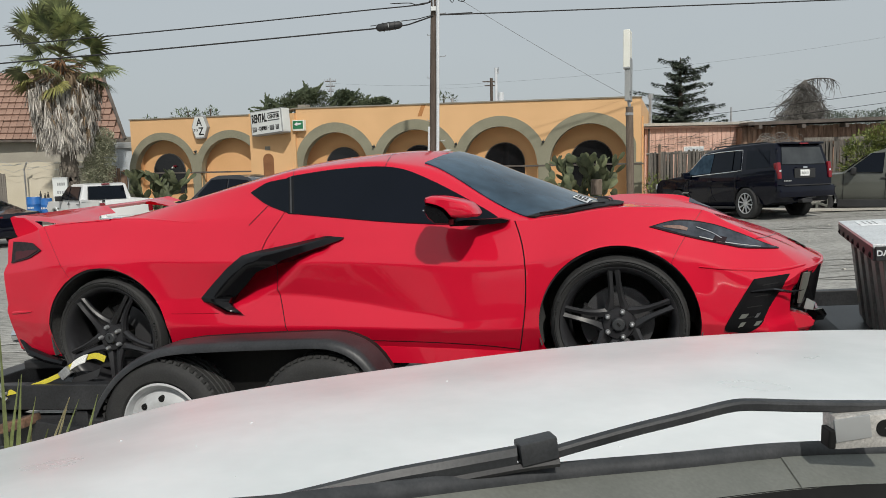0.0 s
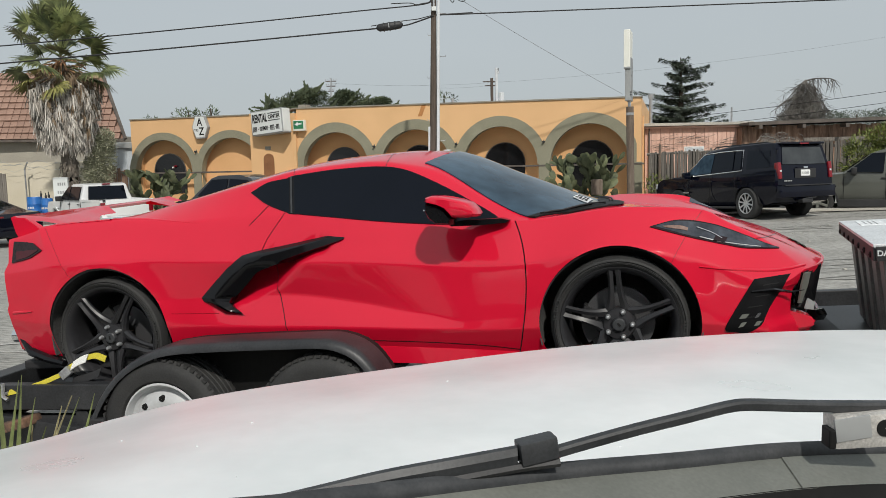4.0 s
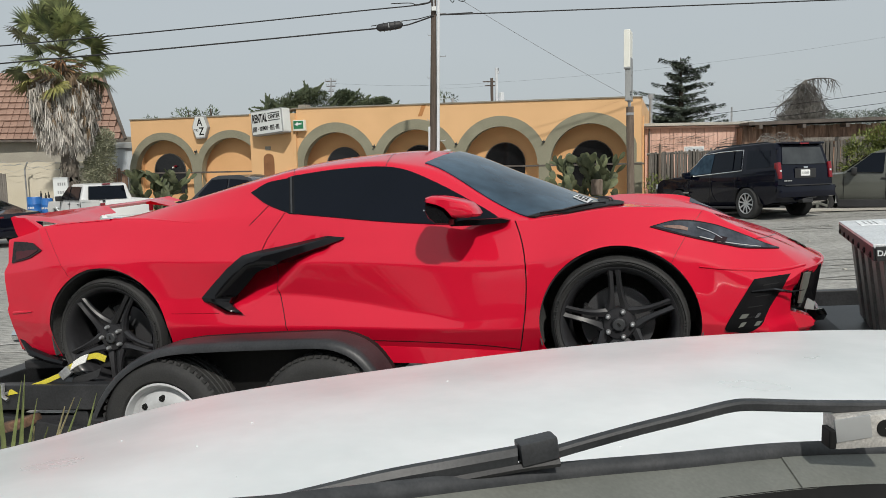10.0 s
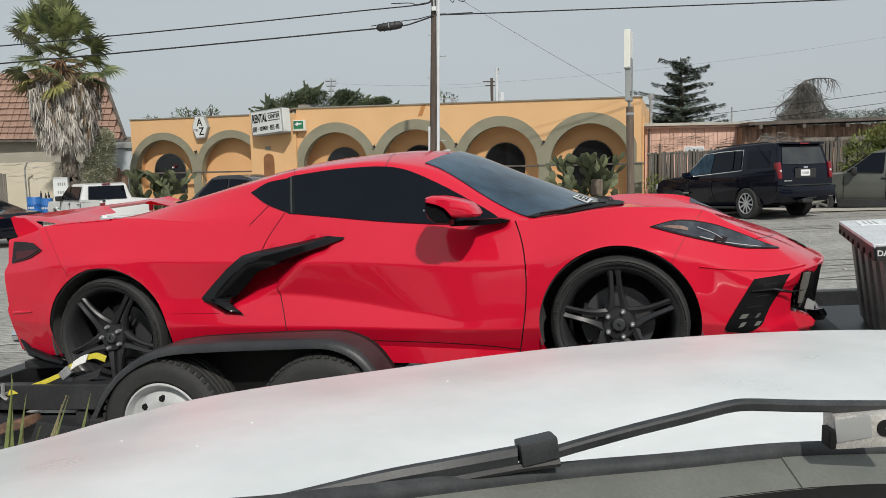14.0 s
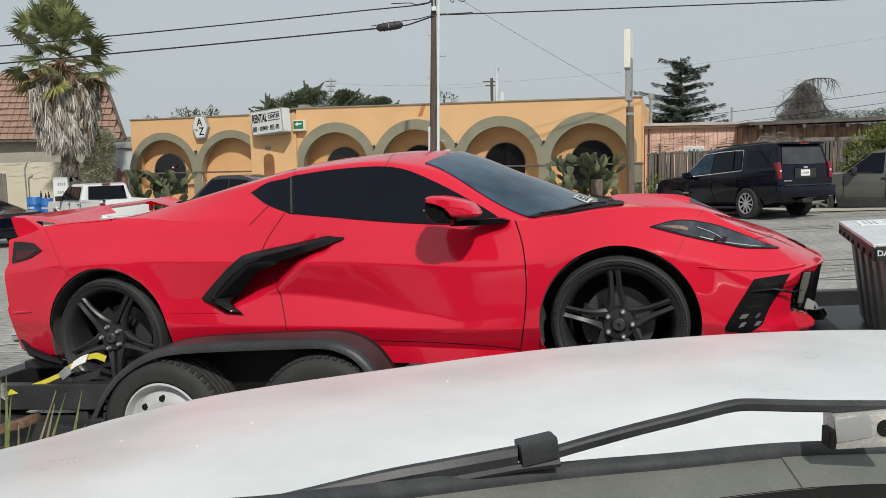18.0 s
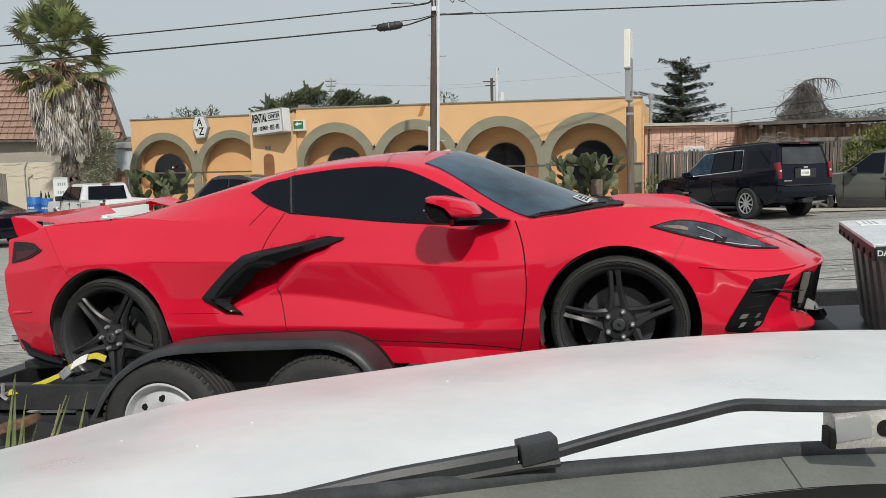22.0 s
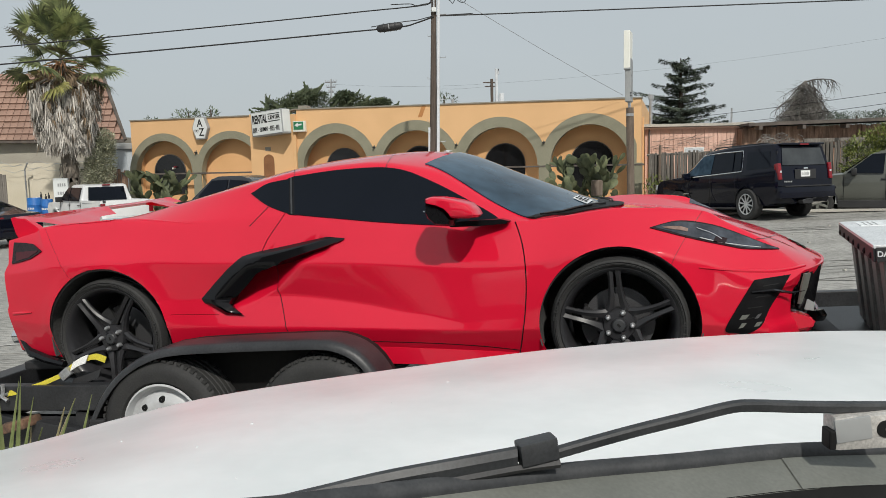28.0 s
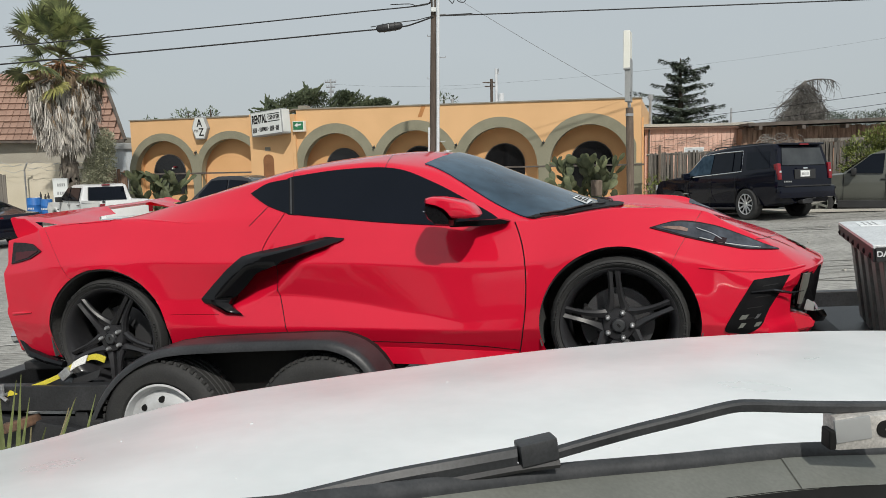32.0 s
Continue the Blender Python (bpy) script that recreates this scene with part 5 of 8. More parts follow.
        part("fascia_blade", tube(bmesh.new(), ((0.89, sgn * 0.56, 0.27), (0.95, sgn * 0.46, 0.255), (0.975, sgn * 0.36, 0.24)), [0.030, 0.032, 0.022], 6), GLOSS_BLACK, car, smooth=True)
    bm = boxed((1.015, 0, 0.49), (0.006, 0.09, 0.03), None, 0.002)
    part("badge", bm, GLOSS_BLACK, car, "small dark badge")
    end = pts[0]
    for name, lo, hi, material, label in (("rear_panel", 14, 34, RED_PAINT, ""), ("diffuser", 0, 14, GLOSS_BLACK, "gloss black rear diffuser")):
        bm = bmesh.new()
        rows = []
        for j in range(lo, hi + 1):
            w = -end[j].y
            rows.append([Vector((car_bend(-3.6, abs(w * k / 10), end[j].z), w * k / 10, end[j].z)) for k in range(-10, 11)])
        part(name, slab(rows, [[p + Vector((0.012, 0, 0)) for p in row] for row in rows]), material, car, label, smooth=True)
    for y in (-0.70, -0.60, 0.60, 0.70):
        bm = lathe(bmesh.new(), ((0.045, 0.0), (0.045, -0.10), (0.038, -0.10), (0.038, 0.0)), 16, "x", (-3.50, y, 0.325))
        part("exhaust_tip", bm, CHROME, car, "polished exhaust tip", smooth=True)
    for s in (-1, 1):
        bm = tube(bmesh.new(), [(x, -s * y, z) for x, y, z in ((-3.49, -0.82, 0.455), (-3.415, -0.84, 0.335), (-3.353, -0.86, 0.257), (-3.202, -0.91, 0.225), (-3.073, -0.93, 0.20))], [0.012, 0.026, 0.028, 0.026, 0.02], 8)
        part("lower_trim", bm, GLOSS_BLACK, car, "gloss black lower bumper edge", smooth=True)

    # rear wing
    def wing_at(s):
        return -3.50 + 0.07 * s * s, 0.77 * s - 0.03, 1.064 + 0.026 * s + 0.006 * s ** 4
    bm = bmesh.new()
    rows = []
    for i in range(33):
        s = -1 + i / 16
        x, y, z = wing_at(s)
        c = 0.13 if abs(s) > 0.86 else 0.19 + 0.11 * max(0, min(1, (abs(s) - 0.22) / 0.2))
        if 0.04 < s < 0.66:
            # the open span, clear of the deck on one side only, to fit the camera's view
            rows.append([Vector((x, y, z)), Vector((x + 0.02, y, z + 0.004)), Vector((x + 0.05, y, z + 0.002)), Vector((x + 0.10, y, z - 0.006)), Vector((x + 0.05, y, z - 0.024)), Vector((x + 0.01, y, z - 0.026)), Vector((x, y, z))])
            continue
        rows.append([Vector((x, y, z)), Vector((x + 0.02, y, z + 0.006)), Vector((x + c * 0.5, y, z - 0.09 * c)), Vector((x + c, y, z - 0.27 * c)), Vector((x + c * 0.5, y, z - 0.09 * c - 0.02)), Vector((x + 0.01, y, z - 0.022)), Vector((x, y, z))])
    grid(bm, rows)
    bmesh.ops.remove_doubles(bm, verts=bm.verts, dist=1e-5)
    bmesh.ops.holes_fill(bm, edges=bm.edges, sides=8)
    wing = part("rear_wing", bm, RED_PAINT, car, "red rear wing spanning the tail", smooth=True)
    for s in (-1, 1):
        bm = prism(bmesh.new(), ((-3.425, 1.046), (-3.40, 0.95), (-3.37, 0.895), (-3.20, 0.945), (-3.25, 0.985), (-3.32, 1.035)), s * 0.775, s * 0.82)
        bmesh.ops.bevel(bm, geom=list(bm.edges), offset=0.006, segments=2, affect="EDGES")
        part("wing_end", bm, RED_PAINT, wing, smooth=True)

    # a strip raised along the rear shoulder just to catch a highlight
    patch("shoulder_crease", ((-3.05, 0.988), (-2.957, 0.994), (-2.809, 1.000), (-2.664, 1.003), (-2.54, 0.998), (-2.443, 0.989), (-2.284, 0.965), (-2.12, 0.938)),
          ((-3.05, 0.984), (-2.957, 0.984), (-2.809, 0.988), (-2.664, 0.990), (-2.54, 0.986), (-2.443, 0.978), (-2.284, 0.958), (-2.12, 0.936)), RED_PAINT, lift=0.0008, n=40, m=3, depth=0.002,
          fold=lambda u, s: 0.003 * math.sin(math.pi * u) * math.sin(math.pi * s) ** 0.5)

    # door mirrors: a red cap over a black foot that reaches to the door
    cap = ((-0.836, 0.968), (-0.832, 0.985), (-0.805, 0.991), (-0.751, 0.985), (-0.670, 0.964), (-0.622, 0.944), (-0.598, 0.915), (-0.587, 0.892), (-0.595, 0.881), (-0.640, 0.878), (-0.706, 0.884), (-0.722, 0.906), (-0.745, 0.932), (-0.790, 0.955))
    foot = ((-0.834, 0.962), (-0.790, 0.951), (-0.746, 0.928), (-0.722, 0.894), (-0.706, 0.874), (-0.715, 0.850), (-0.790, 0.858), (-0.826, 0.890), (-0.842, 0.926))

    def loft(outline, levels, sign):
        bm = bmesh.new()
        cx, cz = sum(p[0] for p in outline) / len(outline), sum(p[1] for p in outline) / len(outline)
        rings = [[Vector((cx + (x - cx) * k, sign * y, cz + (z - cz) * k)) for x, z in outline] for y, k in levels]
        grid(bm, [r + [r[0]] for r in rings])
        bmesh.ops.remove_doubles(bm, verts=bm.verts, dist=1e-5)
        bmesh.ops.holes_fill(bm, edges=bm.edges, sides=40)
        return bm

    for s in (1, -1):
        mirror = part("door_mirror", loft(cap, ((-1.146, 0.72), (-1.140, 0.86), (-1.122, 0.95), (-1.085, 1.0), (-1.04, 1.02), (-0.985, 0.98)), s), RED_PAINT, car, "red door mirror cap on a black foot", smooth=38)
        part("mirror_base", loft(foot, ((-1.128, 0.80), (-1.118, 0.90), (-1.085, 1.0), (-1.04, 1.02), (-0.985, 0.98)), s), GLOSS_BLACK, mirror, "gloss black lower half", smooth=35)
        part("mirror_lip", tube(bmesh.new(), [(x, s * y, z) for x, y, z in ((-0.842, -1.112, 0.925), (-0.79, -1.124, 0.922), (-0.755, -1.122, 0.917))], 0.0035, 5), CHROME, mirror)
        rings = []
        for back, shrink in ((0.0, 0.92), (0.006, 1.0), (0.05, 1.0), (0.08, 0.9)):
            ring = []
            for x, z in ((-0.76, 0.858), (-0.66, 0.866), (-0.50, 0.862), (-0.462, 0.850), (-0.478, 0.838), (-0.60, 0.835), (-0.74, 0.838)):
                out = line(((-0.76, -1.03), (-0.62, -0.93), (-0.46, -0.86)), x)
                # slid along the camera's sight lines, so the outline fits its view
                p = CAR_EYE + (Vector((x, -1.02, 0.850 + (z - 0.850) * shrink)) - CAR_EYE) * ((out + 4.517) / 3.497)
                ring.append(Vector((p.x, s * (p.y + back), p.z)))
            rings.append(ring + ring[:1])
        bm = bmesh.new()
        grid(bm, rings)
        bmesh.ops.remove_doubles(bm, verts=bm.verts, dist=1e-5)
        bmesh.ops.holes_fill(bm, edges=bm.edges, sides=12)
        part("mirror_arm", bm, GLOSS_BLACK, mirror, smooth=40)

    # floor pan and wheel wells
    part("floor_pan", boxed((-1.3, 0, 0.17), (4.3, 1.66, 0.05), None, 0.01), TRIM_BLACK, car)
    for hx, hz, r in HUBS:
        for s in (-1, 1):
            bm = lathe(bmesh.new(), ((r + 0.01, s * 0.50), (r + 0.01, s * 0.93)), 28, "y", (hx, 0, hz), arc=(-0.04, 0.54))
            part("wheel_well", thick(bm, 0.006), WELL_GREY, car, smooth=True)
            part("well_back", lathe(bmesh.new(), ((0.002, s * 0.50), (r + 0.01, s * 0.50)), 28, "y", (hx, 0, hz), arc=(-0.04, 0.54)), WELL_GREY, car)

    # wheels
    for hx, tyre_r, width, rim_r, hub in ((0.0, 0.319, 0.245, 0.264, 0.327), (-2.752, 0.336, 0.305, 0.278, 0.338)):
        for s in (-1, 1):
            turn = pose(hx, s * (0.945 - width / 2), hub, 0, -2 if hx == 0 else 34, 0 if s < 0 else 180)
            road_wheel(car, turn, tyre_r, width, rim_r)
    return car


build_car()
# ---- the trailer under the car ----
def build_trailer():
    tr = empty("car_trailer", CAR_POSE, "black steel tandem-axle car trailer", "trailer")
    for y in (-1.04, 1.04):
        part("side_rail", boxed((-1.0, y, 0.045), (5.6, 0.07, 0.14), None, 0.006), TRAILER_BLACK, tr)
        part("lower_rail", boxed((-1.0, y * 0.97, -0.12), (5.4, 0.05, 0.10), None, 0.006), TRAILER_BLACK, tr)
    for y in (-0.74, 0.74):
        part("deck_plank", boxed((-1.2, y, -0.025), (5.1, 0.52, 0.05), None, 0.004), TRAILER_BLACK, tr, "black steel wheel track")
    for x in (-3.6, -2.9, -1.8, -0.6, 0.4, 1.3):
        part("cross_member", boxed((x, 0, -0.09), (0.08, 2.1, 0.10), None, 0.004), TRAILER_BLACK, tr)
    part("ramp_end", boxed((-3.72, 0, 0.0), (0.16, 2.1, 0.20), None, 0.01), TRAILER_BLACK, tr)
    part("ramp_end", boxed((-3.30, -1.03, -0.16), (0.9, 0.10, 0.18), Matrix.Rotation(radians(8), 3, "Y"), 0.01), TRAILER_BLACK, tr)
    part("front_deck", boxed((1.30, -0.16, 0.060), (0.90, 1.60, 0.05), None, 0.006), TRAILER_BLACK, tr)
    for s in (-1, 1):
        part("tongue", tube(bmesh.new(), ((1.3, s * 0.55, -0.05), (2.6, 0, -0.05)), 0.05, 4), TRAILER_BLACK, tr)
    part("jack_foot", tube(bmesh.new(), ((2.4, 0.0, -0.45), (2.4, 0, 0.3)), 0.035, 8), STEEL, tr)
    path = ((-2.70, -0.10), (-2.65, 0.0), (-2.57, 0.12), (-2.46, 0.23), (-2.31, 0.315), (-2.14, 0.358), (-1.83, 0.370), (-1.56, 0.373), (-1.36, 0.373), (-1.27, 0.362), (-1.18, 0.325), (-1.11, 0.262), (-1.05, 0.16), (-1.01, 0.03), (-0.99, -0.10))
    for s in (-1, 1):
        bm = bmesh.new()
        rows = []
        for i in range(49):
            x, z = along(path, i / 48)
            a, b = along(path, max(0, i / 48 - 0.01)), along(path, min(1, i / 48 + 0.01))
            d = (b - a).normalized()
            nx, nz = -d.y, d.x
            rows.append([Vector((x + nx * k, s * y, z + nz * k)) for y, k in ((1.10, 0), (1.25, 0.0), (1.277, -0.006), (1.292, -0.020), (1.296, -0.042), (1.288, -0.042), (1.284, -0.022), (1.25, -0.010), (1.10, -0.010))])
        grid(bm, rows)
        fender = part("fender", bm, TRAILER_BLACK, tr, "scuffed black tandem wheel fender", smooth=True)
        out = [tuple(along(path, i / 24)) for i in range(25)]
        # Blacker than the fender: the shade beneath it is put into the colour.
        part("fender_back", prism(bmesh.new(), out, s * 1.06, s * 1.10), LETTER_BLACK, fender)
        for wx in (-2.25, -1.385):
            trailer_wheel(tr, pose(wx + 0.02, s * 1.18, -0.055, 0, 14, 0 if s < 0 else 180))
        part("axle", tube(bmesh.new(), ((-2.25, 0, -0.06), (-2.25, s * 1.1, -0.06)), 0.04, 8), TRAILER_BLACK, tr)
        part("axle", tube(bmesh.new(), ((-1.385, 0, -0.06), (-1.385, s * 1.1, -0.06)), 0.04, 8), TRAILER_BLACK, tr)
    part("side_marker", boxed((-2.60, -1.285, -0.03), (0.09, 0.03, 0.06), None, 0.012), TRIM_BLACK, tr)
    part("rail_hook", tube(bmesh.new(), ((-3.36, -1.09, 0.13), (-3.36, -1.10, 0.06), (-3.33, -1.10, 0.04)), 0.012, 6), STEEL, tr, "steel hook")

    # ratchet strap from the rail up over the rear wheel
    strap = empty("tie_down_strap", CAR_POSE, "yellow webbing ratchet strap round the rear wheel", "strap")
    def web(name, pts, width, material, label=""):
        bm = bmesh.new()
        n = 4 * (len(pts) - 1)
        rows = [[along(pts, i / n) + Vector((0.35, 0.2, 0.9)).normalized() * s * width for s in (-0.5, -0.17, 0.17, 0.5)] for i in range(n + 1)]
        grid(bm, rows)
        part(name, thick(bm, 0.005), material, strap, label, smooth=True)
    web("webbing", ((-3.34, -1.08, 0.075), (-3.26, -1.07, 0.088), (-3.15, -1.05, 0.115), (-3.05, -1.03, 0.150), (-2.98, -1.02, 0.175)), 0.034, STRAP_YELLOW)
    web("webbing", ((-3.02, -1.02, 0.170), (-2.95, -1.02, 0.205), (-2.90, -1.02, 0.228)), 0.044, STRAP_YELLOW)
    web("webbing_patch", ((-2.945, -1.03, 0.207), (-2.89, -1.03, 0.235), (-2.84, -1.03, 0.250)), 0.050, STRAP_WHITE, "white wear patch")
    web("webbing", ((-2.86, -1.02, 0.246), (-2.80, -1.01, 0.258), (-2.745, -1.0, 0.235)), 0.034, STRAP_YELLOW)
    part("ratchet", boxed((-2.985, -1.03, 0.170), (0.07, 0.03, 0.05), Matrix.Rotation(radians(-35), 3, "Y"), 0.006), STEEL, strap, "steel ratchet")
    part("hook", tube(bmesh.new(), ((-3.34, -1.08, 0.075), (-3.40, -1.09, 0.06), (-3.42, -1.09, 0.02)), 0.010, 6), STEEL, strap)
    web("lower_webbing", ((-2.98, -1.0, 0.11), (-2.86, -0.99, 0.14), (-2.80, -0.99, 0.16)), 0.05, TRIM_BLACK)

    # tool box on the front of the deck
    chest = empty("tool_chest", CAR_POSE @ pose(1.085, -0.905, 0.10, 0, 0, -6.7), "black ribbed tool chest with a bare aluminium lid", "tool box")
    part("body", boxed((0.34, 0.595, 0.255), (0.48, 1.02, 0.49), None, 0.008, (1.16, 1.08)), TRIM_BLACK, chest)
    part("lid", boxed((0.31, 0.595, 0.529), (0.64, 1.22, 0.022), None, 0.004), ALUMINIUM, chest, "bare aluminium lid")
    part("lid_edge", boxed((-0.004, 0.595, 0.498), (0.012, 1.22, 0.062), None, 0.003), TRIM_BLACK, chest, "dark riveted lid edge")
    part("lid_edge", boxed((0.31, -0.018, 0.498), (0.62, 0.012, 0.062), None, 0.003), TRIM_BLACK, chest)
    part("lid_seam", boxed((0.25, 0.595, 0.5415), (0.008, 1.19, 0.004)), SIGN_GREY, chest)
    for k in range(7):
        part("rivet", lathe(bmesh.new(), ((0.001, -0.020), (0.012, -0.016), (0.015, -0.009)), 8, "x", (0, 0.05 + 0.18 * k, 0.488)), LETTER_BLACK, chest)
    for k in range(5):
        bm = boxed((0.075, 0.12 + 0.235 * k, 0.24), (0.04, 0.115, 0.46), Matrix.Rotation(radians(-4.7), 3, "Y"), 0.006)
        part("rib", bm, RIB_GREY, chest, "faded grey vertical rib")
    part("front_panel", boxed((0.36, 0.072, 0.21), (0.40, 0.012, 0.40), None, 0.004), SIGN_WHITE, chest, "white front panel")
    part("corner_post", boxed((0.085, 0.065, 0.235), (0.06, 0.03, 0.47), None, 0.004), TRIM_BLACK, chest)
    part("foot", boxed((0.34, 0.595, -0.01), (0.50, 1.04, 0.05), None, 0.004), TRIM_BLACK, chest)
    up = Matrix.Rotation(radians(90), 4, "X")
    text("letter", "DA", 0.034, pose(0.026, -0.026, 0.500) @ up, STICKER, chest, 0.95, 0.001, 0.02)
    part("paper_label", boxed((0.12, 0.98, 0.5415), (0.12, 0.24, 0.003)), STICKER, chest)
    for k in range(3):
        part("label_bar", boxed((0.09 + 0.025 * k, 0.98, 0.544), (0.007, 0.18, 0.001)), SIGN_GREY, chest)
    for k in range(5):
        part("scuff", boxed((0.13 + 0.09 * k, 0.2 + 0.13 * k, 0.5408), (0.10, 0.05, 0.0012), Matrix.Rotation(0.4 * k, 3, "Z")), STEEL, chest)


def trailer_wheel(parent, m):
    r, h, rim_r = 0.347, 0.10, 0.228
    tread = []
    for k in range(5):
        y = -0.068 + 0.034 * k
        tread += [(r, y - 0.011), (r, y + 0.011), (r - 0.008, y + 0.014), (r - 0.008, y + 0.019)]
    tyre = part("wheel", lathe(bmesh.new(), [(rim_r - 0.004, -h + 0.02), (rim_r + 0.012, -h - 0.002), (0.285, -h - 0.012), (r - 0.03, -h - 0.004), (r - 0.006, -h + 0.016)] + tread[:-2] + [(r - 0.006, h - 0.016), (r - 0.03, h + 0.004), (0.285, h + 0.012), (rim_r + 0.012, h + 0.002), (rim_r - 0.004, h - 0.02)], 60, "y", closed=True), RUBBER, parent, "worn black trailer tyre", smooth=28)
    tyre.matrix_basis = m
    lug = boxed((0, 0, 0), (0.022, 0.036, 0.012))
    first = part("tread_block", lug, RUBBER, tyre)
    me = first.data
    for k in range(54):
        for s in (-1, 1):
            mm = Matrix.Rotation(2 * math.pi * (k + 0.5 * (s > 0)) / 54, 4, "Y") @ pose(0, s * (h - 0.022), r - 0.003)
            if k == 0 and s < 0:
                first.matrix_basis = mm
            else:
                shared("tread_block", me, mm, tyre)
    rim = part("rim", lathe(bmesh.new(), ((rim_r, -h + 0.006), (rim_r - 0.010, -h + 0.002), (rim_r - 0.016, -h + 0.012), (rim_r - 0.024, -h + 0.040), (rim_r - 0.030, -h + 0.044), (0.188, -h + 0.050), (0.172, -h + 0.040), (0.148, -h + 0.018), (0.125, -h + 0.014), (0.090, -h + 0.022), (0.060, -h + 0.024), (0.045, -h + 0.010), (0.04, -h + 0.006), (0.001, -h + 0.004)), 48, "y"), WHITE_RIM, tyre, "white steel wheel with round holes", smooth=True)
    # Black discs on the uncut rim paint the shade inside its holes.
    for k in range(8):
        a = 2 * math.pi * (k + 0.3) / 8
        bm = lathe(bmesh.new(), ((0.001, -h + 0.012), (0.016, -h + 0.012), (0.017, -h + 0.03)), 12, "y", (0.145 * math.cos(a), 0, 0.145 * math.sin(a)))
        part("rim_hole_disc", bm, LETTER_BLACK, tyre)
    for k in range(5):
        a = 2 * math.pi * k / 5
        part("lug_nut", lathe(bmesh.new(), ((0.001, -h + 0.000), (0.010, -h + 0.002), (0.011, -h + 0.022)), 6, "y", (0.07 * math.cos(a), 0, 0.07 * math.sin(a))), CHROME, tyre)
    part("valve", tube(bmesh.new(), ((0.150, -h + 0.036, 0.05), (0.158, -h + 0.002, 0.055)), 0.005, 6), LETTER_BLACK, tyre)


build_trailer()
# ---- the white vehicle from whose seat the film is shot: hood, cowl and wiper ----
def build_own_vehicle():
    own = empty("white_vehicle", pose(0, 0, 0), "weathered white hood of the vehicle filmed from", "vehicle")
    far_edge = ((-1.22, 0.72, 1.20), (-0.846, 1.40, 1.114), (-0.70, 1.60, 1.106), (-0.507, 1.72, 1.118), (-0.127, 1.90, 1.120), (0.327, 2.05, 1.128), (0.847, 2.20, 1.120), (1.349, 2.30, 1.099), (2.0, 2.38, 1.05))
    near_edge = ((-0.50, 0.36, 1.385), (-0.266, 0.58, 1.362), (-0.149, 0.66, 1.342), (-0.052, 0.72, 1.326), (0.127, 0.80, 1.309), (0.262, 0.84, 1.301), (0.396, 0.88, 1.294), (0.546, 0.92, 1.279), (0.80, 0.96, 1.26))
    rows = []
    n = 60
    for i in range(n + 1):
        a, b = along(near_edge, i / n), along(far_edge, i / n)
        a = a + Vector((0, -0.10, -0.05))
        row = []
        for k in range(25):
            s = k / 24
            p = a + (b - a) * s
            p.z += 0.030 * math.sin(math.pi * s) ** 1.2 - 0.02 * (1 - s) ** 2
            row.append(p)
        out = (b - a).normalized()
        for q in (0.3, 0.6, 0.9, 1.2, 1.45):
            row.append(b + Vector((out.x, out.y, 0)) * 0.09 * math.sin(q) + Vector((0, 0, -0.09 * (1 - math.cos(q)))))
        row.append(row[-1] + Vector((out.x, out.y, 0)) * 0.01 + Vector((0, 0, -0.14)))
        rows.append(row)
    bm = bmesh.new()
    grid(bm, rows)
    part("hood", bm, WHITE_HOOD, own, "weathered glossy white hood", smooth=60)
    # fine scratches and specks
    rng = random.Random(8)
    for _ in range(16):
        i, k = rng.randint(4, n - 4), rng.randint(3, 17)
        p, q = rows[i][k], rows[i + 1][k]
        u = p + (q - p) * rng.random()
        nrm = (rows[i + 1][k] - rows[i][k]).cross(rows[i][k + 1] - rows[i][k]).normalized()
        nrm = nrm if nrm.z > 0 else -nrm
        w = Vector((rng.uniform(-1, 1), rng.uniform(-1, 1), 0)).normalized()
        w = (w - nrm * w.dot(nrm)).normalized()
        e = w.cross(nrm)
        l, t = rng.uniform(0.001, 0.004), rng.uniform(0.0002, 0.0005)
        bm = bmesh.new()
        vs = [u + w * l * a + e * t * b + nrm * 0.0012 for a, b in ((-1, 0), (0, -1), (1, 0), (0, 1))]
        top = [bm.verts.new(v) for v in vs]
        low = [bm.verts.new(v - nrm * 0.002) for v in vs]
        bm.faces.new(top)
        for k2 in range(4):
            bm.faces.new((top[k2], top[(k2 + 1) % 4], low[(k2 + 1) % 4], low[k2]))
        part("paint_chip", bm, STICKER, own)
    # cowl strip with its rubber lip, under the wiper
    lip = []
    for i in range(161):
        lip.append(along(near_edge, i / 160))
    bm = bmesh.new()
    grid(bm, [[p + Vector(o) for o in ((0.0, 0.012, -0.03), (0.0, 0.004, 0.004), (0, -0.006, 0.008), (0, -0.014, 0.004), (0, -0.018, -0.004), (0, -0.016, -0.02))] for p in lip])
    part("cowl_seal", bm, WIPER, own, "black rubber cowl seal", smooth=True)
    bm = bmesh.new()
    for side, rise, label in ((-1, 0.0, "faded olive-grey cowl panel"), (1, 0.0015, "cowl panel at the pivot")):
        bm = bmesh.new()
        grid(bm, [[p + Vector((0, -0.016 - 0.056 * k, -0.006 - 0.014 * k + rise)) for k in (0, 0.33, 0.66, 1.0)] for p in lip if (p.x - 0.40) * side > -0.012])
        part("cowl_panel", bm, COWL_GREY, own, label, smooth=True)
    bm = bmesh.new()
    grid(bm, [[p + Vector((0, -0.071 - 0.006 * k, -0.019 - 0.016 * k)) for k in (0, 1.0, 2.0)] for p in lip])
    part("cowl_ledge", bm, LETTER_BLACK, own, smooth=True)
    bm = bmesh.new()
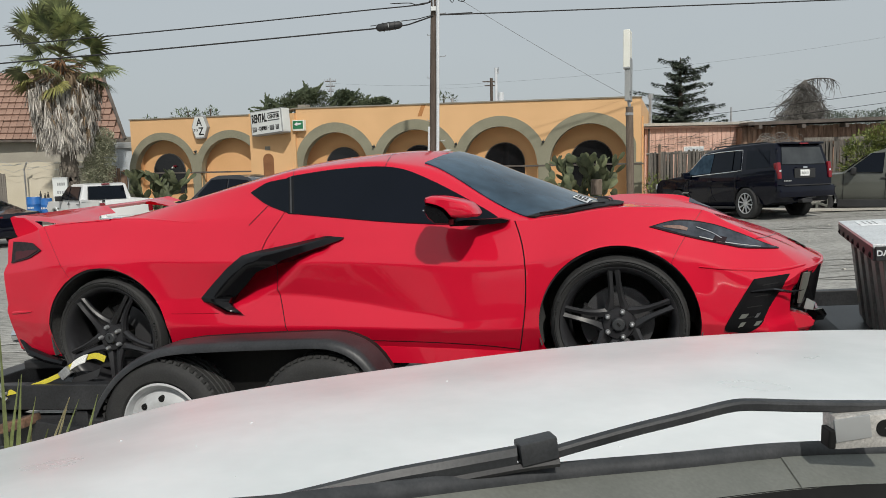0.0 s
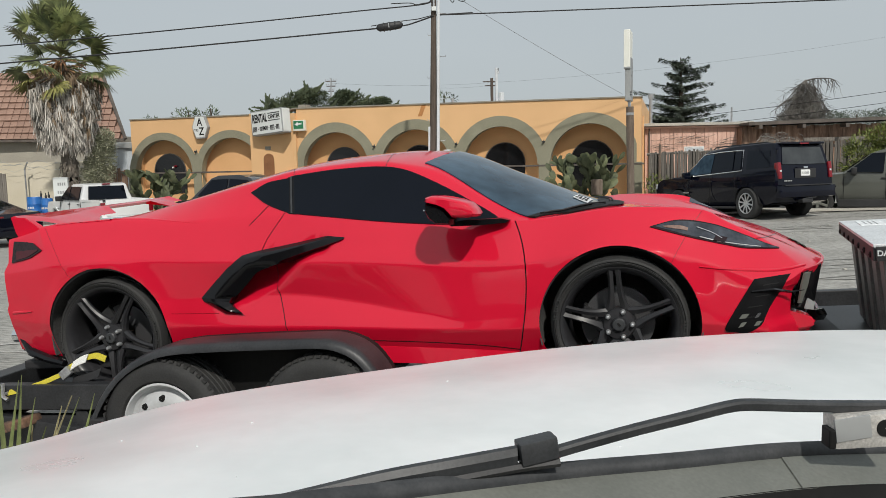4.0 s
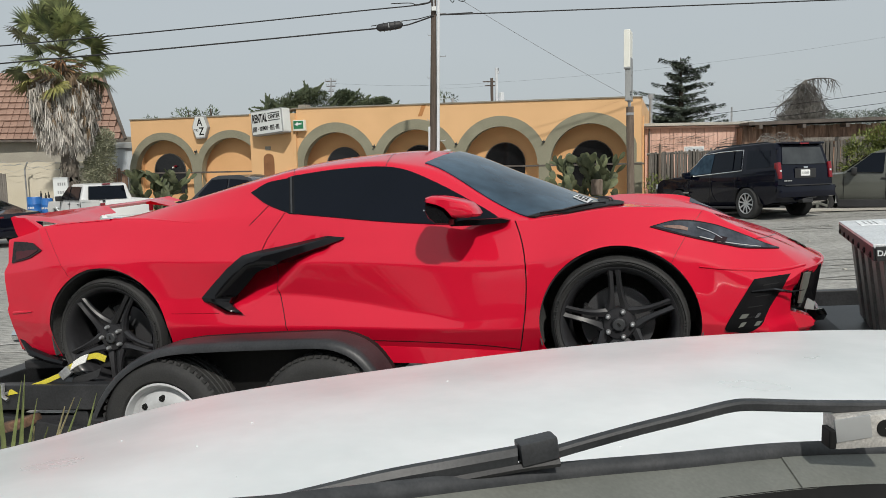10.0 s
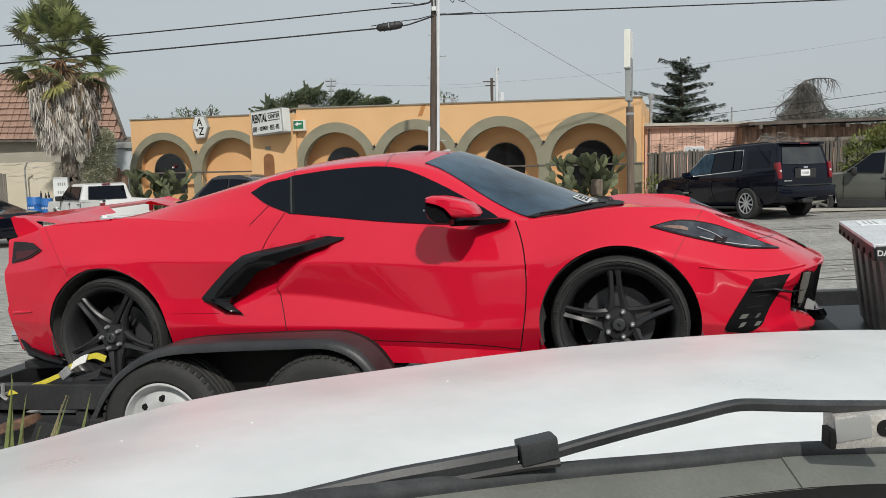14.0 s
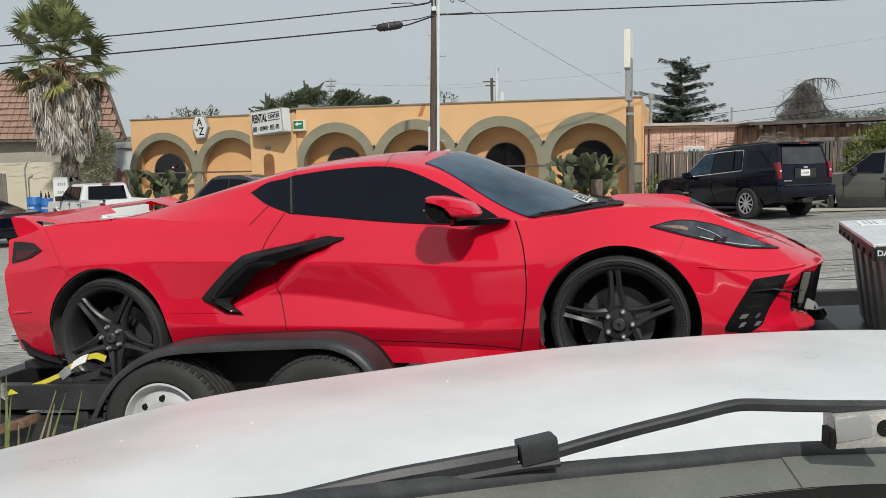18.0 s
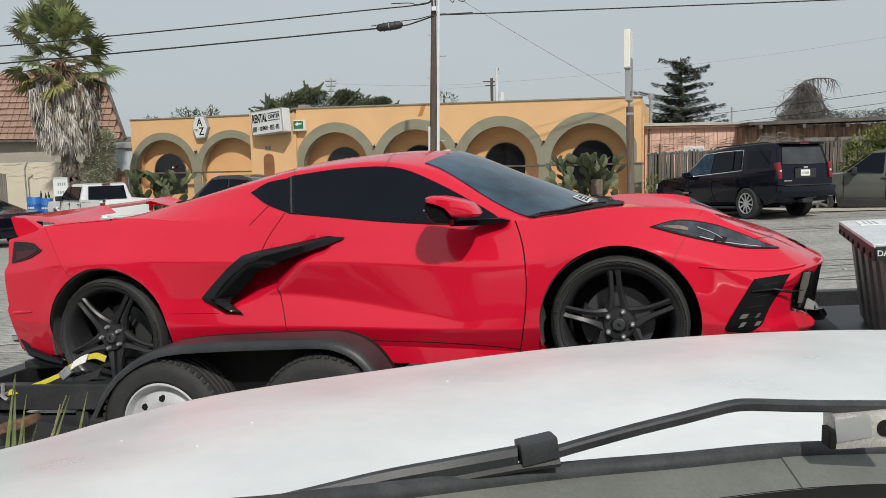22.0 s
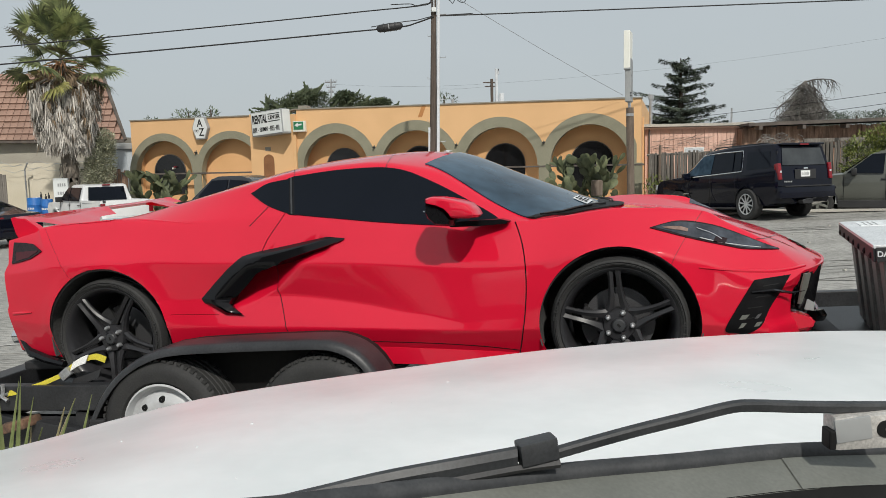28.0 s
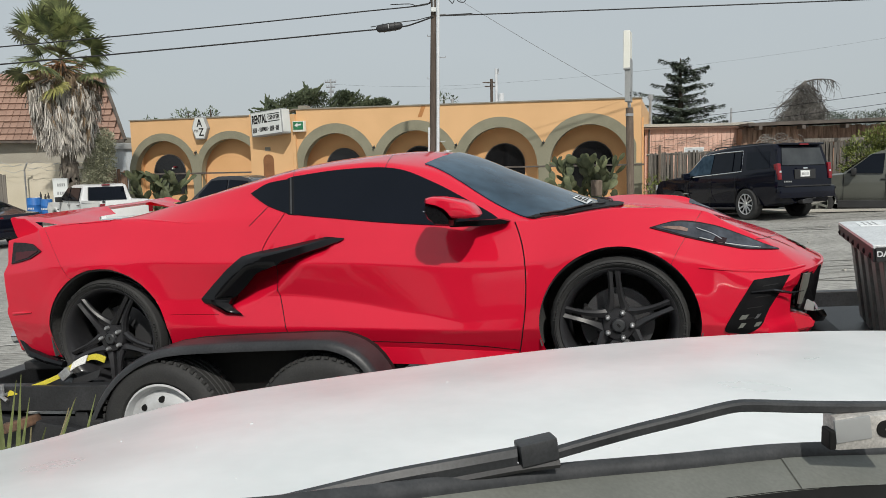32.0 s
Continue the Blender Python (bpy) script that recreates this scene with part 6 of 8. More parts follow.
    grid(bm, [[p + Vector((0, -0.083 - 0.02 * k, -0.034 - 0.006 * k)) for k in (0, 1.0, 2.0)] for p in lip])
    part("cowl_gutter", bm, WIPER, own, smooth=True)

    wiper = empty("windshield_wiper", pose(0, 0, 0), "faded black windshield wiper arm with blade clip", "wiper")
    arm = ((0.114, 0.775, 1.337), (0.154, 0.782, 1.345), (0.204, 0.790, 1.3545), (0.255, 0.800, 1.362), (0.307, 0.810, 1.370), (0.334, 0.815, 1.370), (0.382, 0.825, 1.3645), (0.431, 0.835, 1.3595), (0.480, 0.842, 1.356), (0.540, 0.850, 1.352))
    bm = bmesh.new()
    rows = []
    for i in range(33):
        p = along(arm, i / 32)
        d = (along(arm, min(1, i / 32 + 0.02)) - along(arm, max(0, i / 32 - 0.02))).normalized()
        u = Vector((0, -0.25, 1)).cross(d).cross(d) * -1
        u.normalize()
        v = d.cross(u)
        rows.append([p + u * a * 0.0062 + v * b * 0.0050 - Vector((0, 0, 0.0015)) for a, b in ((-1, 0.6), (-0.6, 1), (0.6, 1), (1, 0.6), (1, -0.6), (0.6, -1), (-0.6, -1), (-1, -0.6), (-1, 0.6))])
    grid(bm, rows)
    bmesh.ops.remove_doubles(bm, verts=bm.verts, dist=1e-6)
    bmesh.ops.holes_fill(bm, edges=bm.edges, sides=12)
    part("arm", bm, WIPER, wiper, smooth=True)
    a, b = Vector((0.073, 0.765, 1.339)), Vector((0.113, 0.775, 1.344))
    d = (b - a).normalized()
    rot = Matrix((d, d.cross(Vector((0, 0, 1))).normalized() * -1, d.cross(Vector((0, 0, 1))).normalized().cross(d))).transposed()
    part("blade_clip", boxed((a + b) / 2, ((b - a).length, 0.022, 0.024), rot, 0.003), WIPER, wiper, "square blade clip", smooth=True)
    blade = ((-0.191, 0.700, 1.313), (-0.128, 0.715, 1.321), (-0.063, 0.730, 1.329), (0.004, 0.745, 1.334), (0.072, 0.765, 1.337))
    bm = bmesh.new()
    rows = []
    for i in range(25):
        p = along(blade, i / 24)
        hgt = 0.0085 + 0.0015 * i / 24
        rows.append([p + Vector((0, y, z * hgt)) for y, z in ((-0.006, -1), (-0.008, 0.2), (-0.004, 0.9), (0.002, 1), (0.008, 0.5), (0.008, -1), (-0.006, -1))])
    grid(bm, rows)
    part("blade", bm, WIPER, wiper, "long black wiper blade", smooth=True)
    under = [Vector(p) + Vector((0, -0.004, -0.012)) for p in blade] + [Vector((0.1165, 0.770, 1.3264))]
    part("blade_rubber", tube(bmesh.new(), [along(under, i / 20) for i in range(21)], 0.005, 6), TRIM_BLACK, wiper, smooth=True)
    # pivot end: open alloy casting
    c = Vector((0.474, 0.840, 1.331))
    head = part("pivot_head", boxed(c, (0.085, 0.030, 0.040), Matrix.Rotation(radians(-2), 3, "Y"), 0.006), ALLOY_RAW, wiper, "corroded bare alloy pivot head", smooth=True)
    part("pivot_plate", boxed(c + Vector((-0.022, -0.0145, 0.004)), (0.040, 0.004, 0.026), Matrix.Rotation(radians(-8), 3, "Y"), 0.001), SIGN_GREY, wiper, smooth=True)
    # Black pieces on the solid casting paint the shade in hole and slot.
    part("pivot_hole_disc", lathe(bmesh.new(), ((0.001, -0.0165), (0.0095, -0.0165), (0.0105, -0.012)), 20, "y", c + Vector((0.014, 0, 0.004))), LETTER_BLACK, head)
    part("pivot_slot_block", boxed(c + Vector((-0.044, -0.006, -0.008)), (0.008, 0.02, 0.022), None, 0.002), LETTER_BLACK, head)
    # unseen sides and tyres carry the hood; the dark side darkens door reflections
    part("body_side", boxed((0.40, 1.30, 0.80), (1.35, 0.75, 0.44), Matrix.Rotation(radians(20), 3, "Z"), 0.06), TRIM_BLACK, own, "unseen lower body, dark for the door's reflections")
    for p in ((-0.15, 1.02), (0.98, 1.42)):
        bm = lathe(bmesh.new(), ((0.20, -0.1), (0.34, -0.1), (0.37, -0.07), (0.37, 0.07), (0.34, 0.1), (0.20, 0.1)), 28, "y", (0, 0, 0), closed=True)
        tyre = part("tyre", bm, RUBBER, own, smooth=True)
        tyre.matrix_basis = pose(p[0], p[1], ground_z(p[0], p[1]) + 0.37, 0, 0, 24)


build_own_vehicle()
# ---- other vehicles: x forward from the middle, y to the left, z from the ground ----
def plain_wheel(parent, m, r, width, rim_material, spokes=6, rim_share=0.66):
    h, q = width / 2, r * rim_share
    tyre = part("wheel", lathe(bmesh.new(), ((q, -h + 0.01), (q + 0.02, -h - 0.004), (r - 0.03, -h), (r, -h + 0.03), (r, h - 0.03), (r - 0.03, h), (q, h - 0.01)), 36, "y", closed=True), RUBBER, parent, "black tyre", smooth=True)
    tyre.matrix_basis = m
    part("rim", lathe(bmesh.new(), ((q + 0.004, -h + 0.004), (q - 0.012, -h + 0.002), (q - 0.025, -h + 0.03), (q - 0.03, h * 0.3), (0.02, h * 0.3)), 32, "y"), TRIM_BLACK if spokes else rim_material, tyre, smooth=True)
    part("rim_lip", lathe(bmesh.new(), ((q + 0.006, -h + 0.002), (q - 0.008, -h - 0.002), (q - 0.022, -h + 0.012)), 32, "y"), rim_material, tyre, smooth=True)
    for k in range(spokes):
        a = 2 * math.pi * k / spokes
        bm = boxed((q * 0.52, -h + 0.02, 0), (q * 0.92, 0.03, q * 1.5 / max(6, spokes)), None, 0.008, (0.96, 0.8))
        bmesh.ops.transform(bm, matrix=Matrix.Rotation(a, 4, "Y"), verts=bm.verts)
        part("spoke", bm, rim_material, tyre)
    part("hub", lathe(bmesh.new(), ((0.001, -h + 0.0), (q * 0.22, -h + 0.004), (q * 0.26, -h + 0.03)), 16, "y"), rim_material, tyre, smooth=True)
    return tyre


def car_shell(parent, name, outline, half, material, bevel=0.05, taper=None, levels=(0.5, 0.66, 0.82, 0.98, 1.12, 1.3, 1.5, 1.68)):
    """A body from its side outline; taper(x, z) gives the share of the half width there."""
    taper = taper or (lambda x, z: 1.0)
    fine = []
    for p, q in zip(outline, outline[1:] + outline[:1]):
        cuts = sorted((z - p[1]) / (q[1] - p[1]) for z in levels if (p[1] - z) * (q[1] - z) < 0)
        fine += [p] + [(p[0] + (q[0] - p[0]) * u, p[1] + (q[1] - p[1]) * u) for u in cuts]
    outline = fine
    bm = bmesh.new()
    n = len(outline)
    cx, cz = sum(p[0] for p in outline) / n, sum(p[1] for p in outline) / n

    def bowed(x, z):
        low = min(levels[4], 1.12)
        return taper(x, z) * (1 - 0.10 * max(0, (0.86 - z)) ** 2 / 0.2 - (0.02 * (z - 0.86) / (low - 0.86 + 0.01) if 0.86 < z < low else 0.02 if z >= low else 0))
    sides = []
    for y in (-1, -0.955, 0.955, 1):
        inset = bevel if abs(y) == 1 else 0
        ring = []
        for x, z in outline:
            d = math.hypot(x - cx, z - cz)
            k = 1 - inset / max(d, 0.2)
            x, z = cx + (x - cx) * k, cz + (z - cz) * k
            ring.append(bm.verts.new((x, y * half * bowed(x, z), z)))
        sides.append(ring)
    for a, b in zip(sides, sides[1:]):
        for i in range(n):
            bm.faces.new((a[i], b[i], b[(i + 1) % n], a[(i + 1) % n]))
    for y, ring in ((-1, sides[0]), (1, sides[-1])):
        cap = bmesh.new()
        cap.faces.new([cap.verts.new((v.co.x, 0, v.co.z)) for v in ring])
        bmesh.ops.triangulate(cap, faces=cap.faces)
        for z in levels:
            bmesh.ops.bisect_plane(cap, geom=cap.verts[:] + cap.edges[:] + cap.faces[:], plane_co=(0, 0, z), plane_no=(0, 0, 1))
        at = {}
        for v in cap.verts:
            at[v] = bm.verts.new((v.co.x, y * half * bowed(v.co.x, v.co.z), v.co.z))
        for f in cap.faces:
            bm.faces.new([at[v] for v in f.verts])
        cap.free()
    bmesh.ops.remove_doubles(bm, verts=bm.verts, dist=1e-4)
    return part(name, bm, material, parent, smooth=30)


def arch(x, r, z0, n=10):
    """Points of a wheel arch, from front to back."""
    return [(x + r * math.cos(math.pi * k / n), z0 + r * math.sin(math.pi * k / n)) for k in range(n + 1)]


def pane(parent, name, corners, material, label="", out=0.022, frame=None):
    """A flat window from four corners, slightly proud, with depth."""
    p = [Vector(c) for c in corners]
    nrm = (p[1] - p[0]).cross(p[3] - p[0]).normalized()
    mid = sum(p, Vector()) / len(p)
    if nrm.dot(Vector((mid.x * 0.1, mid.y, (mid.z - 1) * 0.2))) < 0 and abs(nrm.y) > 0.3:
        nrm = -nrm
    bm = bmesh.new()
    a = [bm.verts.new(q + nrm * out) for q in p]
    b = [bm.verts.new(q - nrm * 0.02) for q in p]
    bm.faces.new(a)
    bm.faces.new(b[::-1])
    n = len(p)
    for i in range(n):
        bm.faces.new((a[i], b[i], b[(i + 1) % n], a[(i + 1) % n]))
    ob = part(name, bm, material, parent, label)
    if frame:
        loop = [q + nrm * (out + 0.004) for q in p]
        part("window_trim", tube(bmesh.new(), loop + [loop[0]], 0.014, 6), frame, ob)
    return ob


def cabin_taper(z_belt, z_top, top_share):
    return lambda x, z: 1.0 if z < z_belt else 1 - (1 - top_share) * min(1, (z - z_belt) / (z_top - z_belt))


def build_suv():
    x0, x1, half = -2.59, 2.59, 0.985
    suv = empty("large_suv", pose(8.305, 21.62, ground_z(7.8, 21) - 0.05, 0, 2.6, 110) @ Matrix.Diagonal((0.955, 0.93, 1, 1)), "black full-size SUV parked by the fence", "car")
    low = [(2.50, 0.34), (2.58, 0.55), (2.57, 0.80), (2.50, 1.02), (2.35, 1.11), (1.60, 1.18), (1.30, 1.20)]
    top = [(1.16, 1.28), (0.50, 1.72), (0.28, 1.85), (-0.8, 1.94), (-1.9, 1.935), (-2.36, 1.90), (-2.44, 1.84), (-2.58, 1.22), (-2.60, 1.0), (-2.60, 0.62), (-2.52, 0.42)]
    under = arch(-1.50, 0.46, 0.40)[::-1] + arch(1.45, 0.46, 0.40)[::-1]
    body = car_shell(suv, "body", low + top + [(-2.1, 0.34)] + under[:11] + [(-0.9, 0.24), (0.9, 0.24)] + under[11:] + [(2.1, 0.34)], half, BLACK_PAINT, 0.05, cabin_taper(1.12, 1.94, 0.78))
    belt, roof = 1.23, 1.76
    wy = lambda z: half * cabin_taper(1.12, 1.94, 0.78)(0, z) * 1.0
    for s in (1, -1):
        for name, xs in (("front_window", ((1.04, 1.195), (0.00, 1.235), (-0.04, roof), (0.44, roof - 0.04))), ("rear_door_window", ((-0.08, 1.24), (-0.92, 1.275), (-0.88, roof + 0.01), (-0.12, roof))), ("vent_window", ((-0.97, 1.28), (-1.24, 1.29), (-1.18, roof + 0.01), (-0.93, roof + 0.01))), ("quarter_glass", ((-1.44, belt + 0.06), (-2.30, belt + 0.08), (-2.22, roof - 0.03), (-1.38, roof)))):
            pane(suv, name, [(x, s * wy(z) * 0.985, z) for x, z in xs], SHIELD_GLASS if name == "front_window" else TINT_GLASS, "dark tinted window", 0.004 if name == "quarter_glass" else 0.022)
        loop = [(1.10, belt - 0.065), (-0.05, belt - 0.02), (-1.30, belt + 0.03), (-1.23, roof + 0.04), (-0.3, roof + 0.04), (0.38, roof + 0.005)]
        part("window_chrome", tube(bmesh.new(), [(x, s * (wy(z) * 0.985 + 0.014), z) for x, z in loop + loop[:1]], 0.013, 6), CHROME, suv, "chrome window line")
        part("roof_rail", tube(bmesh.new(), [(0.1, s * 0.70, 1.89), (0.0, s * 0.70, 1.945), (-1.9, s * 0.70, 1.955), (-2.1, s * 0.70, 1.91)], 0.018, 6), TRIM_BLACK, suv)
        m = part("door_mirror", boxed((0.88, s * 1.12, 1.20), (0.14, 0.24, 0.18), None, 0.03), BLACK_PAINT, suv, smooth=True)
        part("mirror_arm", boxed((0.90, s * 1.0, 1.13), (0.07, 0.14, 0.06), None, 0.01), TRIM_BLACK, m)
        lamp = part("tail_light", boxed((-2.545, s * 0.872, 1.20), (0.15, 0.12, 0.42), Matrix.Rotation(radians(7), 3, "Y"), 0.03), LAMP_RED, suv, "tall red tail light", smooth=True)
        part("reverse_lamp", boxed((-2.625, s * 0.86, 1.20), (0.02, 0.06, 0.05), None, 0.008), LAMP_CLEAR, lamp)
        part("side_step", boxed((0, s * 0.95, 0.30), (2.2, 0.14, 0.06), None, 0.015), TRIM_BLACK, suv)
        for x in (-0.05, -1.05):
            part("door_handle", boxed((x - 0.05, s * 1.035, 1.02), (0.2, 0.03, 0.03), None, 0.01), BLACK_PAINT, suv)
        for x in (0.98, -0.04, -1.10):
            part("door_seam", boxed((x, s * 1.018, 0.78), (0.010, 0.012, 0.78)), LETTER_BLACK, suv)
        part("body_badge", boxed((1.0, s * 1.03, 0.72), (0.28, 0.012, 0.035)), CHROME, suv)
        part("wheel_well", lathe(bmesh.new(), ((0.001, s * 0.6), (0.45, s * 0.6), (0.45, s * 0.97)), 24, "y", (-1.50, 0, 0.40), arc=(0, 0.5)), TRIM_BLACK, suv)
        part("wheel_well", lathe(bmesh.new(), ((0.001, s * 0.6), (0.45, s * 0.6), (0.45, s * 0.97)), 24, "y", (1.45, 0, 0.40), arc=(0, 0.5)), TRIM_BLACK, suv)
        for x in (-1.50, 1.45):
            plain_wheel(suv, pose(x, s * 0.88, 0.405, 0, 10, 0 if s < 0 else 180), 0.405, 0.27, SILVER_RIM, 10)
        part("headlight", boxed((2.52, s * 0.80, 0.92), (0.12, 0.36, 0.16), None, 0.03), LAMP_CLEAR, suv)
    rear = [(-2.56, -0.75, 1.36), (-2.56, 0.75, 1.36), (-2.455, 0.66, 1.79), (-2.455, -0.66, 1.79)]
    bm = bmesh.new()
    vs = [bm.verts.new(Vector(p) + Vector((d, 0, 0))) for d in (-0.012, 0.02) for p in rear]
    for f in ((0, 1, 2, 3), (7, 6, 5, 4), (0, 4, 5, 1), (1, 5, 6, 2), (2, 6, 7, 3), (3, 7, 4, 0)):
        bm.faces.new([vs[k] for k in f])
    part("rear_window", bm, REAR_GLASS, suv, "dark rear window")
    part("rear_spoiler", boxed((-2.44, 0, 1.885), (0.26, 1.42, 0.05), None, 0.015), BLACK_PAINT, suv)
    part("brake_light", boxed((-2.57, 0, 1.875), (0.02, 0.30, 0.03)), LAMP_RED, suv)
    part("plate_recess", boxed((-2.605, 0, 1.13), (0.02, 0.72, 0.24), None, 0.006), TRIM_BLACK, suv)
    plate = part("number_plate", boxed((-2.625, 0.02, 1.14), (0.02, 0.31, 0.155), None, 0.004), PLATE, suv, "white number plate")
    for k in range(6):
        part("plate_bar", boxed((-2.638, -0.08 + 0.04 * k, 1.135), (0.006, 0.022, 0.06)), SIGN_GREY, plate)
    part("chrome_strip", boxed((-2.60, 0, 1.27), (0.02, 0.56, 0.05), None, 0.008), BLACK_PAINT, suv)
    part("emblem", boxed((-2.615, 0, 1.275), (0.016, 0.15, 0.045), None, 0.01), CHROME, suv, "bright tailgate emblem")
    for k in range(5):
        part("letter_bar", boxed((-2.622, 0.72 - 0.055 * k, 0.95), (0.01, 0.035, 0.035)), SIGN_GREY, suv)
    part("rear_bumper", boxed((-2.60, 0, 0.68), (0.22, 1.92, 0.30), None, 0.05), BLACK_PAINT, suv, smooth=True)
    part("bumper_step", boxed((-2.66, 0, 0.835), (0.14, 1.6, 0.03), None, 0.008), TRIM_BLACK, suv)
    part("tow_hitch", boxed((-2.66, 0.05, 0.44), (0.16, 0.34, 0.09), None, 0.01), TRIM_BLACK, suv)
    part("tow_hitch", tube(bmesh.new(), ((-2.72, -0.25, 0.52), (-2.74, 0.1, 0.50), (-2.72, 0.25, 0.47)), 0.012, 6), TRIM_BLACK, suv)
    part("windshield", boxed((0.85, 0, 1.50), (0.02, 1.50, 0.66), Matrix.Rotation(radians(-56), 3, "Y")), TINT_GLASS, suv)
    return suv


def build_pickup(name, m, material, label, half=1.0):
    """A four-door pickup with bed, rails and tailgate."""
    car = empty(name, m, label, "pickup truck")
    low = [(2.75, 0.42), (2.85, 0.60), (2.84, 0.95), (2.72, 1.12), (1.45, 1.20), (1.25, 1.22)]
    cab = [(0.55, 1.74), (0.30, 1.84), (-0.70, 1.87), (-0.95, 1.82), (-1.06, 1.22)]
    under_r, under_f = arch(-1.75, 0.47, 0.42)[::-1], arch(1.85, 0.47, 0.42)[::-1]
    car_shell(car, "body", low + cab + [(-1.06, 1.17), (-2.92, 1.20), (-2.95, 0.62), (-2.6, 0.45)] + under_r + [(-1.1, 0.32), (1.3, 0.32)] + under_f + [(2.4, 0.42)], half, material, 0.05, cabin_taper(1.24, 1.87, 0.80))
    wy = lambda z: half * cabin_taper(1.24, 1.87, 0.80)(0, z)
    for s in (1, -1):
        pane(car, "front_window", [(x, s * wy(z), z) for x, z in ((1.15, 1.25), (0.28, 1.23), (0.24, 1.76), (0.55, 1.74))], TINT_GLASS, "dark side window")
        pane(car, "rear_window", [(x, s * wy(z), z) for x, z in ((0.18, 1.23), (-0.86, 1.24), (-0.80, 1.74), (0.14, 1.74))], TINT_GLASS, "dark side window")
        mir = part("door_mirror", boxed((0.98, s * 1.12, 1.28), (0.14, 0.24, 0.20), None, 0.03), TRIM_BLACK, car, smooth=True)
        part("mirror_arm", boxed((1.0, s * 1.0, 1.20), (0.06, 0.12, 0.06)), TRIM_BLACK, mir)
        for x in (0.22, -0.80):
            part("door_handle", boxed((x, s * 1.01, 1.08), (0.22, 0.03, 0.035), None, 0.01), TRIM_BLACK, car)
        for x in (1.22, 0.21, -0.98):
            part("door_seam", boxed((x, s * 0.995, 0.85), (0.012, 0.014, 0.74)), LETTER_BLACK, car)
        part("body_badge", boxed((1.55, s * 1.0, 0.86), (0.30, 0.012, 0.04)), GLOSS_BLACK, car)
        part("side_step", boxed((0.1, s * 0.98, 0.40), (2.5, 0.14, 0.20), None, 0.015), TRIM_BLACK, car)
        part("fender_flare", lathe(bmesh.new(), ((0.47, s * 0.97), (0.52, s * 0.99), (0.52, s * 1.03), (0.47, s * 1.03)), 20, "y", (1.85, 0, 0.42), closed=True, arc=(0, 0.5)), material if material is WHITE_PAINT else TRIM_BLACK, car, smooth=True)
        part("fender_flare", lathe(bmesh.new(), ((0.47, s * 0.97), (0.52, s * 0.99), (0.52, s * 1.03), (0.47, s * 1.03)), 20, "y", (-1.75, 0, 0.42), closed=True, arc=(0, 0.5)), material, car, smooth=True)
        part("tail_light", boxed((-2.90, s * 0.88, 1.0), (0.12, 0.16, 0.38), None, 0.02), LAMP_RED, car, smooth=True)
        part("headlight", boxed((2.78, s * 0.78, 0.95), (0.14, 0.34, 0.18), None, 0.03), LAMP_CLEAR, car, smooth=True)
        for x in (-1.75, 1.85):
            plain_wheel(car, pose(x, s * 0.87, 0.41, 0, 20, 0 if s < 0 else 180), 0.41, 0.27, SILVER_RIM if material is WHITE_PAINT else COWL_GREY, 5)
        part("bed_rail", boxed((-2.0, s * 0.93, 1.23), (1.9, 0.10, 0.10), None, 0.012), material, car)
    part("bed_floor", boxed((-2.0, 0, 1.205), (1.7, 1.6, 0.02)), TRIM_BLACK, car)
    bm = bmesh.new()
    p = [(-1.10, -0.72, 1.26), (-1.10, 0.72, 1.26), (-1.00, 0.66, 1.76), (-1.00, -0.66, 1.76)]
    vs = [bm.verts.new(Vector(q) + Vector((d, 0, 0))) for d in (-0.03, 0.06) for q in p]
    for f in ((0, 1, 2, 3), (7, 6, 5, 4), (0, 4, 5, 1), (1, 5, 6, 2), (2, 6, 7, 3), (3, 7, 4, 0)):
        bm.faces.new([vs[k] for k in f])
    part("back_window", bm, TINT_GLASS, car, "dark back window")
    part("brake_light", boxed((-0.99, 0, 1.83), (0.06, 0.30, 0.05), None, 0.01), LAMP_RED, car)
    part("tailgate", boxed((-2.95, 0, 1.0), (0.06, 1.56, 0.60), None, 0.02), material, car, smooth=True)
    part("rear_bumper", boxed((-2.98, 0, 0.56), (0.20, 1.9, 0.20), None, 0.03), CHROME, car, smooth=True)
    part("grille", boxed((2.83, 0, 0.88), (0.06, 1.2, 0.34), None, 0.02), TRIM_BLACK, car)
    part("windshield", boxed((0.92, 0, 1.50), (0.02, 1.46, 0.66), Matrix.Rotation(radians(-52), 3, "Y")), TINT_GLASS, car)
    return car


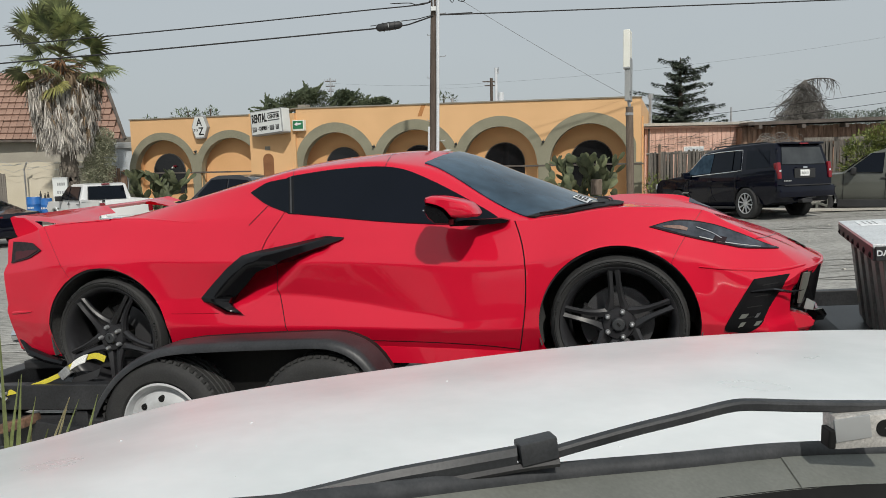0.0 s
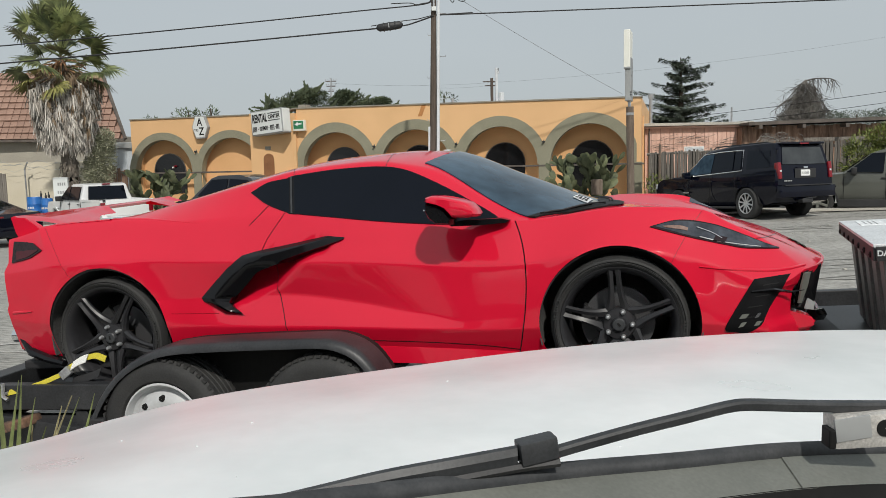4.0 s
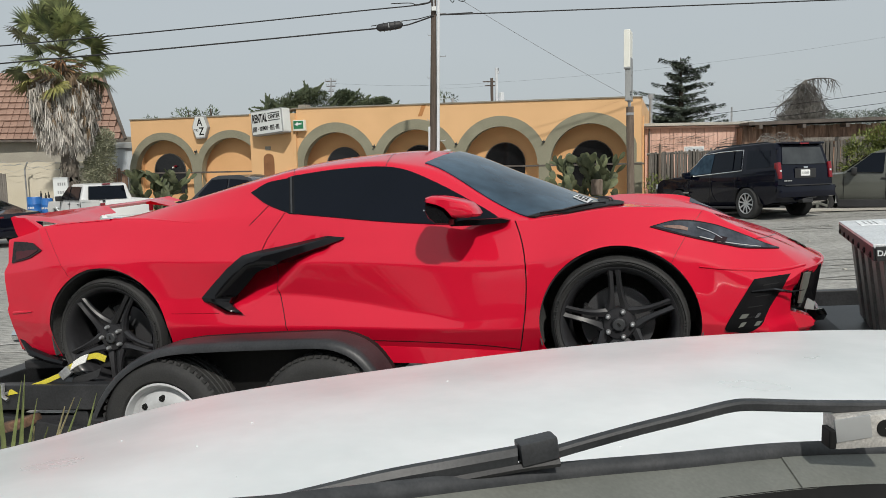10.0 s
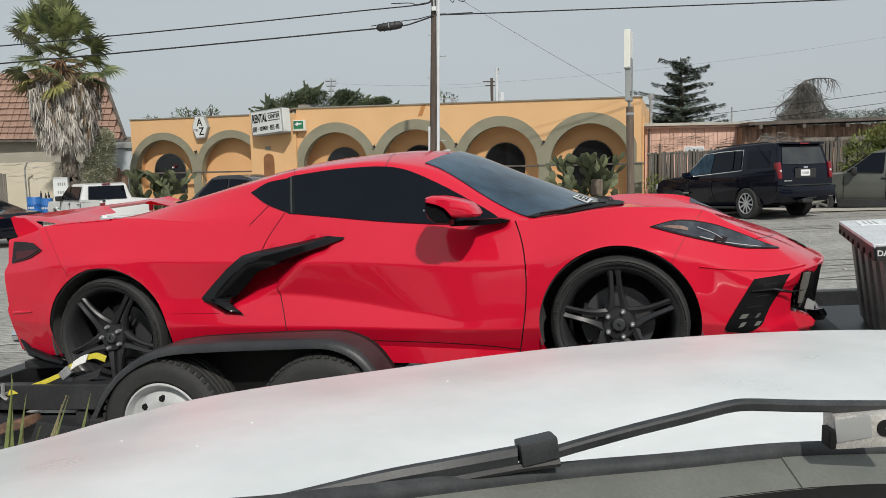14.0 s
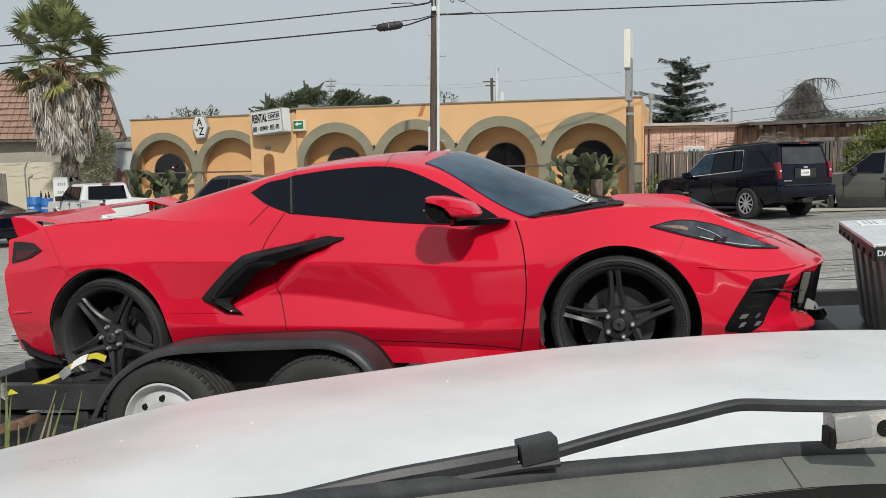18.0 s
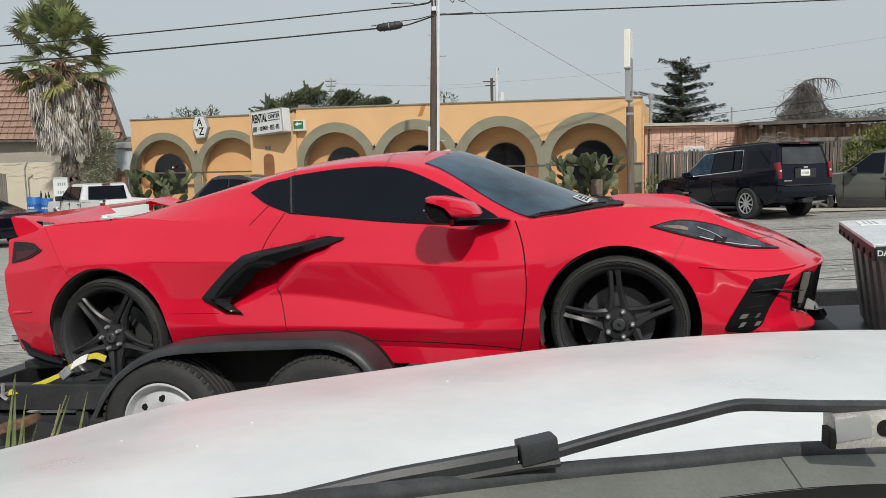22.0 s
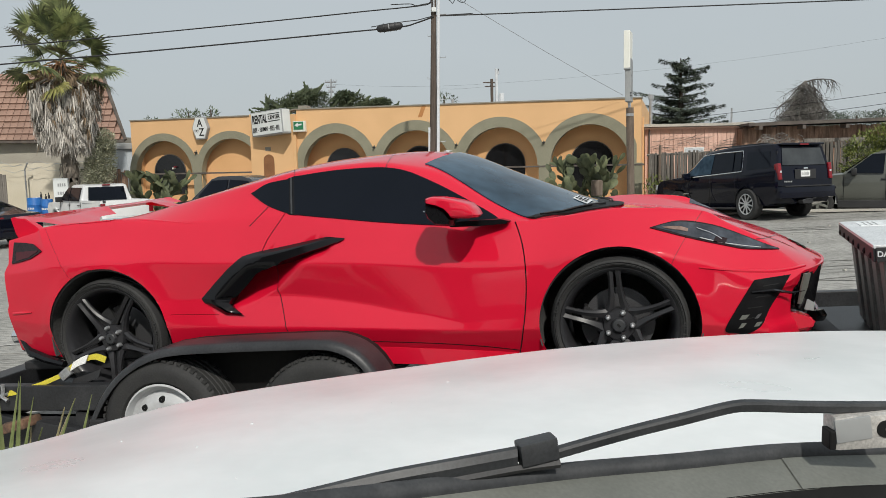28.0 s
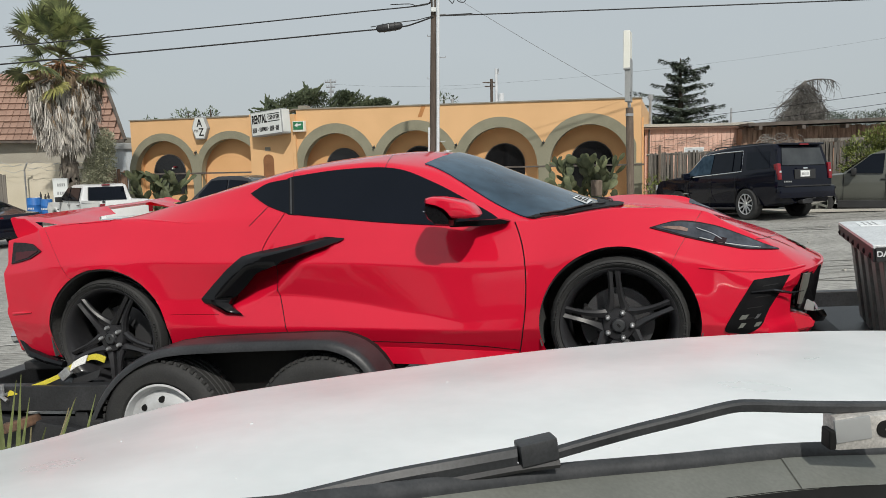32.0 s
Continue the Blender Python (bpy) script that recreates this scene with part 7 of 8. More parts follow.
def build_sedan(m, label, material, roof=1.46):
    car = empty("sedan", m, label, "car")
    half = 0.91
    k = roof / 1.46
    low = [(2.25, 0.30), (2.33, 0.50), (2.30, 0.70), (2.10, 0.82), (1.20, 0.96)]
    cab = [(0.45, 1.36 * k), (0.15, 1.44 * k), (-0.70, 1.45 * k), (-1.15, 1.36 * k), (-1.85, 1.06), (-2.26, 1.02), (-2.34, 0.90), (-2.36, 0.55), (-2.25, 0.32)]
    car_shell(car, "body", low + cab + arch(-1.40, 0.37, 0.32)[::-1] + [(-0.9, 0.24), (0.9, 0.24)] + arch(1.35, 0.37, 0.32)[::-1], half, material, 0.05, cabin_taper(0.98, 1.45 * k, 0.72))
    wy = lambda z: half * cabin_taper(0.98, 1.45 * k, 0.72)(0, z)
    for s in (1, -1):
        pane(car, "side_window", [(x, s * wy(z), z) for x, z in ((0.95, 1.0), (-0.25, 1.0), (-0.28, 1.34 * k), (0.38, 1.32 * k))], TINT_GLASS)
        pane(car, "rear_side_window", [(x, s * wy(z), z) for x, z in ((-0.33, 1.0), (-1.45, 1.03), (-1.10, 1.30 * k), (-0.36, 1.34 * k))], TINT_GLASS)
        part("tail_light", boxed((-2.20, s * 0.78, 0.90), (0.26, 0.26, 0.13), None, 0.03), LAMP_RED, car, smooth=True)
        part("headlight", boxed((2.16, s * 0.70, 0.72), (0.26, 0.34, 0.12), None, 0.03), LAMP_CLEAR, car, smooth=True)
        part("door_mirror", boxed((0.78, s * 0.98, 1.02), (0.12, 0.18, 0.12), None, 0.03), material, car, smooth=True)
        for x in (-1.40, 1.35):
            plain_wheel(car, pose(x, s * 0.80, 0.32, 0, 0, 0 if s < 0 else 180), 0.32, 0.22, SILVER_RIM, 7)
    part("rear_window", boxed((-1.50, 0, 1.20), (0.02, 1.16, 0.62), Matrix.Rotation(radians(64), 3, "Y")), TINT_GLASS, car)
    part("windshield", boxed((0.80, 0, 1.18), (0.02, 1.24, 0.72), Matrix.Rotation(radians(-60), 3, "Y")), TINT_GLASS, car)
    part("rear_bumper", boxed((-2.30, 0, 0.50), (0.16, 1.7, 0.26), None, 0.05), material, car, smooth=True)
    part("number_plate", boxed((-2.40, 0, 0.66), (0.02, 0.31, 0.15), None, 0.004), PLATE, car)
    return car


def build_van():
    """A white van that drives by along the street."""
    van = empty("white_van", pose(40, 6, ground_z(40, 14)), "white full-size van with a grey bumper, driving by", "van")
    half = 1.0
    low = [(2.62, 0.42), (2.72, 0.60), (2.70, 0.90), (2.62, 1.12), (2.45, 1.22), (1.85, 1.32)]
    cab = [(1.05, 1.95), (0.85, 2.05), (-2.3, 2.10), (-2.6, 2.02), (-2.68, 0.7), (-2.6, 0.45)]
    car_shell(van, "body", low + cab + arch(-1.75, 0.43, 0.40)[::-1] + [(-1.1, 0.36), (1.1, 0.36)] + arch(1.72, 0.43, 0.40)[::-1] + [(2.3, 0.42)], half, WHITE_PAINT, 0.06, cabin_taper(1.2, 2.1, 0.86))
    wy = lambda z: half * cabin_taper(1.2, 2.1, 0.86)(0, z)
    for s in (1, -1):
        pane(van, "side_window", [(x, s * wy(z), z) for x, z in ((1.62, 1.30), (0.66, 1.28), (0.66, 1.90), (1.02, 1.90))], TINT_GLASS)
        pane(van, "panel_window", [(x, s * wy(z), z) for x, z in ((0.45, 1.28), (-2.3, 1.28), (-2.3, 1.88), (0.45, 1.90))], TINT_GLASS)
        lamp = part("headlight", boxed((2.60, s * 0.74, 1.02), (0.20, 0.42, 0.26), None, 0.04), LAMP_CLEAR, van, "clear rounded headlight", smooth=True)
        part("indicator", boxed((2.62, s * 0.92, 1.0), (0.14, 0.10, 0.20), None, 0.02), AMBER, lamp)
        part("door_mirror", boxed((1.45, s * 1.12, 1.36), (0.14, 0.22, 0.32), None, 0.03), TRIM_BLACK, van, smooth=True)
        for x in (-1.75, 1.72):
            plain_wheel(van, pose(x, s * 0.88, 0.38, 0, 0, 0 if s < 0 else 180), 0.38, 0.24, SILVER_RIM, 0)
    part("grille", boxed((2.70, 0, 0.98), (0.06, 0.96, 0.30), None, 0.02), TRIM_BLACK, van, "black slatted grille")
    for k in range(4):
        part("grille_bar", boxed((2.735, 0, 0.88 + 0.07 * k), (0.02, 0.92, 0.02)), SIGN_GREY, van)
    part("bumper", boxed((2.68, 0, 0.60), (0.24, 1.98, 0.30), None, 0.06), COWL_GREY, van, "dark grey plastic bumper", smooth=True)
    part("bumper_plate", boxed((2.81, 0.0, 0.60), (0.02, 0.34, 0.14)), PLATE, van)
    part("windshield", boxed((1.46, 0, 1.64), (0.02, 1.66, 0.98), Matrix.Rotation(radians(-40), 3, "Y")), TINT_GLASS, van)
    return van


build_suv()
build_pickup("khaki_pickup", pose(12.59, 21.43, ground_z(12, 22) - 0.21, 0, 0, 152), GREY_PAINT, "khaki-grey crew-cab pickup parked behind the SUV")
build_pickup("white_pickup", pose(-13.62, 30.4, ground_z(-13, 31) - 0.18, 0, 0, 134), WHITE_PAINT, "white crew-cab pickup parked tail to the street")
build_sedan(pose(-14.75, 23.2, ground_z(-14.5, 23), 0, 0, 168), "black sedan parked at the street's edge", BLACK_PAINT)
build_sedan(pose(-7.45, 27.6, ground_z(-8, 27), 0, 0, 160), "charcoal hatchback parked before the hall", DARK_PAINT, 1.80)
VAN = build_van()
# ---- poles, wires, signs and drums ----
def build_poles():
    pole = empty("utility_pole", pose(-0.16, 27, ground_z(0, 27)), "weathered brown wooden utility pole with conduit", "utility pole")
    bm = tube(bmesh.new(), [(-0.16 + 0.026 * h, 0, h) for h in np.linspace(-0.3, 9.3, 16)], [0.150 - 0.005 * k for k in range(16)], 14)
    part("shaft", bm, POLE_WOOD, pole, smooth=True)
    part("conduit", tube(bmesh.new(), [(0.015 + 0.024 * h, -0.13, h) for h in (0, 2.4, 4.8, 7.2, 9.0)], 0.055, 8), CONDUIT, pole, "pale vertical conduit", smooth=True)
    part("riser", tube(bmesh.new(), [(-0.30 + 0.026 * h, -0.04, h) for h in (0, 1.6, 3.1)], 0.04, 6), CONDUIT, pole)
    for k in range(7):
        z = 2.6 + 0.72 * k
        s = -1 if k % 2 else 1
        part("climbing_step", tube(bmesh.new(), [(-0.12 + 0.026 * z + s * 0.12, 0, z), (-0.08 + 0.026 * z + s * (0.34 if s > 0 else 0.28), 0, z), (-0.08 + 0.026 * z + s * (0.34 if s > 0 else 0.28), 0, z + 0.05)], 0.013, 5), STEEL, pole)
    part("clamp", boxed((0.03, -0.16, 7.05), (0.16, 0.10, 0.14), None, 0.01), SIGN_WHITE, pole)
    part("clamp", boxed((0.03, -0.14, 7.30), (0.06, 0.10, 0.35), None, 0.01), STEEL, pole)

    def cable(name, pts, r, label="black cable strung between poles", material=CABLE):
        n = 6 * (len(pts) - 1)
        tagged(part(name, tube(bmesh.new(), [along(pts, i / n) for i in range(n + 1)], r, 6), material, smooth=True), label, "cable")

    def span(a, b, sag, n=12):
        a, b = Vector(a), Vector(b)
        return [a + (b - a) * k / n - Vector((0, 0, sag * 4 * (k / n) * (1 - k / n))) for k in range(n + 1)]

    cable("overhead_cable", span((-24, 27.2, 5.45), (-0.42, 27, 7.02), 0.10) + [Vector((-0.20, 27, 7.25))], 0.022)
    cable("overhead_cable", [(-0.20, 27, 7.25), (-0.28, 27, 7.08), (-0.50, 27, 7.04), (-0.74, 27, 7.00), (-0.95, 27, 7.06), (-1.6, 27, 7.05)], 0.016)
    cable("overhead_cable", span((-24, 27.2, 4.85), (-1.30, 27, 6.30), 0.06) + [Vector((-0.75, 27, 6.42)), Vector((-0.14, 26.9, 6.60))], 0.026, "thick black cable to the splice case")
    cable("overhead_cable", [(-2.3, 27, 6.32), (-1.2, 27, 6.47), (-0.7, 27, 6.52), (-0.14, 27, 6.64), (0.4, 27, 6.67), (1.2, 27, 6.70)], 0.016)
    cable("overhead_cable", span((-0.1, 27, 6.64), (26, 27, 7.08), 0.02), 0.022)
    cable("overhead_cable", span((0.60, 27, 7.26), (7.05, 30.0, 4.08), 0.06), 0.007, "thin slanting grey service cable", CABLE_GREY)
    cable("overhead_cable", [(0.10, 27, 7.3), (0.40, 27, 7.16), (0.52, 27, 7.05), (0.60, 27, 7.22)], 0.014)
    cable("overhead_cable", [(0.60, 27, 7.3), (0.72, 27, 7.12), (0.90, 27, 7.08), (1.02, 27, 7.22)], 0.014)
    case = empty("splice_case", pose(-1.66, 27, 6.30, 0, -7, 0), "black cable splice case hung on the wire", "cable box")
    bm = lathe(bmesh.new(), ((0.03, -0.46), (0.09, -0.42), (0.13, -0.36), (0.14, 0.0), (0.13, 0.36), (0.09, 0.42), (0.03, 0.46)), 12, "x")
    part("shell", bm, TRIM_BLACK, case, smooth=True)
    for x in (-0.2, 0.0, 0.2):
        part("rib", lathe(bmesh.new(), ((0.142, -0.02), (0.155, -0.01), (0.155, 0.01), (0.142, 0.02)), 12, "x", (x, 0, 0)), TRIM_BLACK, case)
    part("tag", boxed((-0.02, -0.15, 0.01), (0.03, 0.01, 0.14)), STEEL, case)
    part("bracket", tube(bmesh.new(), ((-0.45, 0, 0.08), (0.45, 0, 0.10)), 0.02, 6), STEEL, case)

    # roadside sign on a wooden post
    post = empty("sign_post", pose(5.86, 24, ground_z(5.9, 24)), "tall wooden post carrying a thin aged box sign edge-on", "sign")
    part("shaft", tube(bmesh.new(), ((0.06, 0, -0.3), (0.0, 0, 3.28)), 0.115, 10), POST_WOOD, post, smooth=True)
    part("neck", tube(bmesh.new(), ((0.0, 0, 3.2), (-0.02, 0, 3.5)), 0.05, 8), STEEL, post)
    turn = Matrix.Rotation(radians(70), 3, "Z")
    part("sign_box", boxed((-0.03, 0, 4.10), (0.62, 0.17, 1.30), turn, 0.02), SIGN_GREY, post, "grey lower sign cabinet")
    part("sign_box", boxed((-0.06, 0, 5.00), (0.68, 0.19, 1.12), turn, 0.02), SIGN_CREAM, post, "cream upper sign cabinet")
    part("sign_rim", boxed((-0.05, 0, 4.43), (0.70, 0.20, 0.05), turn, 0.005), SIGN_GREY, post)
    part("band", lathe(bmesh.new(), ((0.118, 3.02), (0.124, 3.02), (0.124, 3.10), (0.118, 3.10)), 12, "z", closed=True), STEEL, post)
    for z in (3.62, 3.70):
        part("bolt", boxed((-0.05, -0.33, z), (0.04, 0.03, 0.03)), TRIM_BLACK, post)

    # far poles above the roofs
    far = empty("utility_pole", pose(-11.1, 80, 0), "distant utility pole with crossarms", "utility pole")
    part("shaft", tube(bmesh.new(), ((0, 0, -1), (0, 0, 10.4)), 0.09, 6), STEEL, far)
    for z, w in ((10.1, 1.1), (9.6, 0.9), (9.1, 0.6)):
        part("crossarm", boxed((0, 0, z), (w, 0.09, 0.09)), POLE_WOOD, far)
        for k in range(5):
            part("insulator", boxed((-w / 2 + w * k / 4, 0, z + 0.16), (0.07, 0.07, 0.16)), STEEL, far)
    far = empty("utility_pole", pose(4.7, 70, 0), "distant utility pole with transformer and antenna mast", "utility pole")
    part("shaft", tube(bmesh.new(), ((0, 0, -1), (0, 0, 9.0)), 0.13, 6), POLE_WOOD, far)
    part("mast", tube(bmesh.new(), ((0.42, 0, 4), (0.42, 0, 9.9)), 0.13, 8), CONDUIT, far)
    part("mast_head", tube(bmesh.new(), ((0.42, 0, 9.6), (0.62, 0, 9.9), (0.62, 0, 9.4)), 0.08, 6), STEEL, far)
    part("transformer", lathe(bmesh.new(), ((0.001, 6.9), (0.26, 6.9), (0.26, 7.7), (0.001, 7.75)), 10, "z", (0.85, 0, 0)), CONDUIT, far)
    part("crossarm", boxed((-0.2, 0, 8.7), (1.2, 0.10, 0.09)), POLE_WOOD, far)
    part("crossarm", boxed((-0.1, 0, 8.35), (1.0, 0.10, 0.09)), POLE_WOOD, far)
    for a, b, sag in (((-11, 80, 9.9), (4.6, 70, 8.6), 0.25), ((4.6, 70, 8.6), (40, 66, 11.6), 0.5), ((-0.2, 60, 7.3), (4.6, 70, 8.4), 0.1)):
        cable("far_cable", span(a, b, sag), 0.006, "thin distant overhead cable")
    for h in (0, 0.55):
        cable("far_cable", span((13.1, 42, 3.75 - h), (24, 34, 4.85 - h * 0.9), 0.10), 0.012, "thin cable running over the shed")
    small = empty("utility_pole", pose(15.2, 40.5, 0), "short pole behind the shed", "utility pole")
    part("shaft", tube(bmesh.new(), ((0, 0, 0), (0, 0, 4.15)), 0.05, 6), STEEL, small)

    # drums, bottle and board by the yard wall
    for x, y, r, h in ((-17.95, 33.9, 0.31, 0.92), (-17.25, 33.6, 0.23, 0.84)):
        drum = empty("plastic_drum", pose(x, y, ground_z(x, y) + 0.28), "blue plastic drum on grey pallets", "drum", "drums by the wall")
        part("shell", lathe(bmesh.new(), ((0.001, 0), (r * 0.94, 0), (r, 0.04), (r, h * 0.32), (r * 1.03, h * 0.34), (r, h * 0.36), (r, h * 0.64), (r * 1.03, h * 0.66), (r, h * 0.68), (r, h - 0.04), (r * 0.94, h), (r * 0.9, h - 0.02), (0.001, h - 0.02)), 24, "z"), BLUE_PLASTIC, drum, smooth=True)
        part("bung", lathe(bmesh.new(), ((0.001, h + 0.02), (0.05, h + 0.02), (0.05, h - 0.03)), 10, "z", (0.12, -0.05, 0)), SIGN_WHITE, drum)
        for k in range(4):
            part("print_bar", boxed((-0.12 + 0.07 * k, -r - 0.002, h * 0.5), (0.045, 0.012, 0.08)), SIGN_WHITE, drum)
    for x, y, z, h in ((-17.62, 33.85, 1.20, 0.22), (-17.16, 33.6, 1.12, 0.26), (-17.32, 33.65, 1.12, 0.20)):
        bottle = empty("bottle", pose(x, y, ground_z(x, y) + z), "small dark plastic bottle on a blue drum", "bottle", "bottles on the drums")
        part("shell", lathe(bmesh.new(), ((0.001, 0), (0.045, 0), (0.048, h * 0.55), (0.02, h * 0.75), (0.018, h)), 10, "z"), TRIM_BLACK, bottle, smooth=True)
        part("cap", lathe(bmesh.new(), ((0.022, h - 0.02), (0.022, h + 0.025), (0.001, h + 0.025)), 8, "z"), LETTER_BLACK, bottle)
    pallet = empty("pallet_stack", pose(-17.6, 33.7, ground_z(-17.6, 33.7)), "two grey wooden pallets under the drums", "pallet")
    for lay in range(2):
        for k in range(6):
            part("slat", boxed((-0.65 + 0.26 * k, 0, 0.128 + 0.14 * lay), (0.2, 1.1, 0.022)), GREY_BOARD, pallet)
        for y in (-0.5, 0, 0.5):
            part("bearer", boxed((0, y, 0.06 + 0.14 * lay), (1.5, 0.1, 0.11)), GREY_BOARD, pallet)
    board = empty("notice_board", pose(-15.42, 31.2, ground_z(-15.4, 31.2), 0, 0, 2), "white notice board on posts beside the palm", "sign")
    part("panel", boxed((0, 0, 1.39), (0.58, 0.06, 1.20), None, 0.01), SIGN_WHITE, board)
    for x in (-0.28, 0.28):
        part("post", boxed((x, 0.05, 0.98), (0.06, 0.06, 2.0)), STEEL, board)
    for z, w in ((1.72, 0.34), (1.39, 0.38), (1.08, 0.30)):
        for k in range(4):
            part("letter_bar", boxed((-w / 2 + w * (k + 0.5) / 4 + 0.05, -0.036, z), (w / 6, 0.01, 0.12)), SIGN_GREY, board)


build_poles()
# ---- plants ----
def leaf_strip(bm, base, way, up, length, width, droop=0.2, n=3):
    """A narrow tapering leaf that bends down."""
    way = way.normalized()
    side = way.cross(up)
    side = side.normalized() if side.length > 1e-4 else Vector((1, 0, 0))
    last = None
    for k in range(n + 1):
        s = k / n
        p = base + way * length * s - Vector((0, 0, droop * length * s * s))
        w = width * (1 - s) ** 0.6 * 0.5 if k < n else 0
        now = [bm.verts.new(p)] if k == n else [bm.verts.new(p - side * w), bm.verts.new(p + side * w)]
        if last:
            bm.faces.new(last + now[::-1])
        last = now


def fan_frond(bm, base, way, stalk, blade, rng, leaves=24, droop=0.15):
    """A fan palm leaf: a stalk and pleated leaflets, joined over their inner half."""
    way = way.normalized()
    tip = base + way * stalk - Vector((0, 0, 0.12 * stalk))
    tube(bm, (base, (base + tip) / 2 + Vector((0, 0, 0.04)), tip), [0.035, 0.025, 0.018], 5, False)
    a, b = frame_of(way)
    roll = rng.uniform(-0.7, 0.7)
    a = (a * math.cos(roll) + b * math.sin(roll)).normalized()
    nrm = a.cross(way)
    step = 2 * radians(105) / (leaves - 1)
    for k in range(leaves):
        q = radians(-105) + step * k + rng.uniform(-0.03, 0.03)
        d = (way * math.cos(q) + a * math.sin(q) + nrm * (0.18 + 0.08 * (k % 2))).normalized()
        side = d.cross(nrm).normalized()
        length = blade * rng.uniform(0.85, 1.1) * (1 - 0.18 * abs(q) / 2)
        fall = droop + 0.20 * abs(q) / 2 + rng.uniform(0, 0.12)
        last = None
        for s, w in ((0.03, 0.02), (0.25, 0.27), (0.46, 0.42), (0.72, 0.25), (1.0, 0.0)):
            p = tip + d * length * s - Vector((0, 0, fall * length * s ** 2.5))
            w = w * step * blade * 1.15
            now = [bm.verts.new(p - side * w), bm.verts.new(p + side * w)] if w else [bm.verts.new(p)]
            if last:
                bm.faces.new(last + now[::-1])
            last = now


def build_palm():
    rng = random.Random(4)
    x, y = -15.40, 32.0
    g = ground_z(x, y)
    palm = empty("fan_palm", pose(x, y, g), "fan palm with a shaggy grey skirt of dead fronds", "palm tree")
    bm = tube(bmesh.new(), [(0.05 * math.sin(h), 0, h) for h in np.linspace(-0.2, 6.9, 14)], [0.40, 0.36, 0.34, 0.33] + [0.31] * 6 + [0.26, 0.22, 0.16, 0.08], 14)
    part("trunk", bm, PALM_TRUNK, palm, "dark scaly palm trunk", smooth=True)
    bm = bmesh.new()
    for k in range(260):
        a, h = rng.uniform(0, 6.28), rng.uniform(0.1, 2.7)
        c = Vector((0.34 * math.cos(a), 0.34 * math.sin(a), h))
        leaf_strip(bm, c, Vector((math.cos(a) * 0.35, math.sin(a) * 0.35, -1)), Vector((math.cos(a), math.sin(a), 0)), 0.22, 0.13, 0.0, 2)
    part("bark", bm, PALM_TRUNK, palm)
    # skirt of dead fronds: folded fans that hang in ragged layers
    def dead_fan(bm, a, h, r, spread, length):
        out = Vector((math.cos(a), math.sin(a), 0))
        turn = Vector((-math.sin(a), math.cos(a), 0))
        base = out * r + Vector((0, 0, h))
        lean = rng.uniform(-0.25, 0.25)
        tube(bm, (out * r * 0.45 + Vector((0, 0, h + 0.35)), base), [0.022, 0.014], 3, False)
        for k in range(rng.randint(9, 14)):
            q = lean + rng.uniform(-spread, spread)
            d = Vector((0, 0, -1)) + turn * q + out * rng.uniform(-0.12, 0.30)
            leaf_strip(bm, base + turn * q * 0.12 + out * rng.uniform(-0.05, 0.08), d, out + turn * rng.uniform(-0.9, 0.9), length * rng.uniform(0.55, 1.1), rng.uniform(0.025, 0.060), rng.uniform(-0.1, 0.1), 3)

    for name, count, material, z0, z1, label in (("dead_skirt", 700, PALM_DEAD, 3.30, 5.75, "grey thatch of hanging dead fronds"), ("brown_skirt", 170, PALM_BROWN, 3.5, 6.25, "brown dry fronds in the thatch")):
        bm = bmesh.new()
        for k in range(count):
            h = z0 + (z1 - z0) * (rng.random() if material is PALM_DEAD else rng.random() ** 0.55)
            a = rng.uniform(0, 6.28)
            lim = line(((3.2, 0.55), (3.6, 0.88), (4.2, 1.10), (5.0, 1.27), (5.7, 1.32), (6.3, 1.05)), h) * (1 + 0.10 * math.sin(3 * a + 1) + 0.07 * math.sin(5 * a + h * 2))
            dead_fan(bm, a, h, lim * rng.uniform(0.70, 1.02), rng.uniform(0.16, 0.42), rng.uniform(0.42, 0.75))
        part(name, bm, material, palm, label)
    # old leaf bases between the skirt and the crown
    bm = bmesh.new()
    for k in range(46):
        a = rng.uniform(0, 6.28)
        p = Vector((0.16 * math.cos(a), 0.16 * math.sin(a), rng.uniform(6.0, 6.8)))
        d = Vector((math.cos(a), math.sin(a), rng.uniform(-0.9, 0.5)))
        tube(bm, (p, p + d * 0.35, p + d * 0.75 - Vector((0, 0, 0.22))), [0.04, 0.03, 0.016], 4, False)
    part("leaf_base", bm, PALM_STALK, palm, "rusty brown leaf stalks")
    # living crown
    for k in range(31):
        a = 2.399 * k + rng.uniform(-0.3, 0.3)
        rise = radians(line(((0, 86), (0.35, 58), (0.68, 24), (0.88, 4), (1, -14)), k / 30)) + rng.uniform(-0.12, 0.12)
        d = Vector((math.cos(a) * math.cos(rise), math.sin(a) * math.cos(rise), math.sin(rise)))
        bm = bmesh.new()
        low = k > 26
        fan_frond(bm, Vector((0, 0, 6.7 + 0.5 * (1 - k / 30))), d, rng.uniform(1.05, 1.75), rng.uniform(0.85, 1.10), rng, 36, 0.04 + 0.16 * (k / 30))
        part("frond", bm, PALM_YELLOW if low and k % 3 == 0 else PALM_GREEN, palm, "yellowing fan frond" if low and k % 3 == 0 else "")
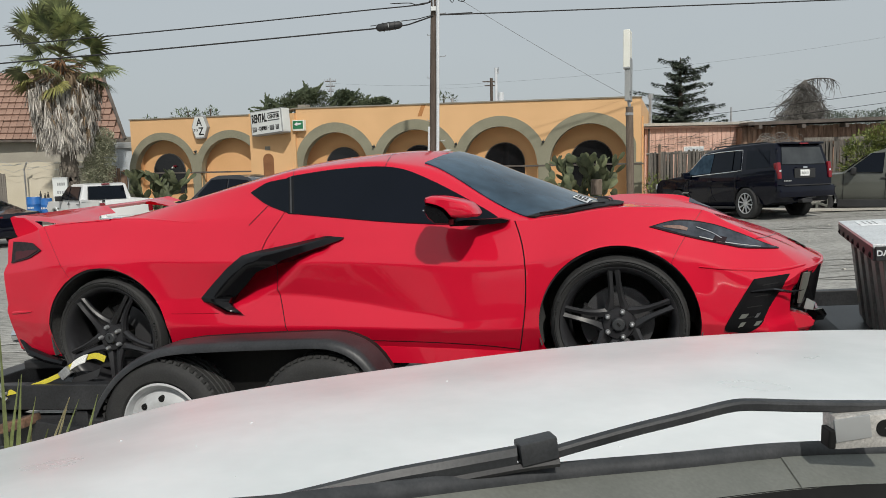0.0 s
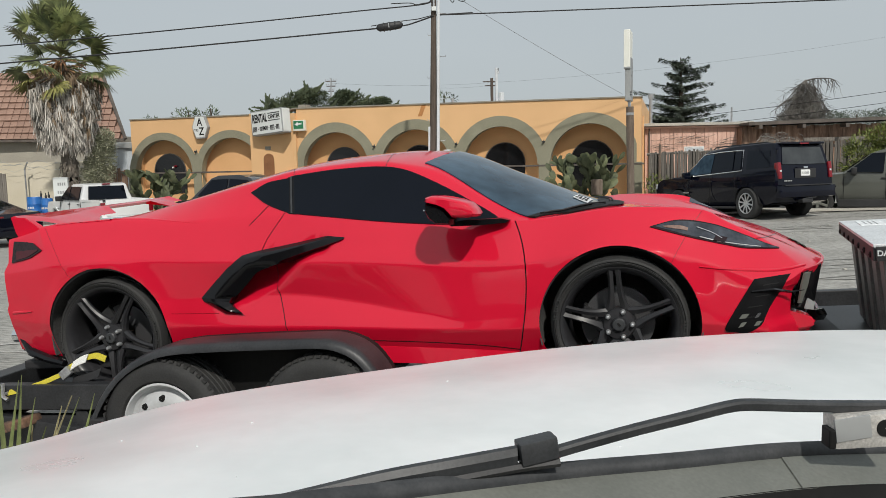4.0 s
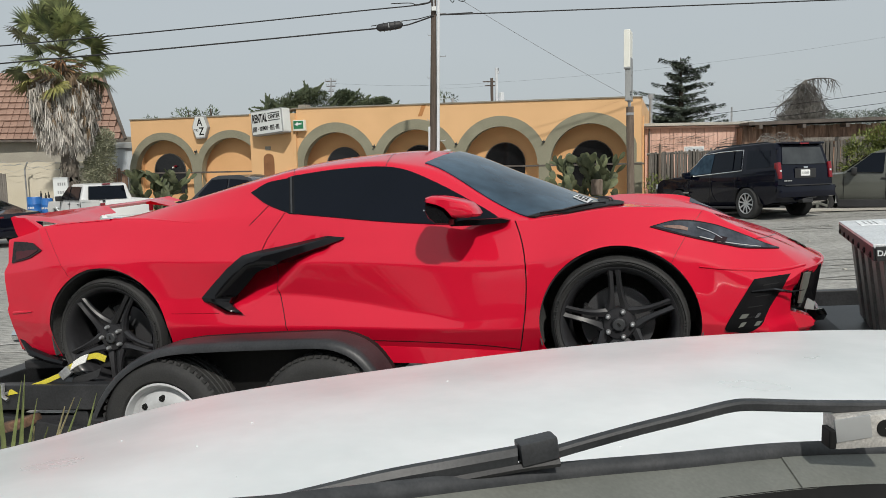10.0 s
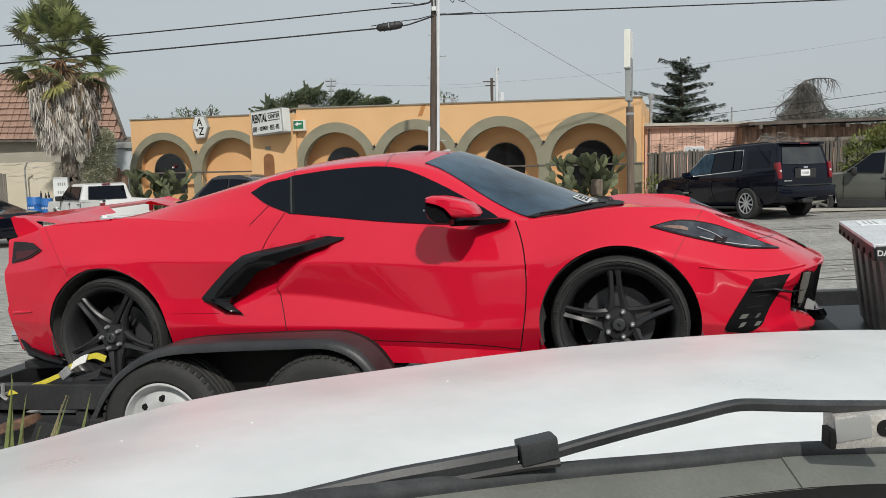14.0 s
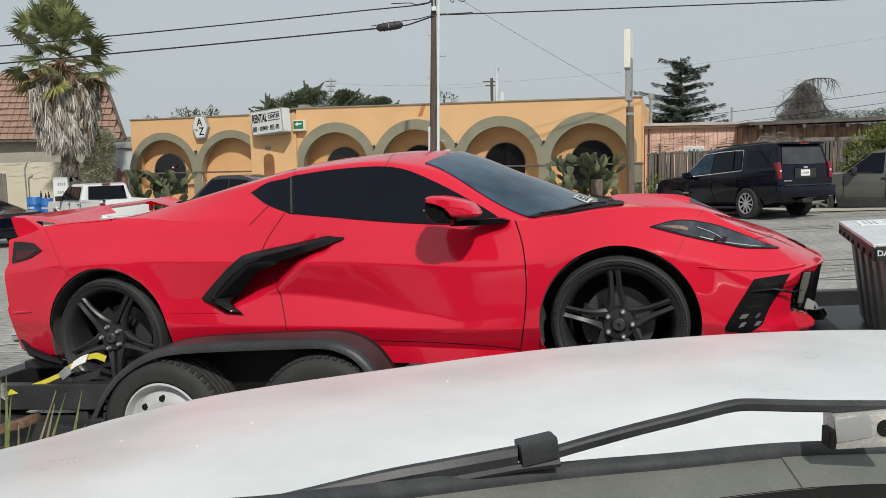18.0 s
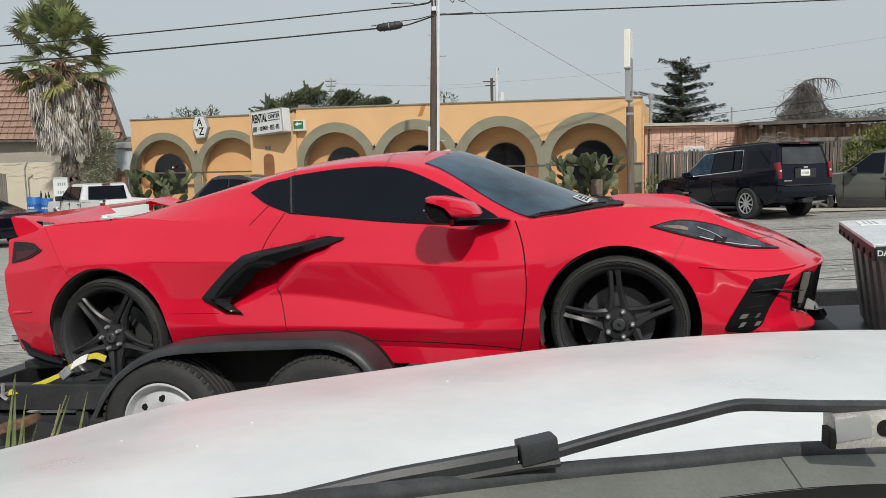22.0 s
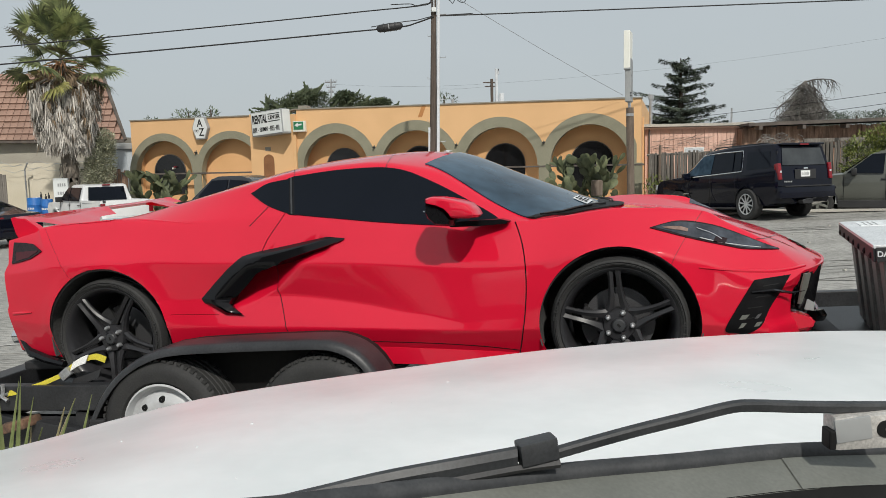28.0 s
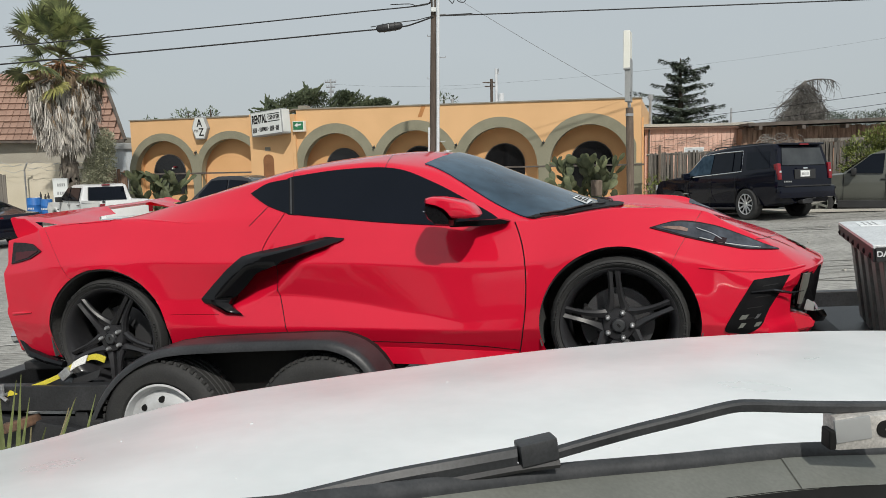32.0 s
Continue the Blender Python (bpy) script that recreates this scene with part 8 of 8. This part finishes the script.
    for ax, ay, az, stalk, m in ((0.22, -0.9, -0.62, 1.25, PALM_YELLOW), (-0.85, -0.7, -0.50, 1.35, PALM_YELLOW), (1.25, -0.35, -0.16, 1.45, PALM_GREEN), (-1.3, -0.25, -0.05, 1.5, PALM_GREEN), (1.3, 0.1, -0.45, 1.4, PALM_GREEN), (-1.2, 0.2, -0.55, 1.3, PALM_BROWN)):
        bm = bmesh.new()
        fan_frond(bm, Vector((0, 0, 6.50)), Vector((ax, ay, az)), stalk, 0.90, rng, 34, 0.34)
        part("frond", bm, m, palm, "yellowing fan frond" if m is PALM_YELLOW else "")


def scatter_leaves(bm, centre, radii, count, size, rng, lean=(0, 0, 0), shell=0.55, gaps=0.0):
    """Small pointed leaves through a lumpy volume."""
    c, lean = Vector(centre), Vector(lean)
    for _ in range(count):
        while True:
            v = Vector((rng.uniform(-1, 1), rng.uniform(-1, 1), rng.uniform(-1, 1)))
            if shell < v.length < 1:
                break
        p = c + Vector((v.x * radii[0], v.y * radii[1], v.z * radii[2]))
        if gaps and noise.noise(p * gaps) < -0.12:
            continue
        d = (v * 0.8 + lean + Vector((rng.uniform(-0.7, 0.7), rng.uniform(-0.7, 0.7), rng.uniform(-0.5, 0.7)))).normalized()
        leaf_strip(bm, p, d, Vector((rng.uniform(-1, 1), rng.uniform(-1, 1), 1)), size * rng.uniform(0.7, 1.5), size * rng.uniform(0.3, 0.5), 0.15, 2)


def build_trees():
    rng = random.Random(17)
    # dusty shrub beside the palm
    shrub = empty("tall_shrub", pose(-14.35, 32.6, ground_z(-14, 32.6)), "dusty green shrub beside the palm", "shrub")
    part("trunk", tube(bmesh.new(), ((0, 0, 0), (0.05, 0, 1.4), (-0.1, 0, 2.6)), [0.07, 0.05, 0.02], 6), BARK, shrub)
    bm = bmesh.new()
    for c, r, n in (((0, 0, 2.6), (0.65, 0.5, 1.15), 4200), ((0.2, 0, 3.4), (0.5, 0.4, 0.6), 1700), ((-0.3, 0, 1.9), (0.6, 0.4, 0.8), 1700)):
        scatter_leaves(bm, c, r, n, 0.10, rng, (0, 0, 0.3), 0.1)
    part("crown", bm, OLIVE_LEAF, shrub)

    # wind-shaped cypresses behind the hall
    tree = empty("cypress_tree", pose(-7.0, 50, 0), "dark wind-shaped cypresses behind the hall", "tree")
    for x in (-3.2, 0.5, 3.0):
        part("trunk", tube(bmesh.new(), ((x, 0, -1), (x + 0.1, 0, 3), (x + 0.4, 0, 5.2)), [0.3, 0.22, 0.1], 7), BARK, tree)
    clumps = ((-3.0, 5.6, 1.3, 0.75), (-2.0, 6.1, 1.2, 0.6), (-1.2, 6.35, 1.1, 0.5), (0.2, 5.6, 1.5, 0.8), (1.4, 5.9, 1.1, 0.7), (2.6, 5.5, 1.3, 0.6), (3.6, 5.2, 1.0, 0.5), (-3.9, 5.2, 0.8, 0.5), (0.9, 6.3, 0.7, 0.4), (3.2, 5.9, 0.7, 0.3), (-0.6, 5.2, 2.8, 0.5), (2.2, 5.1, 1.8, 0.5))
    bm = bmesh.new()
    for x, z, rx, rz in clumps:
        scatter_leaves(bm, (x, 0, z - 0.35), (rx, 0.8, rz), 1500, 0.15, rng, (0.35, 0, 0.4), 0.1)
    def plume(x, z, way, length, thick_by, count, curl):
        """A feathery branch that tapers to its tip."""
        p, d = Vector((x, rng.uniform(-0.6, 0.6), z)), Vector(way).normalized()
        for j in range(count):
            s = rng.random()
            c = p + d * length * s + Vector((0, 0, curl * length * s * s))
            w = thick_by * (1 - s) ** 0.8
            c += Vector((rng.uniform(-w, w), rng.uniform(-w, w), rng.uniform(-w, w) * 0.6))
            leaf_strip(bm, c, d * 1.2 + Vector((rng.uniform(-0.5, 0.5), rng.uniform(-0.4, 0.4), rng.uniform(-0.3, 0.5))), Vector((0, 1, 0.2)), rng.uniform(0.12, 0.24), 0.06, 0, 2)

    for k in range(46):
        x = rng.uniform(-4.6, -0.9)
        top = 5.35 + 1.1 * math.exp(-((x + 1.3) / 1.7) ** 2)
        plume(x, top - rng.uniform(0.1, 0.9), (rng.uniform(-1.0, 1.0), 0, rng.uniform(0.0, 0.28)), rng.uniform(0.6, 1.1), 0.16, 90, 0.05)
    for k in range(44):
        x = rng.uniform(-0.4, 4.2)
        top = 5.75 - 0.12 * max(0, x - 1.0) ** 1.5
        plume(x, top - rng.uniform(0.1, 0.9), (rng.uniform(0.3, 1.0), 0, rng.uniform(0.25, 0.75)), rng.uniform(0.5, 1.0), 0.11, 70, 0.18)
    part("crown", bm, CYPRESS, tree)
    for x, z, w, n in ((-16.8, 5.35, 1.2, 500), (-19.3, 4.9, 0.6, 200), (-15.3, 5.5, 0.5, 200), (0.3, 6.05, 0.9, 160)):
        small = empty("far_tree", pose(x, 52, 0), "leafy tree top beyond the roof", "tree")
        part("trunk", tube(bmesh.new(), ((0, 0, -1), (0, 0, z)), [0.2, 0.05], 6), BARK, small)
        bm = bmesh.new()
        scatter_leaves(bm, (0, 0, z - 0.25), (w, 0.6, 0.45), n, 0.20, rng, (0, 0, 0.2), 0.1, 2.0)
        part("crown", bm, CYPRESS, small)

    # tall conifer with level branches
    fir = empty("conifer_tree", pose(13.9, 45, 0), "tall dark conifer with level tiered branches", "tree")
    part("trunk", tube(bmesh.new(), ((0, 0, -1), (0.05, 0, 4), (0.0, 0, 7.3)), [0.28, 0.18, 0.03], 8), BARK, fir)
    limbs = [(-1.3, 7.22), (0.35, 7.28), (1.7, 6.84), (1.5, 6.62), (-0.8, 6.28), (1.9, 5.86), (-1.5, 5.88), (1.4, 5.38), (-2.7, 5.40), (-2.5, 4.78), (2.4, 4.58), (1.7, 4.10), (-1.9, 4.12), (2.9, 3.72), (-2.2, 3.66), (2.6, 4.0), (-2.5, 4.1)]
    limbs = [(x, z, rng.uniform(-0.5, 0.5)) for x, z in limbs]
    for k in range(104):
        z = rng.uniform(3.0, 7.1) if k % 3 else rng.uniform(3.0, 5.2)
        reach = line(((3.0, 2.4), (4.5, 2.0), (5.5, 1.5), (6.5, 1.1), (7.2, 0.5)), z) * rng.uniform(0.40, 1.0)
        a = rng.uniform(0, 6.28)
        limbs.append((reach * math.cos(a), z, reach * math.sin(a)))
    for x, z, y in limbs:
        bm = bmesh.new()
        tip = Vector((x, y, z))
        base = Vector((0, 0, z - 0.10 - 0.10 * tip.xy.length))
        mid = (base + tip) / 2 + Vector((0, 0, -0.06))
        tube(bm, (base, mid, tip), [0.045, 0.03, 0.008], 4, False)
        run = math.hypot(x, y)
        along_limb = Vector((x, y, 0)).normalized()
        across = Vector((-along_limb.y, along_limb.x, 0))
        for i in range(int(110 * run) + 40):
            s = rng.uniform(0.12, 1.02)
            wide = 0.34 * math.sin(math.pi * min(1, 0.12 + s * 0.9)) ** 0.7
            p = base + (mid - base) * 2 * s if s < 0.5 else mid + (tip - mid) * (2 * s - 1)
            p = p + across * rng.uniform(-wide, wide) + Vector((0, 0, rng.uniform(-0.13, 0.07)))
            d = along_limb * rng.uniform(0.2, 1.2) + across * rng.uniform(-1, 1) + Vector((0, 0, rng.uniform(-0.35, 0.25)))
            leaf_strip(bm, p, d, Vector((0, 0, 1)), rng.uniform(0.12, 0.24), 0.095, 0.15, 2)
        part("branch", bm, FIR, fir)

    # bare drooping tree
    dead = empty("bare_tree", pose(18.3, 40, 0), "bare drooping grey tree behind the shed", "tree")
    bm = bmesh.new()
    tube(bm, ((-0.4, 0, 0), (-0.3, 0, 2.8), (-0.2, 0, 4.0), (0.5, 0, 5.35)), [0.16, 0.13, 0.10, 0.06], 6)
    def limb(start, way, steps, stride, bend, r, wobble=0.25):
        pts, d = [Vector(start)], Vector(way).normalized()
        for i in range(steps):
            d = (d + Vector((rng.uniform(-wobble, wobble), rng.uniform(-wobble, wobble) * 0.6, rng.uniform(-wobble, wobble) - bend))).normalized()
            pts.append(pts[-1] + d * stride)
        tube(bm, pts, [r * (1 - 0.85 * i / steps) for i in range(steps + 1)], 4 if r > 0.02 else 3, False)
        return pts

    tops = []
    def in_cone(h):
        """A point of the drooping crown, h from its peak to its hem."""
        return Vector((0.60 - 0.20 * h + rng.uniform(-1, 1) * (0.22 + 1.15 * h), rng.uniform(-0.6, 0.6) * h, 5.42 - 2.1 * h))

    for k in range(95):
        h = rng.random() ** 0.7
        tops.append(limb(in_cone(h * 0.75), (rng.uniform(-0.9, 0.5), rng.uniform(-0.5, 0.5), rng.uniform(-1.0, -0.1)), 6, 0.17, 0.16, 0.026, 0.25))
    for start, way in (((0.50, 0, 5.4), (-0.75, 0, -0.8)), ((0.4, 0.1, 5.1), (-0.35, 0, -0.9)), ((0.5, 0, 5.2), (0.62, 0, -0.9)), ((0.1, 0, 4.7), (-0.8, 0, -0.6))):
        tops.append(limb(start, way, 7, 0.24, 0.02, 0.055, 0.12))
    spray = [(0.25, 0, 5.0), (0.50, 0, 5.36), (0.9, 0, 5.46), (1.35, 0, 5.48), (1.8, 0, 5.44), (2.0, 0, 5.36)]
    tube(bm, spray, [0.05, 0.045, 0.035, 0.028, 0.018, 0.008], 4, False)
    for k in range(34):
        limb(along(spray, rng.uniform(0.25, 0.92)), (rng.uniform(-0.3, 0.8), rng.uniform(-0.3, 0.3), rng.uniform(-0.9, -0.1)), rng.randint(4, 8), 0.14, 0.16, 0.018, 0.35)
    for k in range(2300):
        run = rng.choice(tops)
        p = run[rng.randint(1, len(run) - 1)] if k % 2 else in_cone(rng.random() ** 0.6)
        if p.z > 2.6:
            limb(p, (rng.uniform(-0.8, 0.8), rng.uniform(-0.5, 0.5), rng.uniform(-0.8, 0.5)), rng.randint(3, 6), 0.12, 0.26, 0.011, 0.4)
    part("crown", bm, TWIG, dead)
    for x, z, w in ((21.5, 3.85, 1.5), (23.6, 3.80, 1.8), (20.0, 3.6, 1.0), (25.8, 3.95, 1.8)):
        small = empty("far_tree", pose(x, 44, 0), "green tree top beyond the shed", "tree")
        part("trunk", tube(bmesh.new(), ((0, 0, -1), (0, 0, z)), [0.2, 0.05], 6), BARK, small)
        bm = bmesh.new()
        scatter_leaves(bm, (0, 0, z - 0.35), (w, 0.8, 0.6), 3200, 0.10, rng, (0, 0, 0.2), 0.05, 0.8)
        part("crown", bm, FIR, small)

    # bush behind the khaki pickup and weeds along the fence
    bush = empty("leafy_bush", pose(14.35, 25.4, ground_z(14.4, 25) + 0.0), "bright green leafy bush", "bush")
    part("trunk", tube(bmesh.new(), ((0, 0, 0), (0.05, 0, 1.2)), [0.08, 0.03], 6), BARK, bush)
    bm = bmesh.new()
    for c, r, n in (((0.1, 0, 1.35), (1.25, 0.7, 1.0), 4200), ((-0.45, -0.1, 1.15), (0.8, 0.6, 0.8), 2200), ((0.7, 0, 1.95), (0.9, 0.6, 0.65), 2400)):
        scatter_leaves(bm, c, r, n, 0.12, rng, (0, 0, 0.25), 0.3, 2.6)
    part("crown", bm, LEAF, bush)
    for x, y, s in ((8.25, 27.9, 1.0), (7.75, 28.0, 1.2), (9.6, 27.9, 0.5), (12.3, 27.2, 1.3)):
        weed = empty("weed_clump", pose(x, y, ground_z(x, y)), "green weeds at the foot of the fence", "plant", "weeds by the fence")
        bm = bmesh.new()
        scatter_leaves(bm, (0, 0, 0.4 * s), (0.35 * s, 0.25, 0.55 * s), int(260 * s), 0.11, rng, (0, 0, 0.4), 0.1)
        part("leaves", bm, LEAF, weed)
        part("stem", tube(bmesh.new(), ((0, 0, 0), (0.03, 0, 0.6 * s)), 0.012, 4), BARK, weed)


def build_cacti():
    rng = random.Random(9)

    def pad(bm, base, way, size):
        way = way.normalized()
        a, _ = frame_of(way)
        turn = Matrix.Rotation(rng.uniform(0, 3.1), 3, way)
        a = turn @ a
        nrm = a.cross(way)
        ring = []
        top, low = bm.verts.new(base + way * size * 0.52 + nrm * 0.05 * size / 0.4), bm.verts.new(base + way * size * 0.52 - nrm * 0.05 * size / 0.4)
        n = 12
        for k in range(n):
            q = 2 * math.pi * k / n
            w = 0.30 + 0.06 * math.sin(q)
            ring.append(bm.verts.new(base + way * size * (0.5 + 0.5 * math.sin(q)) + a * size * w * math.cos(q)))
        for k in range(n):
            bm.faces.new((ring[k], ring[(k + 1) % n], top))
            bm.faces.new((ring[(k + 1) % n], ring[k], low))
        return a

    for x, y, h, w, count in ((5.15, 27.3, 1.98, 1.35, 210), (-11.2, 31.0, 2.15, 1.15, 200)):
        g = ground_z(x, y)
        cactus = empty("prickly_pear", pose(x, y, g), "large green prickly pear cactus against the hall", "cactus", "prickly pears by the hall")
        heads = []
        for k in range(count):
            if k < 16 or not heads:
                base = Vector((rng.uniform(-w, w) * 0.85, rng.uniform(-0.4, 0.4), 0.0))
                way = Vector((rng.uniform(-0.35, 0.35), rng.uniform(-0.3, 0.3), 1))
            else:
                b, d, s = heads[rng.randrange(max(0, len(heads) - 40), len(heads))]
                base = b + d * s * rng.uniform(0.7, 0.98)
                way = d + Vector((rng.uniform(-0.9, 0.9), rng.uniform(-0.6, 0.6), rng.uniform(-0.1, 0.6)))
            way.normalize()
            size = rng.uniform(0.32, 0.52)
            if base.z + way.z * size > h or abs(base.x) > w:
                continue
            bm = bmesh.new()
            pad(bm, base, way, size)
            part("pad", bm, CACTUS, cactus, smooth=70)
            heads.append((base, way, size))
        if x > 0:
            part("stump", boxed((0.25, -0.55, 0.75), (0.36, 0.3, 0.55), None, 0.05), POST_WOOD, cactus)


def build_grass():
    rng = random.Random(2)
    blades = []

    def blade(x, y, high, lean, width, material, bow=0.03):
        ob = empty("grass_blade", pose(x, y, ground_z(x, y), 0, lean, 0), "long green grass blade swaying in the wind" if material is GRASS else "dry straw-coloured grass blade", "grass", "tall grass by the trailer")
        bm = bmesh.new()
        rows = []
        for k in range(11):
            s = k / 10
            hw = width / 2 * (1 - s ** 2.2) + 0.0004
            rows.append([Vector((bow * s * s + d * hw, -0.003 * (1 - abs(d)), high * s)) for d in (-1, 0, 1)])
        grid(bm, rows)
        part("leaf", thick(bm, 0.0012), material, ob, smooth=True)
        blades.append((ob, x, y, lean))

    blade(-1.400, 2.45, 0.93, 13.5, 0.032, GRASS)
    blade(-1.540, 2.40, 0.97, 18.5, 0.026, GRASS)
    blade(-1.600, 2.42, 0.98, 21.0, 0.014, GRASS_DRY)
    blade(-1.425, 2.40, 1.16, -2.0, 0.026, GRASS)
    blade(-1.500, 2.36, 0.94, 9.0, 0.030, GRASS)
    blade(-1.505, 2.44, 0.90, 14.0, 0.022, GRASS_DRY)
    blade(-1.470, 2.42, 0.98, 4.0, 0.034, GRASS)
    blade(-1.560, 2.38, 0.86, 16.0, 0.022, GRASS)
    blade(-1.420, 2.38, 0.82, 3.0, 0.020, GRASS_DRY)
    blade(-1.34, 2.46, 0.80, 12.0, 0.018, GRASS)
    blade(-1.50, 2.46, 0.82, 20.0, 0.018, GRASS)
    blade(-1.54, 2.40, 0.98, 7.0, 0.030, GRASS)
    blade(-1.44, 2.34, 0.88, -6.0, 0.024, GRASS)
    bm = bmesh.new()
    for _ in range(160):
        x, y = rng.uniform(-2.2, -0.9), rng.uniform(2.15, 2.6)
        leaf_strip(bm, Vector((x, y, ground_z(x, y))), Vector((rng.uniform(-0.3, 0.3), rng.uniform(-0.2, 0.2), 1)), Vector((0, 1, 0)), rng.uniform(0.25, 0.6), 0.014, 0.1, 3)
    tagged(part("grass", bm, GRASS), "short green grass at the lot's edge", "grass", kind="stuff")
    # A plain block stands for a rusty bracket, placed to fit the camera's view.
    block = empty("rusty_bracket", CAR_POSE @ pose(-3.28, -1.10, -0.095, 0, -12, 0), "rusty bracket at the trailer's tail", "timber")
    part("block", boxed((0, 0, 0), (0.20, 0.14, 0.050), None, 0.008), RUST_BLOCK, block)
    return blades


build_palm()
build_trees()
build_cacti()
BLADES = build_grass()


# ---- moving things ----
def gust(t):
    """How far the wind leans the tall blades, in degrees to the right."""
    keys = ((0, 1.2), (0.8, 0.4), (2.0, 0.0), (2.8, -0.3), (4.2, 0.8), (6, -0.6), (6.6, 0.6), (8, 3.4), (9.5, 1.8), (10.8, 0.2), (12, -1.6), (13.5, -0.6), (15.5, -2.0), (17.5, -2.6), (19, -3.0), (21, -2.0),
            (22.5, -0.6), (24, -1.4), (26.5, 0.0), (28, 0.6), (30, 0.2), (32, 0.9))
    return line(keys, t)


def motions():
    for k, (ob, x, y, lean) in enumerate(BLADES):
        rows = []
        for i in range(81):
            t = 0.4 * i
            swing = gust(t) * (0.7 + 0.09 * (k % 5)) + 0.7 * math.sin(3.1 * t + 1.9 * k) + 0.35 * math.sin(7.3 * t + 2.7 * k)
            rows.append((t, pose(x, y, ground_z(x, y), 0.4 * math.sin(2.3 * t + k), lean + swing, 0)))
        walk(ob, rows)
    # the van drives by from right to left along the street, between 14.4 and 16.5 s
    speed, yaw = 12.8, 163.3
    way = Vector((math.cos(radians(yaw)), math.sin(radians(yaw)), 0))
    at = Vector((7.97, 14.35, 0)) - way * 2.72      # its middle at 14.5 s
    rows = []
    for t in (0.0, 8.0, 13.0, 14.0, 14.5, 15.0, 15.5, 16.0, 16.5, 18.0, 24.0, 32.0):
        p = at + way * speed * (t - 14.5)
        rows.append((t, pose(p.x, p.y, ground_z(p.x, 14) - 0.0, 0, -1.49 if abs(p.x) < 45 else 0, yaw)))
    walk(VAN, rows)


motions()
